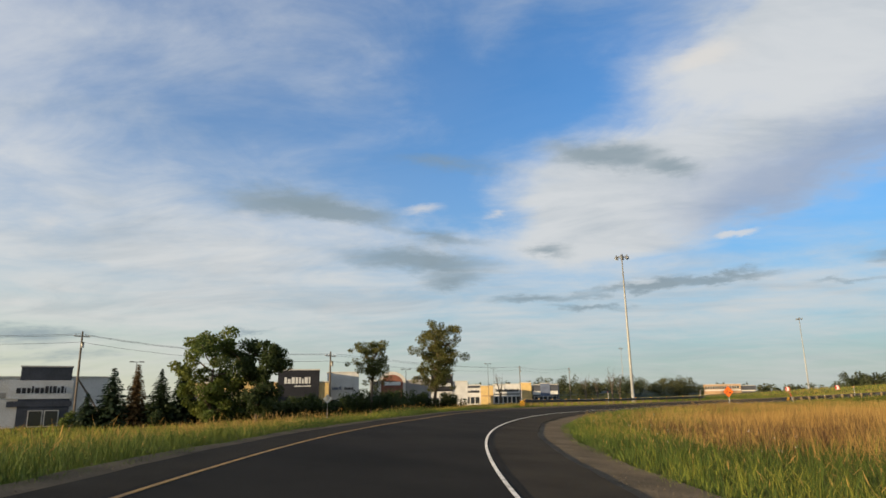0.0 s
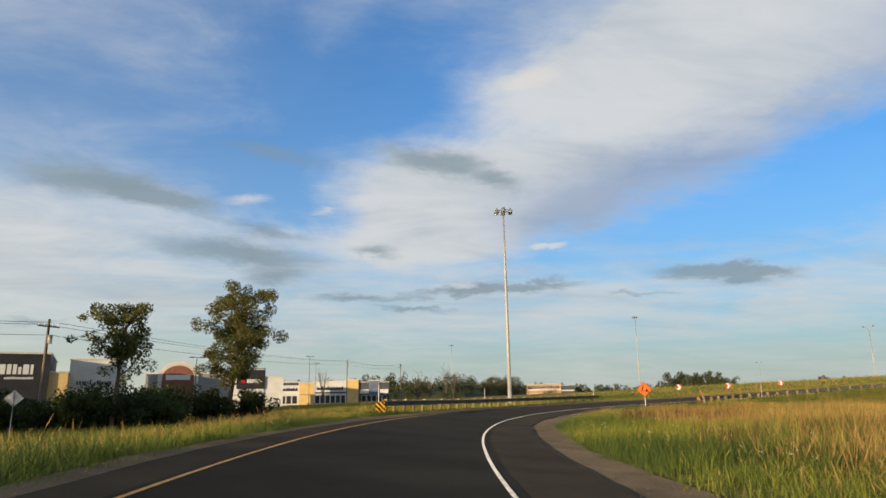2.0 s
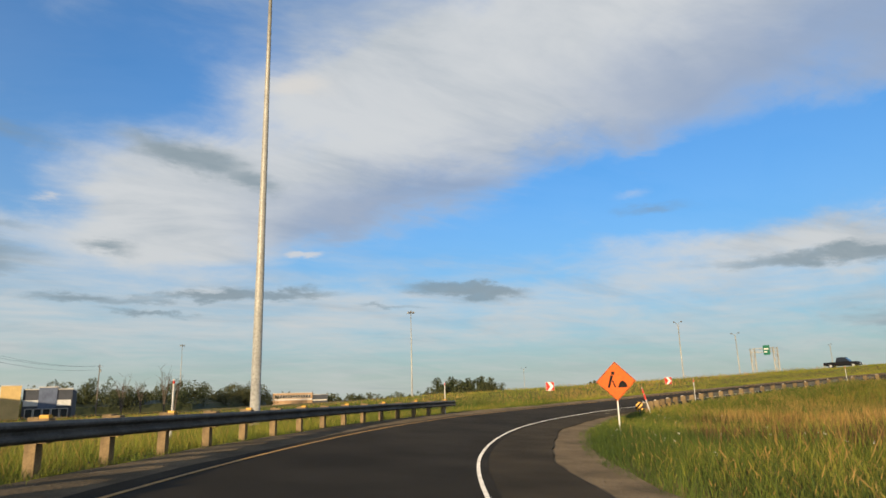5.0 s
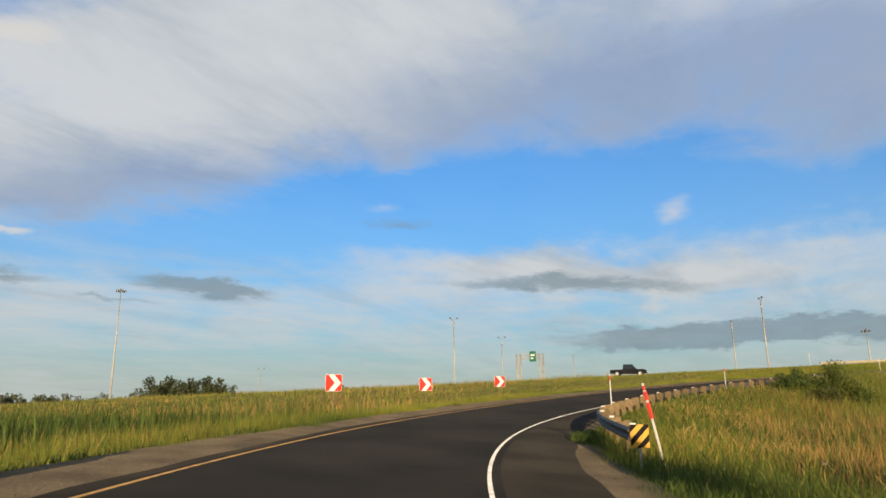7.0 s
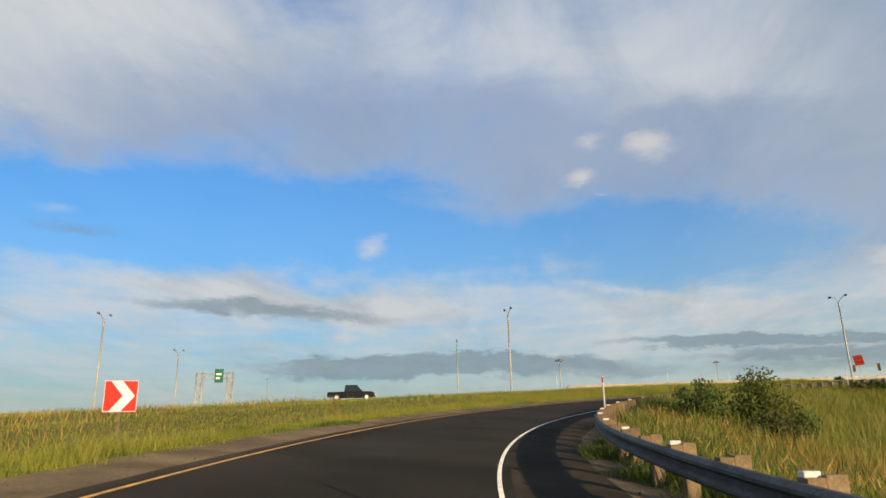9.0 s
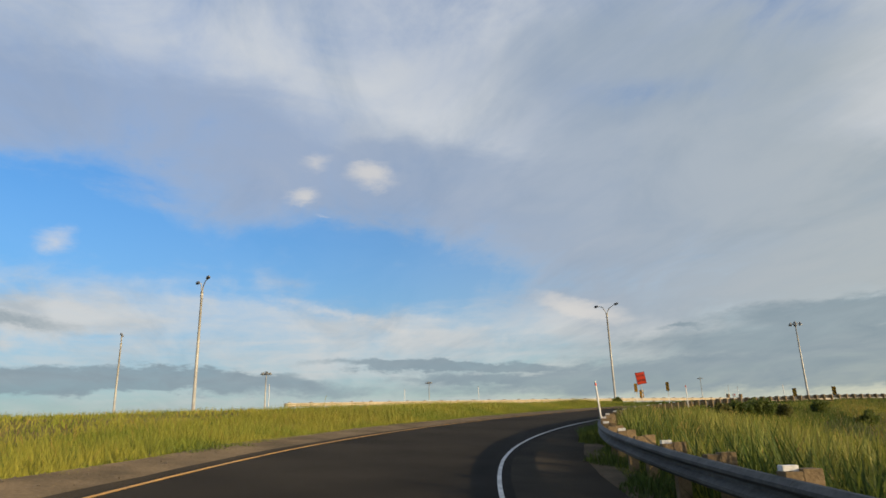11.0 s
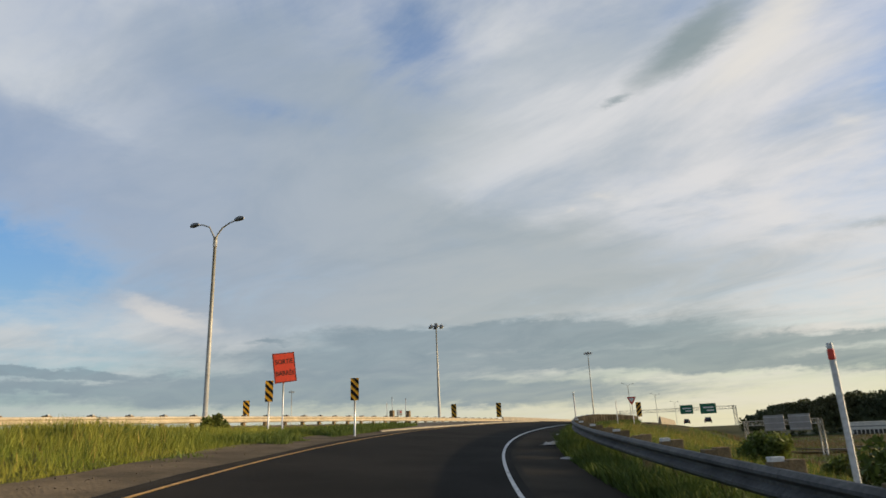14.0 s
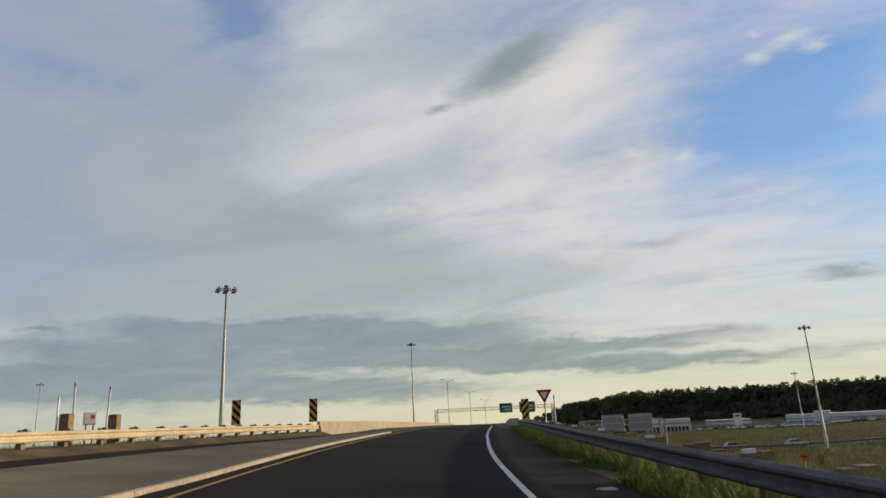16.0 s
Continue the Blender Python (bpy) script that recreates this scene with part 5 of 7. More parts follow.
def utility_pole(x, y, top, brace=False):
    z0 = on_ground(x, y)
    h = top - z0
    root = thing("utility_pole", pose(x, y, z0, 0, 0, 60), "weathered wooden utility pole with a crossarm", "utility pole", "utility poles")
    part("pole", tubed([(0, 0, -0.4), (0, 0, h * 0.5), (0, 0, h)], [0.17, 0.15, 0.11], 9), pole_wood, root)
    part("crossarm", boxed((-1.1, -0.06, h - 0.75), (1.1, 0.06, h - 0.62), 0.01), pole_wood, root)
    for i, sx in enumerate((-1.0, -0.45, 0.45, 1.0)):
        part("insulator", tubed([(sx, 0, h - 0.62), (sx, 0, h - 0.5), (sx, 0, h - 0.42)], [0.045, 0.06, 0.03], 8), lens_glass, root)
    part("transformer", tubed([(0.0, -0.36, h - 2.3), (0.0, -0.36, h - 1.5)], 0.2, 10), pole_grey, root)
    if brace:
        part("brace", tubed([(0, 0.15, h * 0.52), (4.2, -2.0, -0.3)], 0.12, 8), pole_wood, root, "pale slanting timber brace")
    return root


for i, (x, y, top) in enumerate(UTILITY):
    utility_pole(x, y, top, i == 1)
for lift, off in ((-0.4, -1.0), (-0.4, 1.0), (-1.5, 0.1)):
    bm = bmesh.new()
    for a, b in zip(UTILITY, UTILITY[1:]):
        d = Vector((b[0] - a[0], b[1] - a[1], 0)).normalized()
        side = Vector((d.y, -d.x, 0)) * off
        pts = []
        for s in np.linspace(0, 1, 13):
            p = Vector(a).lerp(Vector(b), s) + side
            p.z += lift - 4 * 0.9 * s * (1 - s)
            pts.append(p)
        tube(bm, pts, 0.022, 5)
    tagged(part("overhead_wire", bm, wire_black), "sagging black overhead wires between utility poles", "cable", "overhead wires")


def parking_lamp(x, y, top, z0=None):
    z0 = on_ground(x, y) if z0 is None else z0
    h = top - z0
    root = thing("parking_lamp", pose(x, y, z0, 0, 0, 30), "dark parking lot lamp with two flat heads", "street lamp", "parking lamps")
    part("pole", tubed([(0, 0, -0.3), (0, 0, h)], [0.09, 0.07], 8), lamp_head, root)
    part("footing", tubed([(0, 0, -0.3), (0, 0, 0.7)], 0.3, 10), concrete, root)
    part("crossarm", boxed((-0.5, -0.04, h - 0.08), (0.5, 0.04, h), 0.01), lamp_head, root)
    for sx in (-0.85, 0.85):
        part("lamp_head", boxed((sx - 0.4, -0.22, h - 0.14), (sx + 0.4, 0.22, h + 0.06), 0.04), lamp_head, root)


for x, y, top in ((-70.5, 115, 9.6), (-25.2, 147.9, 8.7), (-10.1, 230.6, 13.8), (-9.2, 262, 13.4)):
    parking_lamp(x, y, top)


# ---- overhead sign gantries
def truss(bm, a, b, size, r):
    a, b = Vector(a), Vector(b)
    n = max(3, int((b - a).length / size))
    up = Vector((0, 0, size))
    if abs((b - a).normalized().z) > 0.9:
        up = Vector((size, 0, 0))
    tube(bm, [a, b], r, 6), tube(bm, [a + up, b + up], r, 6)
    for i in range(n):
        p, q = a.lerp(b, i / n), a.lerp(b, (i + 1) / n)
        tube(bm, [p, q + up] if i % 2 else [p + up, q], r * 0.6, 5)
        tube(bm, [p, p + up], r * 0.6, 5)


def sign_gantry(p, q, z0, top, label, panels, mat, towards, bars=True):
    """A truss on two lattice legs; panels: (along, width, height)."""
    p, q = Vector((*p, 0)), Vector((*q, 0))
    d = q - p
    root = thing("sign_gantry", Matrix.Translation((p.x, p.y, z0)) @ Matrix.Rotation(math.atan2(d.y, d.x), 4, "Z"), label, "sign gantry", "sign gantries")
    L, h = d.length, top - z0
    for x in (0, L):
        bm = bmesh.new()
        truss(bm, (x - 0.5, 0, -0.5), (x - 0.5, 0, h), 1.0, 0.15)
        part("leg", bm, pole_grey, root)
    bm = bmesh.new()
    truss(bm, (0, 0, h - 1.1), (L, 0, h - 1.1), 1.0, 0.08)
    part("truss", bm, pole_grey, root)
    face = 1 if (Matrix.Rotation(-math.atan2(d.y, d.x), 4, "Z") @ (Vector((*towards, 0)) - p)).y < 0 else -1
    for x, w, hh in panels:
        y0, y1 = (-0.35, -0.25) if face > 0 else (0.25, 0.35)
        pn = part("sign_panel", boxed((x - w / 2, y0, h - 0.5 - hh * 0.55), (x + w / 2, y1, h - 0.5 + hh * 0.45), 0.02), mat, root)
        if bars:
            y2, y3 = (-0.38, -0.353) if face > 0 else (0.353, 0.38)
            bm = bmesh.new()
            for r in range(2):
                box(bm, (x - w * 0.35, y2, h - 0.5 - hh * 0.3 + r * hh * 0.3), (x + w * (0.1 + 0.2 * r), y3, h - 0.5 - hh * 0.17 + r * hh * 0.3))
            part("sign_bar", bm, sign_white, pn, "plain white bars on a green sign")
        else:
            bm = bmesh.new()
            for r in range(3):
                box(bm, (x - w / 2, y1 + 0.003 if face < 0 else y0 - 0.08, h - 0.5 - hh * 0.45 + r * hh * 0.38), (x + w / 2, y1 + 0.08 if face < 0 else y0 - 0.003, h - 0.42 - hh * 0.45 + r * hh * 0.38))
            part("stiffener", bm, bare_metal, pn)
    return root


sign_gantry((147.4, -59.5), (164.5, -69.0), -1.3, 6.4, "overhead sign gantry seen from behind with grey panels", [(4.6, 5.4, 3.4), (11.2, 5.4, 3.4)], wall_grey, (139, 75), False)
sign_gantry((189.0, -156.0), (228.0, -143.0), 6.0, 12.4, "overhead sign gantry with green panels across the highway", [(9.0, 5.5, 3.6), (16.5, 4.5, 3.2)], sign_green, (139, 75))
sign_gantry((163.5, 183.0), (165.3, 178.0), 4.5, 12.4, "narrow sign gantry with a green panel on the embankment", [(3.4, 1.5, 2.4)], sign_green, (30, 107))


# ---- vehicles
car_glass, _n, _l, _b = material("car_glass", 0.05)
_b.inputs["Base Color"].default_value = (0.015, 0.018, 0.02, 1)
tyre_rubber = mottled("tyre_rubber", (0.02, 0.02, 0.02), (0.03, 0.03, 0.03), 8.0, 0.9, bump=0.1)
CAR_PAINT = {}
for nm, c in (("white", (0.62, 0.62, 0.6)), ("silver", (0.38, 0.39, 0.4)), ("black", (0.012, 0.012, 0.014)), ("red", (0.3, 0.02, 0.02)), ("blue", (0.03, 0.06, 0.16))):
    CAR_PAINT[nm] = mottled("car_paint_" + nm, c, tuple(v * 0.85 for v in c), 2.0, 0.25, 0.1, bump=0.0)


def loft(bm, side, w0, w1):
    """A body from its side outline (x, z, share of half width)."""
    a = [bm.verts.new((x, -w0 * k, z)) for x, z, k in side]
    b = [bm.verts.new((x, w0 * k, z)) for x, z, k in side]
    bm.faces.new(a), bm.faces.new(list(reversed(b)))
    for i in range(len(a)):
        j = (i + 1) % len(a)
        bm.faces.new((a[j], a[i], b[i], b[j]))
    bmesh.ops.recalc_face_normals(bm, faces=bm.faces)
    return bm


def vehicle(name, m, colour, pickup=False, label="", group=""):
    root = thing(name, m, label, "pickup truck" if pickup else "car", group)
    paint = CAR_PAINT[colour]
    if pickup:
        L, W, r = 5.7, 0.97, 0.40
        body = [(0, 0.5, 1), (0.05, 1.05, 1), (1.95, 1.08, 1), (2.0, 1.12, 1), (3.75, 1.12, 1), (5.35, 1.05, 0.96), (5.65, 0.9, 0.92), (5.68, 0.45, 0.94), (4.9, 0.38, 1), (0.6, 0.4, 1)]
        cabin = [(2.0, 1.122, 0.94), (2.12, 1.80, 0.78), (3.5, 1.82, 0.78), (4.15, 1.122, 0.92)]
        xs = (1.1, 4.65)
    else:
        L, W, r = 4.5, 0.90, 0.33
        body = [(0, 0.45, 0.94), (0.03, 0.85, 0.95), (0.7, 0.95, 1), (3.2, 0.92, 1), (4.2, 0.75, 0.96), (4.47, 0.6, 0.9), (4.45, 0.3, 0.92), (3.9, 0.22, 1), (0.5, 0.24, 1)]
        cabin = [(0.35, 0.952, 0.92), (1.0, 1.42, 0.74), (2.3, 1.45, 0.74), (3.25, 0.94, 0.92)]
        xs = (0.85, 3.65)
    part("body", loft(bmesh.new(), body, W, W), paint, root)
    part("windows", loft(bmesh.new(), cabin, W, W), car_glass, root)
    x0, x1 = cabin[1][0], cabin[2][0]
    part("roof", boxed((x0 - 0.02, -W * 0.79, cabin[1][1] - 0.02), (x1 + 0.02, W * 0.79, cabin[1][1] + 0.06), 0.03), paint, root)
    for x in xs:
        for s in (-1, 1):
            wh = part("wheel", tubed([(x, s * (W - 0.2), r), (x, s * (W + 0.02), r)], r, 14), tyre_rubber, root)
            part("rim", tubed([(x, s * (W + 0.021), r), (x, s * (W + 0.035), r)], r * 0.6, 10), bare_metal, wh)
    for s in (-1, 1):
        part("headlight", boxed((L - 0.22, s * W * 0.7 - 0.16, 0.62), (L - 0.0, s * W * 0.7 + 0.16, 0.78), 0.02), lens_glass, root)
        part("tail_light", boxed((-0.03, s * W * 0.8 - 0.1, 0.66), (0.06, s * W * 0.8 + 0.1, 0.88), 0.02), sign_red, root)
    return root


def on_coll(y, u=4.0):
    s = float(coll.s[np.abs(coll.p[:, 1] - y).argmin()])
    p = coll.at(s, u)
    return Matrix.Translation((p.x, p.y, p.z - 0.015)) @ Matrix.Rotation(coll.angle(s), 4, "Z")


vehicle("pickup_truck", on_coll(147, 3.2), "black", True, "black pickup truck on the collector road")
vehicle("car", Matrix.Translation((178, -86, 6.48)) @ Matrix.Rotation(radians(-72), 4, "Z"), "black", False, "dark car far along the highway", "highway cars")
vehicle("car", Matrix.Translation((190, -105, 6.42)) @ Matrix.Rotation(radians(-72), 4, "Z"), "black", False, "dark car far along the highway", "highway cars")
low = lambda x, y: on_ground(x, y) + 0.06
vehicle("car", Matrix.Translation((136.7, -83.8, low(136.7, -83.8))) @ Matrix.Rotation(radians(200), 4, "Z"), "silver", False, "silver car on a low road", "low road cars")
vehicle("car", Matrix.Translation((124, -88.4, low(124, -88.4))) @ Matrix.Rotation(radians(200), 4, "Z"), "white", False, "white car on a low road", "low road cars")
vehicle("car", Matrix.Translation((-43, 104, on_ground(-43, 104))) @ Matrix.Rotation(radians(20), 4, "Z"), "white", False, "white car parked by the retail stores", "parked cars")
first = vehicle("car", Matrix.Translation((143, -255, on_ground(143, -255))) @ Matrix.Rotation(radians(95), 4, "Z"), "white", False, "white car in a dealership lot", "dealership cars")
second = vehicle("car", Matrix.Translation((139, -255, on_ground(139, -255))) @ Matrix.Rotation(radians(95), 4, "Z"), "silver", False, "silver car in a dealership lot", "dealership cars")
third = vehicle("car", Matrix.Translation((136, -255, on_ground(136, -255))) @ Matrix.Rotation(radians(95), 4, "Z"), "black", False, "black car in a dealership lot", "dealership cars")
rng = random.Random(5)
for row in range(2):
    for i in range(22):
        x, y = 131 - i * 2.9 + rng.uniform(-0.3, 0.3), -254.5 - row * 9 + rng.uniform(-0.4, 0.4) + i * 0.25
        copy_thing(rng.choice((first, first, second, third)), Matrix.Translation((x, y, on_ground(x, y))) @ Matrix.Rotation(radians(95), 4, "Z"))

# the low road under the bridge
LOW = np.array([(20, -150, 0), (80, -112, 0), (115, -95, 0), (135, -84, 0), (160, -62, 0), (190, -30, 0), (240, 0, 0)], float)
LOW[:, 2] = [on_ground(x, y) + 0.1 for x, y, z in LOW]
low_way = Way(LOW, 3.0)
low_road = ribbon("road", low_way, 0, low_way.s[-1], [-5.0, 0, 5.0], asphalt_old, zfun=flat, step=3.0, lift=0.02)
tagged(low_road, "grey asphalt road on low ground below the ramp", "road", kind="structure")
guardrail(low_way, 40, 150, lambda s: -6.0, 1, "far guardrail along a low road", lambda s, u: float(np.interp(s, low_way.s, low_way.p[:, 2])), CAP_WHITE, every=4, spacing=3.81)
hazard_marker(124.7, -36.0, -0.4, (139, 75), "small yellow and black arrow panel on low ground", 0.85, 1.2, None, 1.0, "arrow_panel", True, "arrow panels")


def small_diamond(x, y, zc):
    g = on_ground(x, y)
    c = zc - g
    root = thing("warning_sign", turned(x, y, g, (139, 75)), "small orange diamond sign on a post on low ground", "road sign")
    sign_post(root, c + 0.3)
    panel = part("panel", plate([(0, c - 0.62), (0.62, c), (0, c + 0.62), (-0.62, c)], -0.004, 0.004), sign_orange, root)
    part("symbol_bar", plate(rect(0.5, 0.18, 0, c), -0.009, -0.0055), sign_black, panel)


small_diamond(127.7, -28.0, 0.6)

# ---------------------------------------------------------------- plants
def leafy(name, c1, c2, scale=0.25, through_light=0.35, rough=0.6, spread=0.35):
    """Leaves and blades: two colours in patches, each leaf a little different, lit from behind too."""
    m, n, l, b = material(name, rough)
    geo, pos, noi, mixc, hsv, rng = (n.new(t) for t in ("ShaderNodeNewGeometry", "ShaderNodeNewGeometry", "ShaderNodeTexNoise", "ShaderNodeMix", "ShaderNodeHueSaturation", "ShaderNodeMapRange"))
    l.new(pos.outputs["Position"], noi.inputs["Vector"])
    noi.inputs["Scale"].default_value, noi.inputs["Detail"].default_value = scale, 4
    mixc.data_type = "RGBA"
    mixc.inputs["A"].default_value, mixc.inputs["B"].default_value = (*c1, 1), (*c2, 1)
    st = n.new("ShaderNodeMapRange")
    st.inputs["From Min"].default_value, st.inputs["From Max"].default_value = 0.38, 0.62
    l.new(noi.outputs["Fac"], st.inputs["Value"])
    l.new(st.outputs["Result"], mixc.inputs["Factor"])
    rng.inputs["To Min"].default_value, rng.inputs["To Max"].default_value = 1 - spread, 1 + spread
    l.new(geo.outputs["Random Per Island"], rng.inputs["Value"])
    l.new(rng.outputs["Result"], hsv.inputs["Value"])
    l.new(mixc.outputs["Result"], hsv.inputs["Color"])
    l.new(hsv.outputs["Color"], b.inputs["Base Color"])
    b.inputs["Specular IOR Level"].default_value = 0.25
    tr, mx = n.new("ShaderNodeBsdfTranslucent"), n.new("ShaderNodeMixShader")
    l.new(hsv.outputs["Color"], tr.inputs["Color"])
    mx.inputs["Fac"].default_value = through_light
    l.new(b.outputs[0], mx.inputs[1])
    l.new(tr.outputs[0], mx.inputs[2])
    l.new(mx.outputs[0], n["Material Output"].inputs["Surface"])
    return m


leaf_green = leafy("leaves_mid_green", (0.075, 0.108, 0.022), (0.125, 0.142, 0.028))
leaf_dark = leafy("leaves_dark_green", (0.030, 0.048, 0.014), (0.050, 0.068, 0.018))
leaf_olive = leafy("leaves_olive", (0.085, 0.095, 0.025), (0.13, 0.12, 0.03))
needle_green = leafy("spruce_needles", (0.022, 0.040, 0.018), (0.036, 0.054, 0.022), through_light=0.15)
needle_brown = leafy("browned_needles", (0.12, 0.075, 0.03), (0.075, 0.06, 0.025), through_light=0.15)
wood_far = leafy("far_wood_leaves", (0.042, 0.055, 0.022), (0.078, 0.078, 0.03), 0.03, 0.2)
bark = mottled("grey_bark", (0.14, 0.11, 0.08), (0.09, 0.07, 0.05), 3.0, 0.95, fine=15, bump=0.6)
grass_green = leafy("meadow_grass", (0.165, 0.195, 0.024), (0.265, 0.25, 0.035), 0.3, 0.27, 0.7, 0.25)
grass_deep = leafy("deep_green_grass", (0.056, 0.088, 0.015), (0.09, 0.12, 0.02), 0.2, 0.24, 0.7, 0.4)
grass_dry = leafy("dry_seeding_grass", (0.44, 0.275, 0.085), (0.33, 0.195, 0.055), 0.2, 0.3, 0.8, 0.4)


def leaf_quads(centres, radii, count, size, rng, flat_z=0.8):
    """Small leaf faces gathered round centres: vertices and faces."""
    centres, radii = np.asarray(centres, float), np.asarray(radii, float)
    w = radii**2
    pick = rng.choice(len(centres), count, p=w / w.sum())
    d = rng.normal(size=(count, 3))
    d /= np.linalg.norm(d, axis=1)[:, None]
    r = radii[pick] * rng.uniform(0.15, 1.0, count)**0.55
    p = centres[pick] + d * r[:, None] * [1, 1, flat_z]
    a = rng.normal(size=(count, 3)) + d * 0.5
    a /= np.linalg.norm(a, axis=1)[:, None]
    b = np.cross(a, rng.normal(size=(count, 3)))
    b /= np.linalg.norm(b, axis=1)[:, None]
    s = size * rng.uniform(0.6, 1.4, count)[:, None]
    V = np.stack([p - a * s, p + b * s * 0.55, p + a * s, p - b * s * 0.55], 1).reshape(-1, 3)
    F = np.arange(count * 4).reshape(-1, 4)
    return V, F


def broadleaf(x, y, h, w, label, seed, crown_from=0.25, leaves=5200, leaf=0.17, mat=None, lean=0.0, clump=0.13, limbs=11, trunk_r=None, group="roadside trees", z0=None):
    """A broad-leaved tree: tapered trunk, limbs with branches, and a gappy crown of leaf clumps at their ends."""
    rng = np.random.default_rng(seed)
    z0 = on_ground(x, y) - 0.1 if z0 is None else z0
    root = thing("tree", pose(x, y, z0), label, "tree", group)
    bm = bmesh.new()
    tr = trunk_r or 0.022 * h
    top = Vector((lean, 0, h * 0.82))
    stem = [Vector((lean * s + rng.normal(0, 0.01) * h * s, rng.normal(0, 0.01) * h * s, h * 0.82 * s)) for s in np.linspace(0, 1, 7)]
    tube(bm, stem, [tr * (1 - 0.8 * s) for s in np.linspace(0, 1, 7)], 9)
    ends, rad = [top + Vector((0, 0, h * 0.08))], [h * clump]
    for i in range(limbs):
        f = crown_from + (0.97 - crown_from) * (i + 0.5) / limbs
        base = stem[min(6, int(f * 6.2))].copy()
        base.z = min(h * 0.82, h * f * 0.86)
        a = i * 2.4 + rng.uniform(-0.4, 0.4)
        prof = math.sin(math.pi * min(1, max(0.12, (f - crown_from * 0.6) / (1.12 - crown_from * 0.6)))) ** 0.6
        reach = w * 0.5 * prof * rng.uniform(0.65, 1.0)
        tip = base + Vector((math.cos(a) * reach, math.sin(a) * reach, h * rng.uniform(0.05, 0.2)))
        mid = base.lerp(tip, 0.5) + Vector((0, 0, -0.02 * h))
        tube(bm, [base, mid, tip], [tr * 0.42, tr * 0.28, tr * 0.08], 6)
        for k in range(4):
            q = base.lerp(tip, rng.uniform(0.4, 1.0))
            e = q + Vector(rng.normal(size=3)) * h * 0.075
            tube(bm, [q, e], [tr * 0.13, tr * 0.05], 5)
            ends.append(e)
            rad.append(h * clump * rng.uniform(0.45, 0.9))
        ends.append(tip)
        rad.append(h * clump * rng.uniform(0.6, 1.0))
    part("trunk", bm, bark, root)
    V, F = leaf_quads([tuple(e) for e in ends], rad, leaves, leaf, rng)
    crown = new("crown", mesh_from("crown", V, F, mat or leaf_green))
    crown.parent = root
    return root


def shrub(x, y, h, w, seed, mat, label, leaves=1500, leaf=0.11, z0=None, group="shrubs"):
    rng = np.random.default_rng(seed)
    z0 = on_ground(x, y) - 0.1 if z0 is None else z0
    root = thing("shrub", pose(x, y, z0), label, "shrub", group)
    bm = bmesh.new()
    ends, rad = [], []
    for i in range(11):
        a, o = rng.uniform(0, 6.28), w * 0.5 * rng.uniform(0.1, 0.95)
        hh = h * (1 - 0.45 * (2 * o / w)**2) * rng.uniform(0.6, 1.0)
        tip = Vector((math.cos(a) * o, math.sin(a) * o, hh * 0.85))
        tube(bm, [(tip.x * 0.15, tip.y * 0.15, 0), (tip.x * 0.6, tip.y * 0.6, hh * 0.45), tip], [0.035, 0.025, 0.01], 5)
        for s in (0.35, 0.65, 0.95):
            ends.append((tip.x * s, tip.y * s, tip.z * s))
            rad.append(w * 0.17 * rng.uniform(0.7, 1.2))
    part("stem", bm, bark, root)
    V, F = leaf_quads(ends, rad, leaves, leaf, rng)
    V[:, 2] = np.maximum(V[:, 2], 0.02)
    leaves_ob = new("foliage", mesh_from("foliage", V, F, mat))
    leaves_ob.parent = root
    return root


def spruce(x, y, h, w, seed, mat, label, z0=None):
    rng = np.random.default_rng(seed)
    z0 = on_ground(x, y) - 0.1 if z0 is None else z0
    root = thing("spruce", pose(x, y, z0), label, "conifer", "spruces")
    bm = tubed([(0, 0, 0), (0, 0, h * 0.5), (0, 0, h)], [0.02 * h, 0.012 * h, 0.003 * h], 7)
    V, n = [], 0
    tiers = int(h * 3.6)
    for i in range(tiers):
        f = (i + 0.5) / tiers
        z, r = h * (0.06 + 0.94 * f), w * 0.5 * (1 - f)**0.85 * rng.uniform(0.8, 1.12) + 0.05
        k = max(5, int(16 * (1 - f) + 5))
        for j in range(k):
            a = 2 * math.pi * j / k + rng.uniform(-0.3, 0.3) + i
            L = r * rng.uniform(0.75, 1.1)
            m = max(2, int(L / 0.16))
            for q in range(m):
                s = (q + 0.5) / m
                c = np.array([math.cos(a) * L * s, math.sin(a) * L * s, z - L * 0.28 * s + 0.1 * L * s * s])
                for e in range(2):
                    t = rng.normal(size=3) * 0.10
                    u = np.array([math.cos(a), math.sin(a), -0.2]) * 0.20 + t
                    v = np.array([-math.sin(a), math.cos(a), 0.0]) * 0.14 + rng.normal(size=3) * 0.05
                    V += [c - u, c + v, c + u, c - v]
    part("trunk", bm, bark, root)
    V = np.array(V)
    ob = new("needles", mesh_from("needles", V, np.arange(len(V)).reshape(-1, 4), mat))
    ob.parent = root
    return root


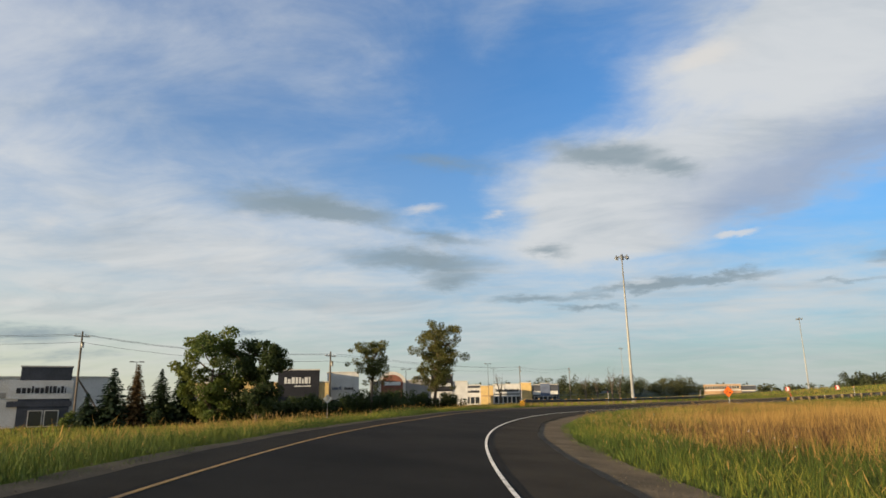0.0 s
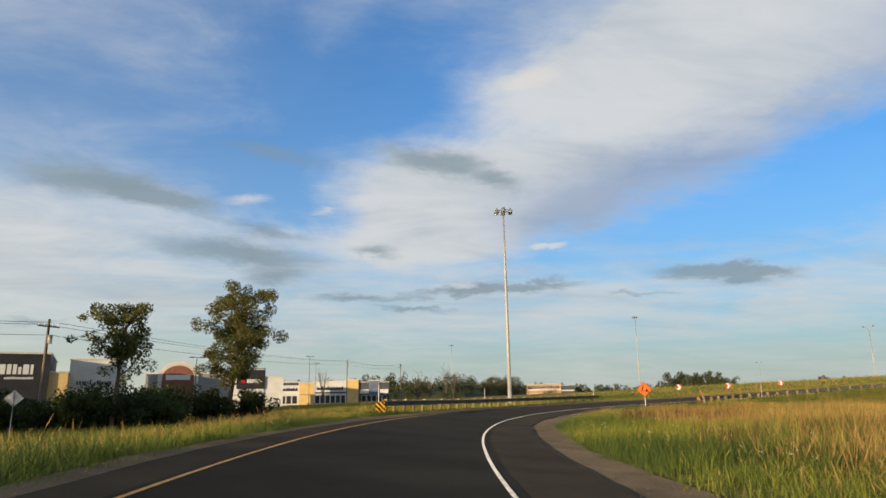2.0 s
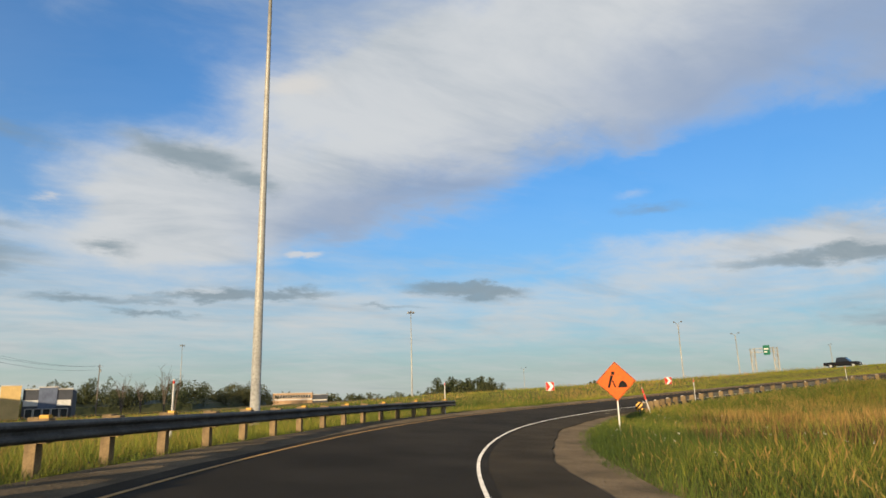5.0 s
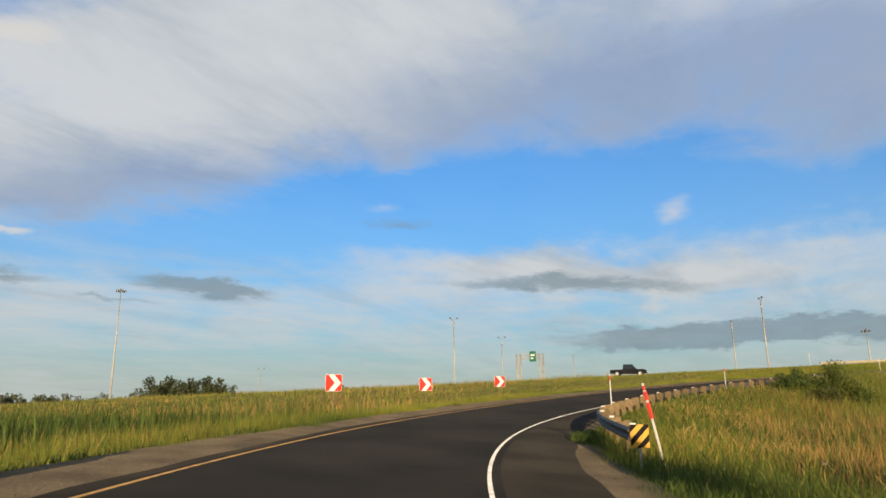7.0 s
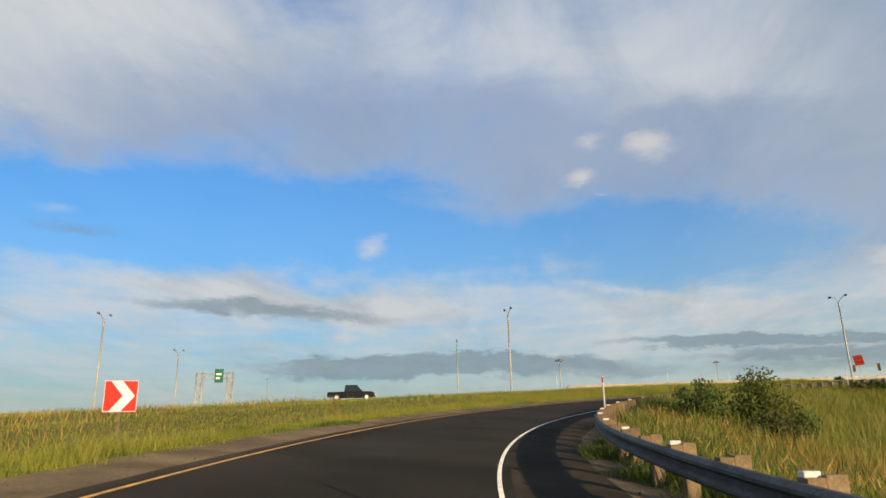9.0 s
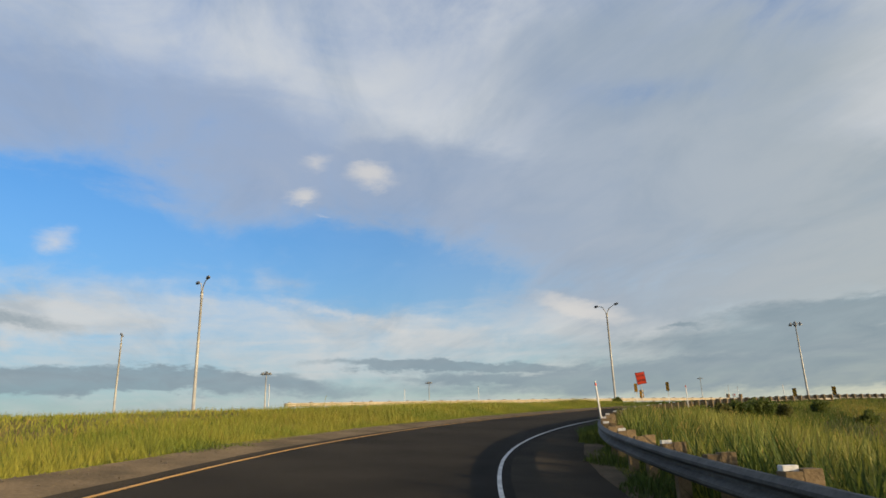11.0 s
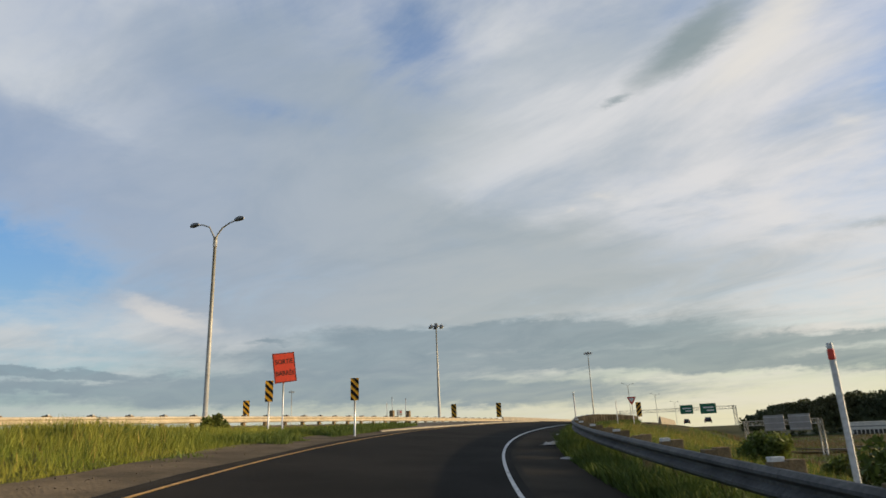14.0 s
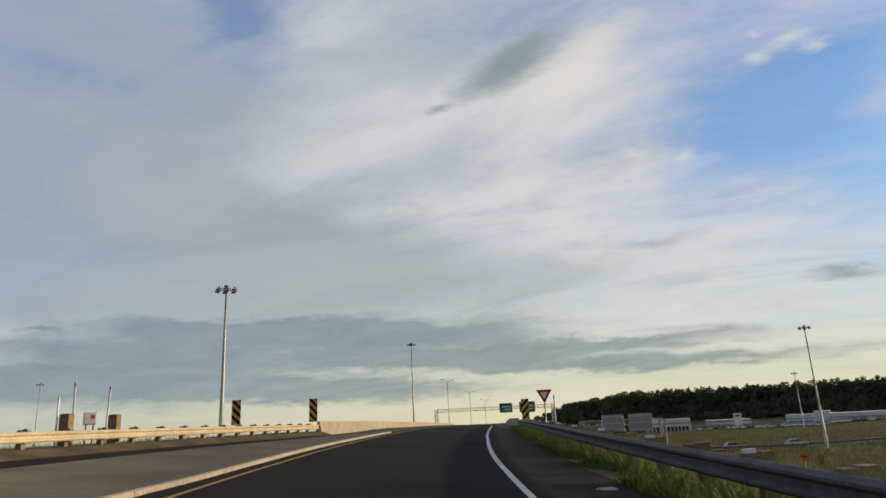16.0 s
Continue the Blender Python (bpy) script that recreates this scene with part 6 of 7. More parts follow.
# ---- the belt of trees before the stores
for x, y, h, w, sd, mt in ((-53.4, 82.2, 8.0, 6.6, 1, needle_green), (-50.9, 83.6, 8.4, 4.6, 2, needle_brown), (-48.2, 84.9, 7.7, 5.6, 3, needle_green), (-45.6, 86.1, 8.6, 5.8, 4, needle_green), (-55.7, 80.5, 4.6, 4.6, 5, needle_green)):
    spruce(x, y, h, w, sd, mt, "dark green spruce by the roadside" if mt is needle_green else "browning spruce by the roadside")
broadleaf(-40.2, 82.8, 12.2, 10.0, "large spreading broad-leaved tree", 11, 0.08, 15000, 0.19, leaf_green, 0.3, 0.125, 14)
broadleaf(-34.0, 83.4, 10.8, 7.5, "dark broad-leaved tree beside a larger one", 12, 0.06, 13000, 0.19, leaf_dark, 0.2, 0.13, 13)
broadleaf(-22.0, 97.6, 12.0, 5.0, "slender tree with a small gappy crown", 13, 0.45, 7200, 0.13, leaf_olive, 0.3, 0.085, 14)
broadleaf(-14.2, 111.1, 15.6, 6.4, "tall open-crowned poplar with pale bark", 14, 0.27, 24000, 0.12, leaf_olive, 1.3, 0.078, 26)
rng = np.random.default_rng(77)
for i in range(30):
    f = 0.74 * i / 29
    x, y = -58 + 54 * f + rng.normal(0, 1.0), 82 + 31 * f + rng.normal(0, 1.6)
    h = float(rng.uniform(2.4, 4.4)) + (1.2 if 0.62 < f < 0.72 or 0.8 < f < 0.9 else 0)
    shrub(x, y, h, h * 1.35, 200 + i, leaf_dark if i % 3 else leaf_green, "dense dark green shrub before the stores", 2200, 0.15)
for x, y, h, w, sd in ((-23.5, 97.0, 4.8, 5.0, 31), (-20.0, 98.4, 4.4, 5.0, 32), (-17.5, 99.5, 3.6, 4.2, 33), (-15.6, 110.6, 4.6, 5.2, 34), (-12.2, 111.8, 4.2, 5.0, 35), (-31.5, 96.0, 4.2, 4.6, 36), (-34.5, 100.0, 4.4, 5.0, 37), (-16.8, 110.0, 5.4, 5.4, 38), (-19.8, 108.4, 4.8, 5.6, 39), (-11.0, 112.6, 4.0, 4.4, 40)):
    shrub(x, y, h, w, sd, leaf_dark, "tall dark shrub at a tree's foot", 2600, 0.15)
for i in range(18):
    f = 0.12 + 0.6 * i / 17
    x, y = -58 + 54 * f + rng.normal(0, 0.8) + 0.9, 82 + 31 * f + rng.normal(0, 0.8) - 2.2
    h = float(rng.uniform(3.2, 4.8))
    shrub(x, y, h, h * 1.3, 260 + i, leaf_dark, "tall dense dark shrub screening the stores", 2600, 0.16)
# bushes inside the loop, behind the guardrail
for x, y, h, w, sd, mt in ((84.4, 114.4, 2.8, 3.2, 41, leaf_green), (85.4, 112.6, 3.8, 4.6, 42, leaf_green), (85.2, 110.6, 2.4, 3.6, 43, leaf_green), (82.6, 112.4, 1.9, 2.6, 45, leaf_olive),
                           (119.5, 92.0, 1.55, 2.1, 46, leaf_green), (118.9, 93.6, 1.2, 1.6, 47, leaf_olive), (122.9, 86.8, 1.7, 2.8, 50, leaf_green), (123.6, 84.4, 1.4, 2.2, 51, leaf_olive), (127.7, 76.8, 1.6, 2.2, 48, leaf_green), (126.2, 73.6, 1.35, 2.0, 49, leaf_green)):
    shrub(x, y, h, w, sd, mt, "leafy green bush in rough grass behind a guardrail", 5200, 0.075)
for x, y, h, w, sd in ((85.6, 135.6, 1.2, 2.6, 61), (88.5, 134.6, 1.0, 2.4, 62), (83.0, 136.4, 0.9, 2.2, 63), (146.8, 83.9, 0.8, 1.3, 64)):
    shrub(x, y, h, w, sd, leaf_green, "low bush on the grassy embankment", 1500, 0.12)


# ---- distant woods
def far_wood(name, line, depth, trees, h, label, seed, leaf=0.8, per=170, rise=0.0):
    """A belt of many trees, too far to count: crowns of leaf clumps over hidden stems."""
    rng = np.random.default_rng(seed)
    line = np.asarray(line, float)
    t = rng.uniform(0, len(line) - 1.001, trees)
    i = t.astype(int)
    p = line[i] + (line[i + 1] - line[i]) * (t - i)[:, None]
    back = rng.uniform(0, 1, trees)
    away = p[:, :2] - np.array([70, 60])
    away /= np.linalg.norm(away, axis=1)[:, None]
    xy = p[:, :2] + away * (back * depth)[:, None]
    z = p[:, 2] + rise * back
    hh = h * rng.uniform(0.65, 1.15, trees)
    cs, rs = [], []
    for k in range(trees):
        for j in range(5):
            o = rng.normal(0, 0.22, 3) * hh[k]
            cs.append((xy[k, 0] + o[0], xy[k, 1] + o[1], z[k] + hh[k] * (0.35 + 0.13 * j)))
            rs.append(hh[k] * (0.30 - 0.035 * j))
    V, F = leaf_quads(cs, rs, trees * per, leaf, rng, 0.9)
    # an uneven thicket inside the belt, under the crowns
    q = np.linspace(0, len(line) - 1.001, 30 * len(line))
    j = q.astype(int)
    c = line[j] + (line[j + 1] - line[j]) * (q - j)[:, None]
    o = c[:, :2] - np.array([70, 60])
    o /= np.linalg.norm(o, axis=1)[:, None]
    m, cols = len(q), 5
    grid = np.zeros((m, cols, 3))
    for i, (deep, tall) in enumerate(((0.10, 0.0), (0.18, 0.26), (0.45, 0.5), (0.85, 0.4), (0.97, 0.0))):
        up = tall * h * np.convolve(rng.uniform(0.5, 1.25, m + 6), np.ones(7) / 7, "valid") - (1.0 if tall == 0 else 0.0)
        grid[:, i] = np.column_stack([c[:, :2] + o * deep * depth, c[:, 2] + rise * deep + up])
    a, b = np.meshgrid(np.arange(m - 1), np.arange(cols - 1), indexing="ij")
    a = (a * cols + b).ravel()
    core = np.stack([a, a + cols, a + cols + 1, a + 1], 1)
    F = np.concatenate([F, core + len(V)])
    V = np.concatenate([V, grid.reshape(-1, 3)])
    return tagged(new(name, mesh_from(name, V, F, wood_far)), label, "wood", kind="stuff")


def low_line(pts):
    return [(x, y, on_ground(x, y) - 0.5) for x, y in pts]


far_wood("far_wood", low_line([(10, 330), (60, 345), (115, 440)]), 40, 90, 12.0, "mixed dark trees beyond the stores", 1, 0.34, 420)
far_wood("far_wood", low_line([(60, 520), (130, 620), (250, 640), (330, 600)]), 70, 150, 13.5, "dark distant line of woods", 2, 0.8, 150)
far_wood("far_wood", low_line([(-60, 400), (0, 420), (60, 470)]), 40, 60, 12, "dark distant line of woods", 3, 0.7, 150)
far_wood("far_wood", low_line([(136, 296), (146, 288), (153, 281)]), 14, 16, 8.0, "clump of distant green trees on the rise", 4, 0.36, 520)
far_wood("far_wood", low_line([(160, 332), (172, 323), (182, 316)]), 14, 16, 8.0, "clump of distant green trees on the rise", 5, 0.36, 420)
far_wood("far_wood", low_line([(179, 258), (186, 254)]), 5, 5, 4.4, "small clump of bushes on the rise", 6, 0.26, 500)
far_wood("far_wood", low_line([(262, 245), (300, 190), (330, 120)]), 20, 40, 5.5, "low far bushes on the skyline", 7, 0.4, 150)
hill = [(282, -565, -5), (262, -566, 4), (245, -568, 9), (200, -572, 15), (112, -574, 14), (40, -566, 14), (-40, -550, 15), (-140, -515, 16), (-240, -450, 16)]
far_wood("far_wood", hill, 60, 520, 13, "dark wooded hill on the far side of the fields", 8, 0.95, 260, 2.0)
far_wood("far_wood", [(x, y + 14, -6) for x, y, z in hill], 30, 460, 15, "dark wooded hill on the far side of the fields", 9, 1.1, 70, 3.0)
far_wood("far_wood", [(x, y + 8, z * 0.45 - 4) for x, y, z in hill], 30, 460, 15, "dark wooded hill on the far side of the fields", 10, 1.1, 70, 3.0)
far_wood("far_wood", [(x, y + 4, z * 0.75 - 2) for x, y, z in hill], 30, 420, 15, "dark wooded hill on the far side of the fields", 12, 1.1, 70, 3.0)
far_wood("far_wood", low_line([(205, -250), (180, -262), (150, -268)]), 12, 22, 5.0, "dark trees beside a low building", 11, 0.4, 200)


def bare_tree(x, y, h, seed):
    rng = np.random.default_rng(seed)
    root = thing("bare_tree", pose(x, y, on_ground(x, y) - 0.1), "leafless grey tree in distant scrub", "tree", "bare trees")
    bm = bmesh.new()
    for i in range(9):
        a = rng.uniform(0, 6.28)
        tip = Vector((math.cos(a) * h * 0.22 * rng.uniform(0.3, 1), math.sin(a) * h * 0.22, h * rng.uniform(0.7, 1.0)))
        tube(bm, [(0, 0, 0), (tip.x * 0.3, tip.y * 0.3, h * 0.4), tip], [0.12, 0.08, 0.02], 5)
        for k in range(5):
            q = Vector((tip.x * 0.3, tip.y * 0.3, h * 0.4)).lerp(tip, rng.uniform(0.1, 1))
            tube(bm, [q, q + Vector((rng.normal() * 0.08 * h, rng.normal() * 0.08 * h, 0.12 * h))], [0.035, 0.012], 4)
    part("crown", bm, bark, root)


for x, y, h, sd in ((29, 289, 11.5, 1), (34, 289, 9.5, 2), (40, 287.5, 13.5, 3), (43, 288, 11, 4), (-6, 236, 11, 5)):
    bare_tree(x, y, h, sd)


# ---- grass
def soft_noise(x, y, s):
    return 0.5 + 0.25 * (np.sin(x / s + 1.7 * np.sin(y / s * 0.7 + 1)) + np.sin(y / s * 1.1 + 1.9 * np.sin(x / s * 0.6)))


def seed_heads(name, xy, z, h, wid, lean, mat, label, rng):
    """Seeding grass: a thin leaning stem with a loose head at its top, one object of stuff."""
    n = len(xy)
    a, b = rng.uniform(0, 2 * np.pi, n), rng.uniform(0, 2 * np.pi, n)
    side = np.stack([np.cos(a), np.sin(a), np.zeros(n)], 1) * (wid / 2)[:, None]
    bend = np.stack([np.cos(b), np.sin(b), np.zeros(n)], 1) * (h * lean * rng.uniform(0.1, 1.0, n))[:, None]
    base = np.column_stack([xy, z - 0.03])
    up = np.array([0, 0, 1.0]) * h[:, None]
    neck, full, tip = base + bend * 0.5 + up * 0.68, base + bend * 0.8 + up * 0.84, base + bend * 1.15 + up * rng.uniform(0.96, 1.06, n)[:, None]
    V = np.stack([base - side * 0.3, base + side * 0.3, neck, full - side, full + side, tip], 1).reshape(-1, 3)
    o = (np.arange(n) * 6)[:, None]
    F = np.concatenate([o + [0, 1, 2], o + [2, 4, 3], o + [3, 4, 5]], 1).reshape(-1, 3)
    return tagged(new(name, mesh_from(name, V, F, mat)), label, "grass", kind="stuff")


def blades(name, xy, z, h, wid, lean, mat, label, rng, segments=2, category="grass"):
    """Grass blades: tapering, leaning strips of triangles, one object of stuff."""
    n = len(xy)
    a = rng.uniform(0, 2 * np.pi, n)
    side = np.stack([np.cos(a), np.sin(a), np.zeros(n)], 1) * (wid / 2)[:, None]
    b = rng.uniform(0, 2 * np.pi, n)
    bend = np.stack([np.cos(b), np.sin(b), np.zeros(n)], 1) * (h * lean * rng.uniform(0.2, 1.0, n))[:, None]
    base = np.column_stack([xy, z - 0.03])
    tip = base + bend + np.array([0, 0, 1.0]) * h[:, None]
    if segments == 1:
        V = np.stack([base - side, base + side, tip], 1).reshape(-1, 3)
        F = np.arange(n * 3).reshape(-1, 3)
    else:
        mid = base + bend * 0.3 + np.array([0, 0, 0.55]) * h[:, None]
        V = np.stack([base - side, base + side, mid - side * 0.8, mid + side * 0.8, tip], 1).reshape(-1, 3)
        o = (np.arange(n) * 5)[:, None]
        F = np.concatenate([o + [0, 1, 3], o + [0, 3, 2], o + [2, 3, 4]], 1).reshape(-1, 3)
    return tagged(new(name, mesh_from(name, V, F, mat)), label, category, kind="stuff")


def grass_field(seed, n, t0, t1, d0, d1, side, dense_near=1.0):
    """Random places beside the ramp: out d0 to d1 metres from its edge; returns places, heights of land, distance out, ramp station."""
    rng = np.random.default_rng(seed)
    s = rng.uniform(ramp_s(t0), ramp_s(t1), n)
    d = d0 + (d1 - d0) * rng.uniform(0, 1, n)**dense_near
    w, yl = np.interp(s, ramp.s, WHITE), np.interp(s, ramp.s, YELLOW)
    u = w + np.interp(s, ramp.s, INNER) - 0.25 + d if side > 0 else yl - np.interp(s, ramp.s, VERGE) + 0.1 - d
    x, y = (np.interp(s, ramp.s, ramp.p[:, i]) + u * np.interp(s, ramp.s, ramp.r[:, i]) for i in (0, 1))
    xy = np.stack([x, y], 1)
    k, uu = ramp.near(xy)
    off = np.linalg.norm(xy - ramp.p[k, :2], axis=1)
    kc, uc = coll.near(xy)
    out = np.where(uu > 0, off - (WHITE[k] + INNER[k] - 0.3), off - (-YELLOW[k] + VERGE[k] - 0.1))
    keep = (out > 0) & ~((uc > 0.2) & (uc < 4.8)) & ~((y < -3) & (x > 120))
    gore_zone = (ramp.t[k] > 16.5) & (uu < 0) & (uc > 0)
    keep &= ~gore_zone
    keep &= (side > 0) == (uu > 0)
    xy, out, t = xy[keep], out[keep], ramp.t[k][keep]
    return xy, ground_z(xy), out, t, rng


def sow(seed, n, t0, t1, d0, d1, side, hmin, hmax, wid, label, dry=0.0, dense=1.0, segments=2, deep=0.3, edge=True, feather=0.0, rim=0.0):
    xy, z, out, t, rng = grass_field(seed, n, t0, t1, d0, d1, side, dense)
    m = len(xy)
    patch = soft_noise(xy[:, 0], xy[:, 1], 3.1)
    patch2 = soft_noise(xy[:, 0] + 40, xy[:, 1] - 20, 7.5)
    if feather:
        ok = out > d0 + feather * soft_noise(xy[:, 0] - 9, xy[:, 1] + 4, 2.4) * rng.uniform(0.4, 1.3, m)
        xy, z, out, t, patch, patch2 = (q[ok] for q in (xy, z, out, t, patch, patch2))
        m = len(xy)
    tuft = soft_noise(xy[:, 0] * 1.3 + 5, xy[:, 1] * 1.3, 0.55)
    h = (hmin + (hmax - hmin) * rng.uniform(0, 1, m)**1.3) * (0.5 + 0.5 * patch + 0.45 * tuft)
    if edge:
        h *= 0.3 + 0.7 * smooth(out / 1.6)
    w = wid * rng.uniform(0.7, 1.4, m)
    drymap = rng.uniform(0, 1, m) < np.clip(dry * (0.4 + 1.6 * smooth((patch2 - 0.3) / 0.4)) * smooth((out - 0.3) / 1.6), 0, 1)
    # deep green grass; rim adds more at the roadside edge to stand for shade
    deepmap = ~drymap & (rng.uniform(0, 1, m) < np.clip(deep * (0.3 + 1.4 * patch) + rim * (1 - smooth((out - 0.2) / 1.8)), 0, 1))
    plain = ~drymap & ~deepmap
    for sel, mat, nm, grow in ((plain, grass_green, "meadow_grass", 1.0), (deepmap, grass_deep, "deep_grass", 0.95), (drymap, grass_dry, "dry_grass", 1.18)):
        if sel.sum() > 50:
            if mat is grass_dry and segments == 2:
                seed_heads(nm, xy[sel], z[sel], h[sel] * grow, w[sel] * 1.25, 0.6, mat, label, rng)
            else:
                blades(nm, xy[sel], z[sel], h[sel] * grow, w[sel], 0.75, mat, label, rng, segments)


# outer verge and embankment
sow(1, 100000, -1.0, 4.6, 0.0, 8.0, -1, 0.34, 0.66, 0.012, "tall rough grass on the outer verge of the ramp", 0.11, 1.4, deep=0.72, rim=0.6)
sow(2, 90000, 4.6, 9.0, 0.0, 8.0, -1, 0.25, 0.60, 0.013, "rough green grass on the outer verge of the ramp", 0.05, 1.4, 1, rim=0.3)
sow(3, 170000, 9.0, 15.75, 0.0, 9.0, -1, 0.28, 0.58, 0.019, "sunlit tall grass on the outer verge of the ramp", 0.012, 1.5, 1, deep=0.12)
sow(4, 80000, -1.0, 9.0, 6.0, 40.0, -1, 0.35, 0.7, 0.035, "tall grass on open land beside the ramp", 0.2, 1.3, 1)
sow(5, 90000, 6.5, 15.6, 7.0, 34.0, -1, 0.18, 0.38, 0.04, "grass on the sunlit embankment", 0.02, 1.2, 1, 0.12)
sow(6, 90000, 2.0, 13.0, 30.0, 110.0, -1, 0.4, 0.8, 0.075, "grass on distant open land", 0.15, 1.0, 1)
# inner side of the loop
sow(11, 150000, -1.0, 8.0, 0.0, 8.0, 1, 0.30, 0.66, 0.011, "tall green grass inside the loop", 0.05, 1.3, deep=0.66, rim=0.25)
sow(12, 90000, 8.0, 14.3, 0.0, 7.0, 1, 0.40, 0.85, 0.014, "rough grass behind the guardrail", 0.08, 1.2, deep=0.4)
sow(16, 45000, 14.3, 17.5, 0.0, 7.0, 1, 0.22, 0.5, 0.014, "low rough grass behind the guardrail", 0.05, 1.2, 1, deep=0.6)
sow(13, 115000, -2.0, 5.0, 3.5, 40.0, 1, 0.5, 0.95, 0.022, "tall seeding grass inside the loop", 0.65, 1.1, 1, 0.5, feather=6.0)
sow(15, 60000, 5.0, 12.0, 4.0, 40.0, 1, 0.6, 1.05, 0.032, "green and gold grass inside the loop", 0.42, 1.1, 1, 0.5, feather=4.0)
sow(14, 60000, 11.0, 14.5, 6.0, 60.0, 1, 0.5, 0.9, 0.04, "rough grass on the falling slope", 0.16, 1.2, 1)
sow(17, 40000, 14.5, 19.0, 6.0, 60.0, 1, 0.25, 0.55, 0.04, "low grass on the falling slope", 0.03, 1.2, 1, 0.6)
# reeds in the ditch beyond the outer verge
def reeds(seed, n, cx, cy, rx, ry, h, label, mat=None):
    mat = mat or grass_deep
    rng = np.random.default_rng(seed)
    xy = np.stack([cx + rng.normal(0, rx, n), cy + rng.normal(0, ry, n)], 1)
    k, u = ramp.near(xy)
    off = np.linalg.norm(xy - ramp.p[k, :2], axis=1)
    xy = xy[((u < 0) & (off > 7.5)) | ((u > 0) & (off > 6))]
    blades("reeds", xy, ground_z(xy), rng.uniform(0.45, 1.0, len(xy)) * h, rng.uniform(0.025, 0.05, len(xy)), 0.4, mat, label, rng, 2, "reeds")


reeds(21, 9000, 38, 133, 7, 4, 1.5, "dark green reeds in a roadside ditch")
reeds(22, 5000, 26, 126, 4, 4, 1.4, "dark green reeds in a roadside ditch")
reed_bright = leafy("sunlit_reeds", (0.16, 0.19, 0.03), (0.25, 0.23, 0.05), 0.5, 0.4, 0.6, 0.35)
reeds(23, 12000, 96, 110, 6, 3, 1.5, "tall sunlit reeds behind the guardrail inside the loop", reed_bright)
reeds(24, 9000, 106, 103, 4, 3, 1.35, "tall sunlit reeds behind the guardrail inside the loop", reed_bright)
reeds(26, 9000, 90, 112, 5, 2.5, 1.4, "tall sunlit reeds behind the guardrail inside the loop", reed_bright)


def rail_reeds(seed, n, t0, t1, d0, d1, h, label):
    """Reeds close along the back of the inner guardrail."""
    rng = np.random.default_rng(seed)
    s = rng.uniform(ramp_s(t0), ramp_s(t1), n)
    u = np.interp(s, ramp.s, WHITE) + d0 + (d1 - d0) * rng.uniform(0, 1, n)**1.2
    x, y = (np.interp(s, ramp.s, ramp.p[:, i]) + u * np.interp(s, ramp.s, ramp.r[:, i]) for i in (0, 1))
    xy = np.stack([x, y], 1)
    tall = h * rng.uniform(0.5, 1.0, n) * (0.55 + 0.6 * soft_noise(x, y, 1.7))
    bright = rng.uniform(0, 1, n) < 0.5
    for pick, mat in ((bright, reed_bright), (~bright, grass_deep)):
        blades("reeds", xy[pick], ground_z(xy[pick]), tall[pick], rng.uniform(0.022, 0.045, pick.sum()), 0.45, mat, label, rng, 2, "reeds")


rail_reeds(27, 17000, 11.2, 13.4, 2.95, 7.5, 1.3, "dense tall reeds close behind the guardrail")
rail_reeds(28, 7000, 9.6, 11.2, 3.0, 6.5, 0.95, "reeds and rough grass behind the guardrail")
reeds(25, 5000, 65, 110, 7, 3, 1.1, "tall reeds behind the guardrail inside the loop")


# coarse grass over the low fields beyond the ramp
field_brown = leafy("brown_field_grass", (0.13, 0.085, 0.04), (0.09, 0.068, 0.03), 0.05, 0.3, 0.8, 0.3)


def low_field(seed, n, x0, x1, y0, y1, label):
    rng = np.random.default_rng(seed)
    xy = np.stack([rng.uniform(x0, x1, n), rng.uniform(y0, y1, n)], 1)
    k, u = ramp.near(xy)
    off = np.linalg.norm(xy - ramp.p[k, :2], axis=1)
    kl, ul = low_way.near(xy)
    xy = xy[(off > 14) & (np.abs(ul) > 5.6)]
    patch = soft_noise(xy[:, 0], xy[:, 1], 11.0)
    h = rng.uniform(0.35, 0.8, len(xy))
    w = np.full(len(xy), 0.13)
    brown = rng.uniform(0, 1, len(xy)) < 0.88 * smooth((patch - 0.22) / 0.4)
    for sel, mat, nm in ((brown, field_brown, "dry_grass"), (~brown, grass_deep, "deep_grass")):
        blades(nm, xy[sel], ground_z(xy[sel]), h[sel], w[sel], 0.5, mat, label, rng, 1)


def gold_patch(seed, n, cx, cy, rx, ry, label):
    rng = np.random.default_rng(seed)
    xy = np.stack([cx + rng.normal(0, rx, n), cy + rng.normal(0, ry, n)], 1)
    k, u = ramp.near(xy)
    kc, uc = coll.near(xy)
    xy = xy[(u < 0) & (np.linalg.norm(xy - ramp.p[k, :2], axis=1) > 13) & (uc > 7)]
    blades("dry_grass", xy, ground_z(xy), rng.uniform(0.5, 1.0, len(xy)), np.full(len(xy), 0.055), 0.5, grass_dry, label, rng, 1)


gold_patch(33, 14000, 64, 158, 9, 9, "patch of golden seeding grass on open land")
gold_patch(34, 9000, 40, 140, 7, 6, "patch of golden seeding grass on open land")
low_field(31, 45000, 40, 185, -150, 45, "rough grass over low fields")
low_field(32, 25000, 20, 215, -330, -150, "rough grass over low fields far off")


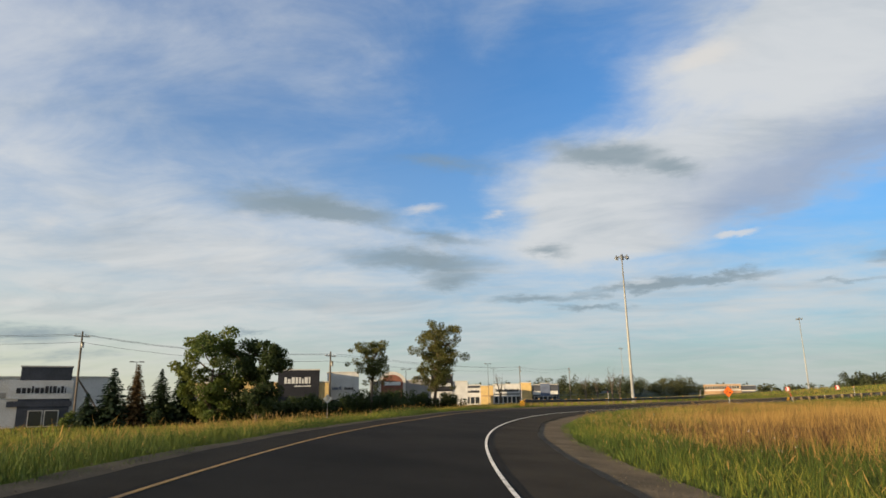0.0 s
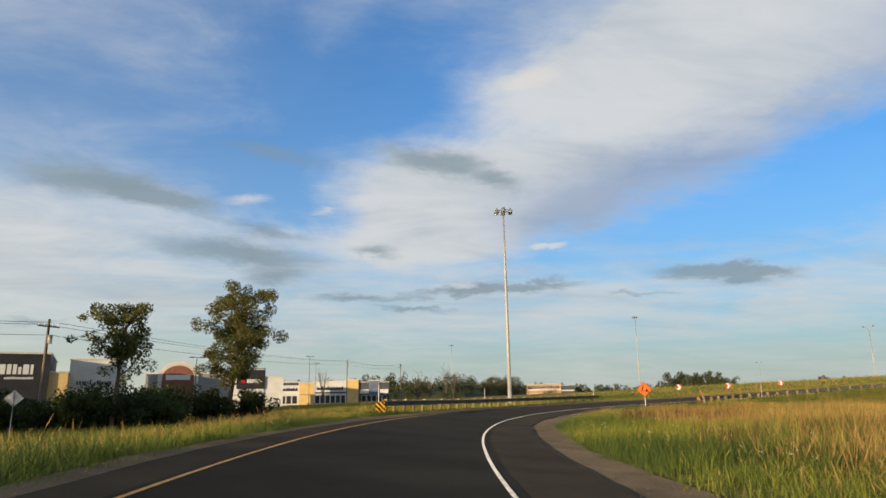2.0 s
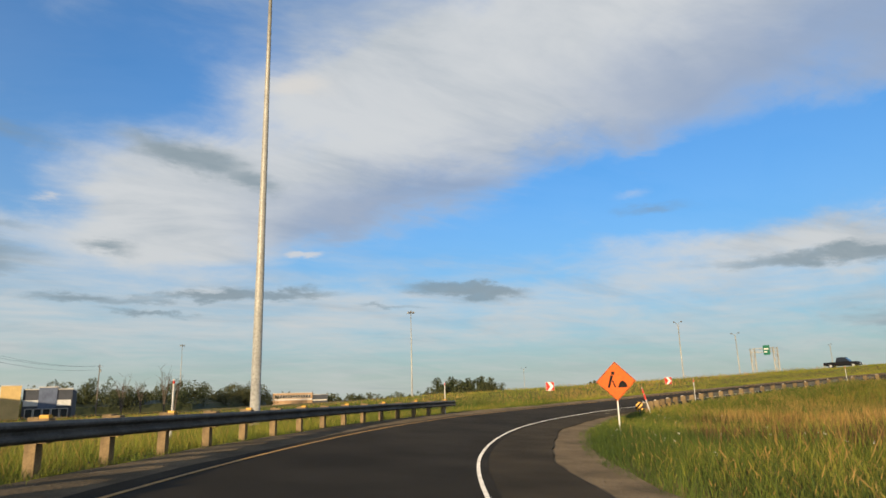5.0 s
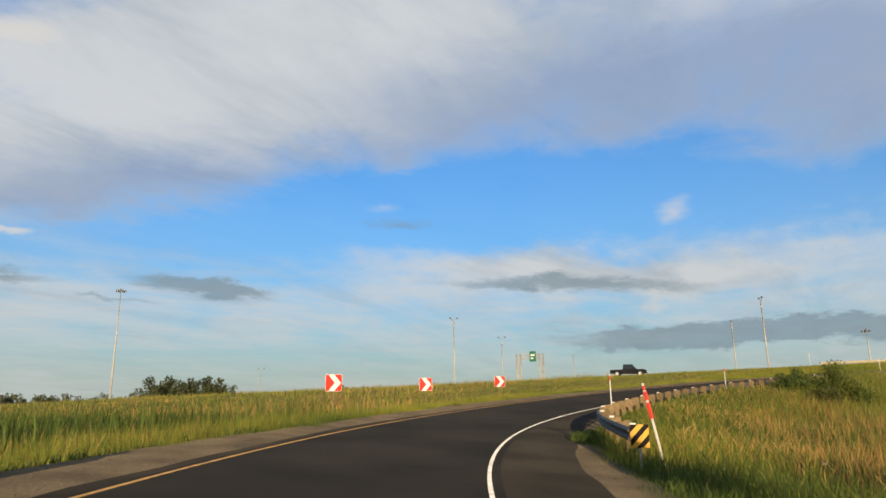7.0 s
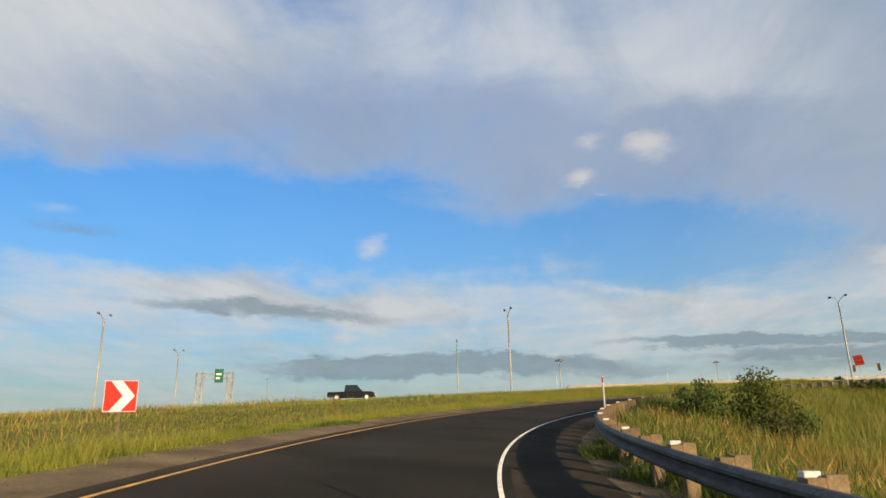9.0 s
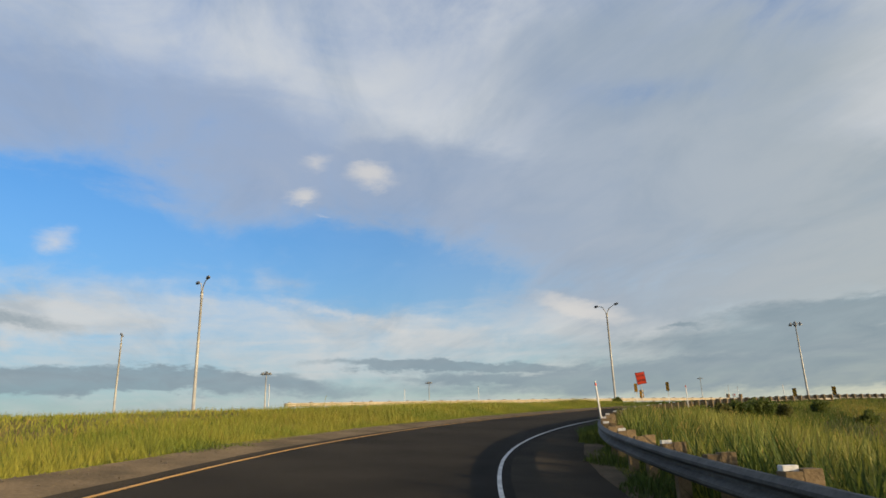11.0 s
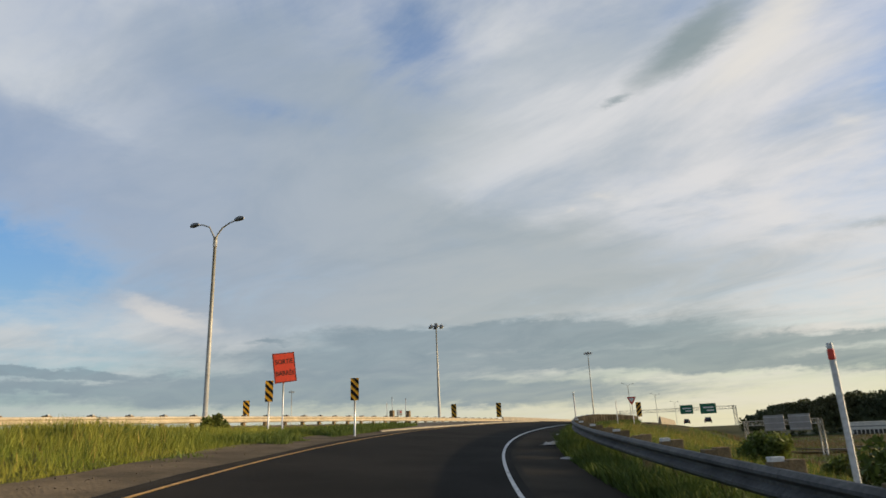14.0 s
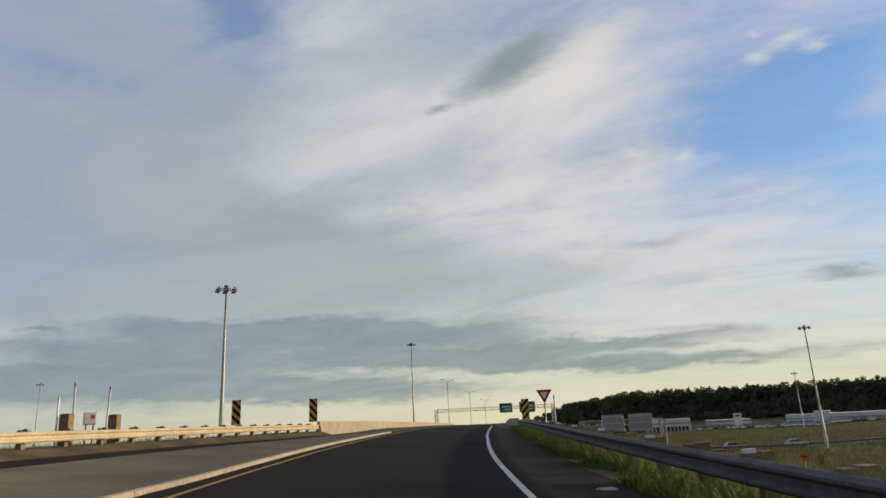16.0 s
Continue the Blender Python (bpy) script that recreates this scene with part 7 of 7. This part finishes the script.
# grass strip beyond the collector road's guardrail
def rail_strip(seed, n, label):
    rng = np.random.default_rng(seed)
    s = rng.uniform(coll_start - 60, coll_end + 2, n)
    u = -0.5 - 22 * rng.uniform(0, 1, n)**2
    x, y = (np.interp(s, coll.s, coll.p[:, i]) + u * np.interp(s, coll.s, coll.r[:, i]) for i in (0, 1))
    xy = np.stack([x, y], 1)
    blades("meadow_grass", xy, ground_z(xy), rng.uniform(0.35, 0.75, n), np.full(n, 0.035), 0.4, grass_green, label, rng, 1)


rail_strip(41, 40000, "grass strip behind the collector guardrail")


# tall grass along the near side of the collector lane
def lane_strip(seed, n, label):
    rng = np.random.default_rng(seed)
    s = rng.uniform(float(coll.s[np.abs(coll.p[:, 1] - 94).argmin()]), float(coll.s[np.abs(coll.p[:, 1] - 58).argmin()]), n)
    u = 4.9 + 4.5 * rng.uniform(0, 1, n)**1.2
    x, y = (np.interp(s, coll.s, coll.p[:, i]) + u * np.interp(s, coll.s, coll.r[:, i]) for i in (0, 1))
    xy = np.stack([x, y], 1)
    k, uu = ramp.near(xy)
    off = np.linalg.norm(xy - ramp.p[k, :2], axis=1) + YELLOW[k]
    ok = (off > 1.3) & (ramp.t[k] < 16.48)
    xy, off, t = xy[ok], off[ok], ramp.t[k][ok]
    h = rng.uniform(0.5, 0.95, len(xy)) * (1 - 0.62 * smooth((t - 14.8) / 0.8)) * (0.35 + 0.65 * smooth((off - 2.1) / 1.5))
    deep = rng.uniform(0, 1, len(xy)) < 0.3
    for sel, mat, nm in ((~deep, grass_green, "meadow_grass"), (deep, grass_deep, "deep_grass")):
        blades(nm, xy[sel], ground_z(xy[sel]), h[sel], np.full(sel.sum(), 0.018), 0.4, mat, label, rng, 2)


lane_strip(51, 45000, "tall sunlit grass between the ramp and the collector lane")


# weeds at the foot of the guardrail and along the gravel edges
def weeds(seed, n, t0, t1, lo, hi, side, label, cut=0.55, tall=0.38):
    rng = np.random.default_rng(seed)
    s = rng.uniform(ramp_s(t0), ramp_s(t1), n)
    d = rng.uniform(lo, hi, n)
    u = np.interp(s, ramp.s, WHITE) + d if side > 0 else np.interp(s, ramp.s, YELLOW) - d
    x, y = (np.interp(s, ramp.s, ramp.p[:, i]) + u * np.interp(s, ramp.s, ramp.r[:, i]) for i in (0, 1))
    clump = soft_noise(x * 1.0 + 9, y, 0.62) * 0.6 + soft_noise(x, y + 5, 2.3) * 0.4 + 0.28 * (d - lo) / (hi - lo)
    ok = clump > cut
    xy = np.stack([x, y], 1)[ok]
    k, uu = ramp.near(xy)
    h = rng.uniform(0.3, 1.0, len(xy)) * tall * np.clip((clump[ok] - cut) / 0.2, 0.3, 1)
    blades("weeds", xy, ramp_z(k, uu) - 0.03, h, np.full(len(xy), 0.022), 0.9, grass_deep, label, rng, 2, "weeds")


weeds(54, 40000, 14.8, 19.6, 1.75, 2.9, 1, "dark green grass under the guardrail", 0.42, 0.5)
weeds(52, 22000, 8.2, 12.4, 1.75, 2.75, 1, "low leafy weeds at the foot of the guardrail", 0.7)
weeds(55, 36000, 12.4, 15.5, 1.6, 2.75, 1, "dark leafy weeds under the guardrail", 0.42, 0.58)
weeds(56, 16000, 15.3, 16.55, 1.35, 3.6, -1, "dark leafy weeds on the tip between two lanes", 0.36, 0.34)
weeds(53, 30000, 2.0, 15.7, 1.1, 2.1, -1, "sparse weeds along the gravel edge", 0.78, 0.22)


dock_brown = leafy("brown_dock", (0.10, 0.055, 0.025), (0.15, 0.085, 0.035), 0.5, 0.3, 0.8, 0.4)


def dock(seed, n, t0, t1, d0, d1, label):
    """Patches of rusty seeding weeds inside the loop."""
    xy, z, out, t, rng = grass_field(seed, n, t0, t1, d0, d1, 1, 1.0)
    ok = soft_noise(xy[:, 0] + 3, xy[:, 1] - 8, 3.6) * 0.7 + soft_noise(xy[:, 0], xy[:, 1], 1.1) * 0.3 > 0.60
    xy, z = xy[ok], z[ok]
    blades("dock_weeds", xy, z, rng.uniform(0.5, 1.0, len(xy)), np.full(len(xy), 0.03), 0.25, dock_brown, label, rng, 2, "weeds")


dock(71, 22000, 0.5, 8.5, 4.0, 16.0, "rusty brown seeding weeds among tall grass")


# small white flowers in the grass inside the loop
def flowers(seed, n, t0, t1, d0, d1, side, label):
    xy, z, out, t, rng = grass_field(seed, n, t0, t1, d0, d1, side, 1.4)
    m = len(xy)
    c = np.column_stack([xy, z + rng.uniform(0.45, 0.85, m)])
    V, F = leaf_quads(c, np.full(m, 0.05), m * 5, 0.013, rng)
    tagged(new("wild_flowers", mesh_from("wild_flowers", V, F, petal)), label, "flowers", kind="stuff")


petal = leafy("white_petals", (0.62, 0.60, 0.52), (0.70, 0.66, 0.50), 1.0, 0.3, 0.7, 0.15)
flowers(72, 170, 0.5, 8.0, 0.8, 7.0, 1, "scattered small white wild flowers in grass")


# loose stones on the gravel verges
def stones(seed, n, t0, t1, lo, hi, side, label):
    rng = np.random.default_rng(seed)
    s = rng.uniform(ramp_s(t0), ramp_s(t1), n)
    d = rng.uniform(lo, hi, n)
    u = np.interp(s, ramp.s, WHITE) + d if side > 0 else np.interp(s, ramp.s, YELLOW) - d
    x, y = (np.interp(s, ramp.s, ramp.p[:, i]) + u * np.interp(s, ramp.s, ramp.r[:, i]) for i in (0, 1))
    k, uu = ramp.near(np.stack([x, y], 1))
    c = np.column_stack([x, y, ramp_z(k, uu) - 0.02])
    r = 0.008 + 0.02 * rng.uniform(0, 1, n)**3
    octa = np.array([(1, 0, 0), (0, 1, 0), (-1, 0, 0), (0, -1, 0), (0, 0, 0.75), (0, 0, -0.6)])
    V = (c[:, None] + octa[None] * r[:, None, None] * rng.uniform(0.6, 1.3, (n, 6, 1))).reshape(-1, 3)
    tri = np.array([(0, 1, 4), (1, 2, 4), (2, 3, 4), (3, 0, 4), (1, 0, 5), (2, 1, 5), (3, 2, 5), (0, 3, 5)])
    F = ((np.arange(n) * 6)[:, None, None] + tri[None]).reshape(-1, 3)
    tagged(new("gravel_stones", mesh_from("gravel_stones", V, F, stone_grey)), label, "gravel", kind="stuff")


stone_grey = mottled("gravel_stone", (0.13, 0.105, 0.075), (0.07, 0.056, 0.04), 6.0, 0.9, fine=30, bump=0.2)
stones(81, 6000, -0.5, 16.2, 0.5, 2.2, -1, "loose grey-brown stones on the outer verge")
stones(82, 5000, -0.5, 16.5, 1.4, 2.7, 1, "loose grey-brown stones on the inner verge")
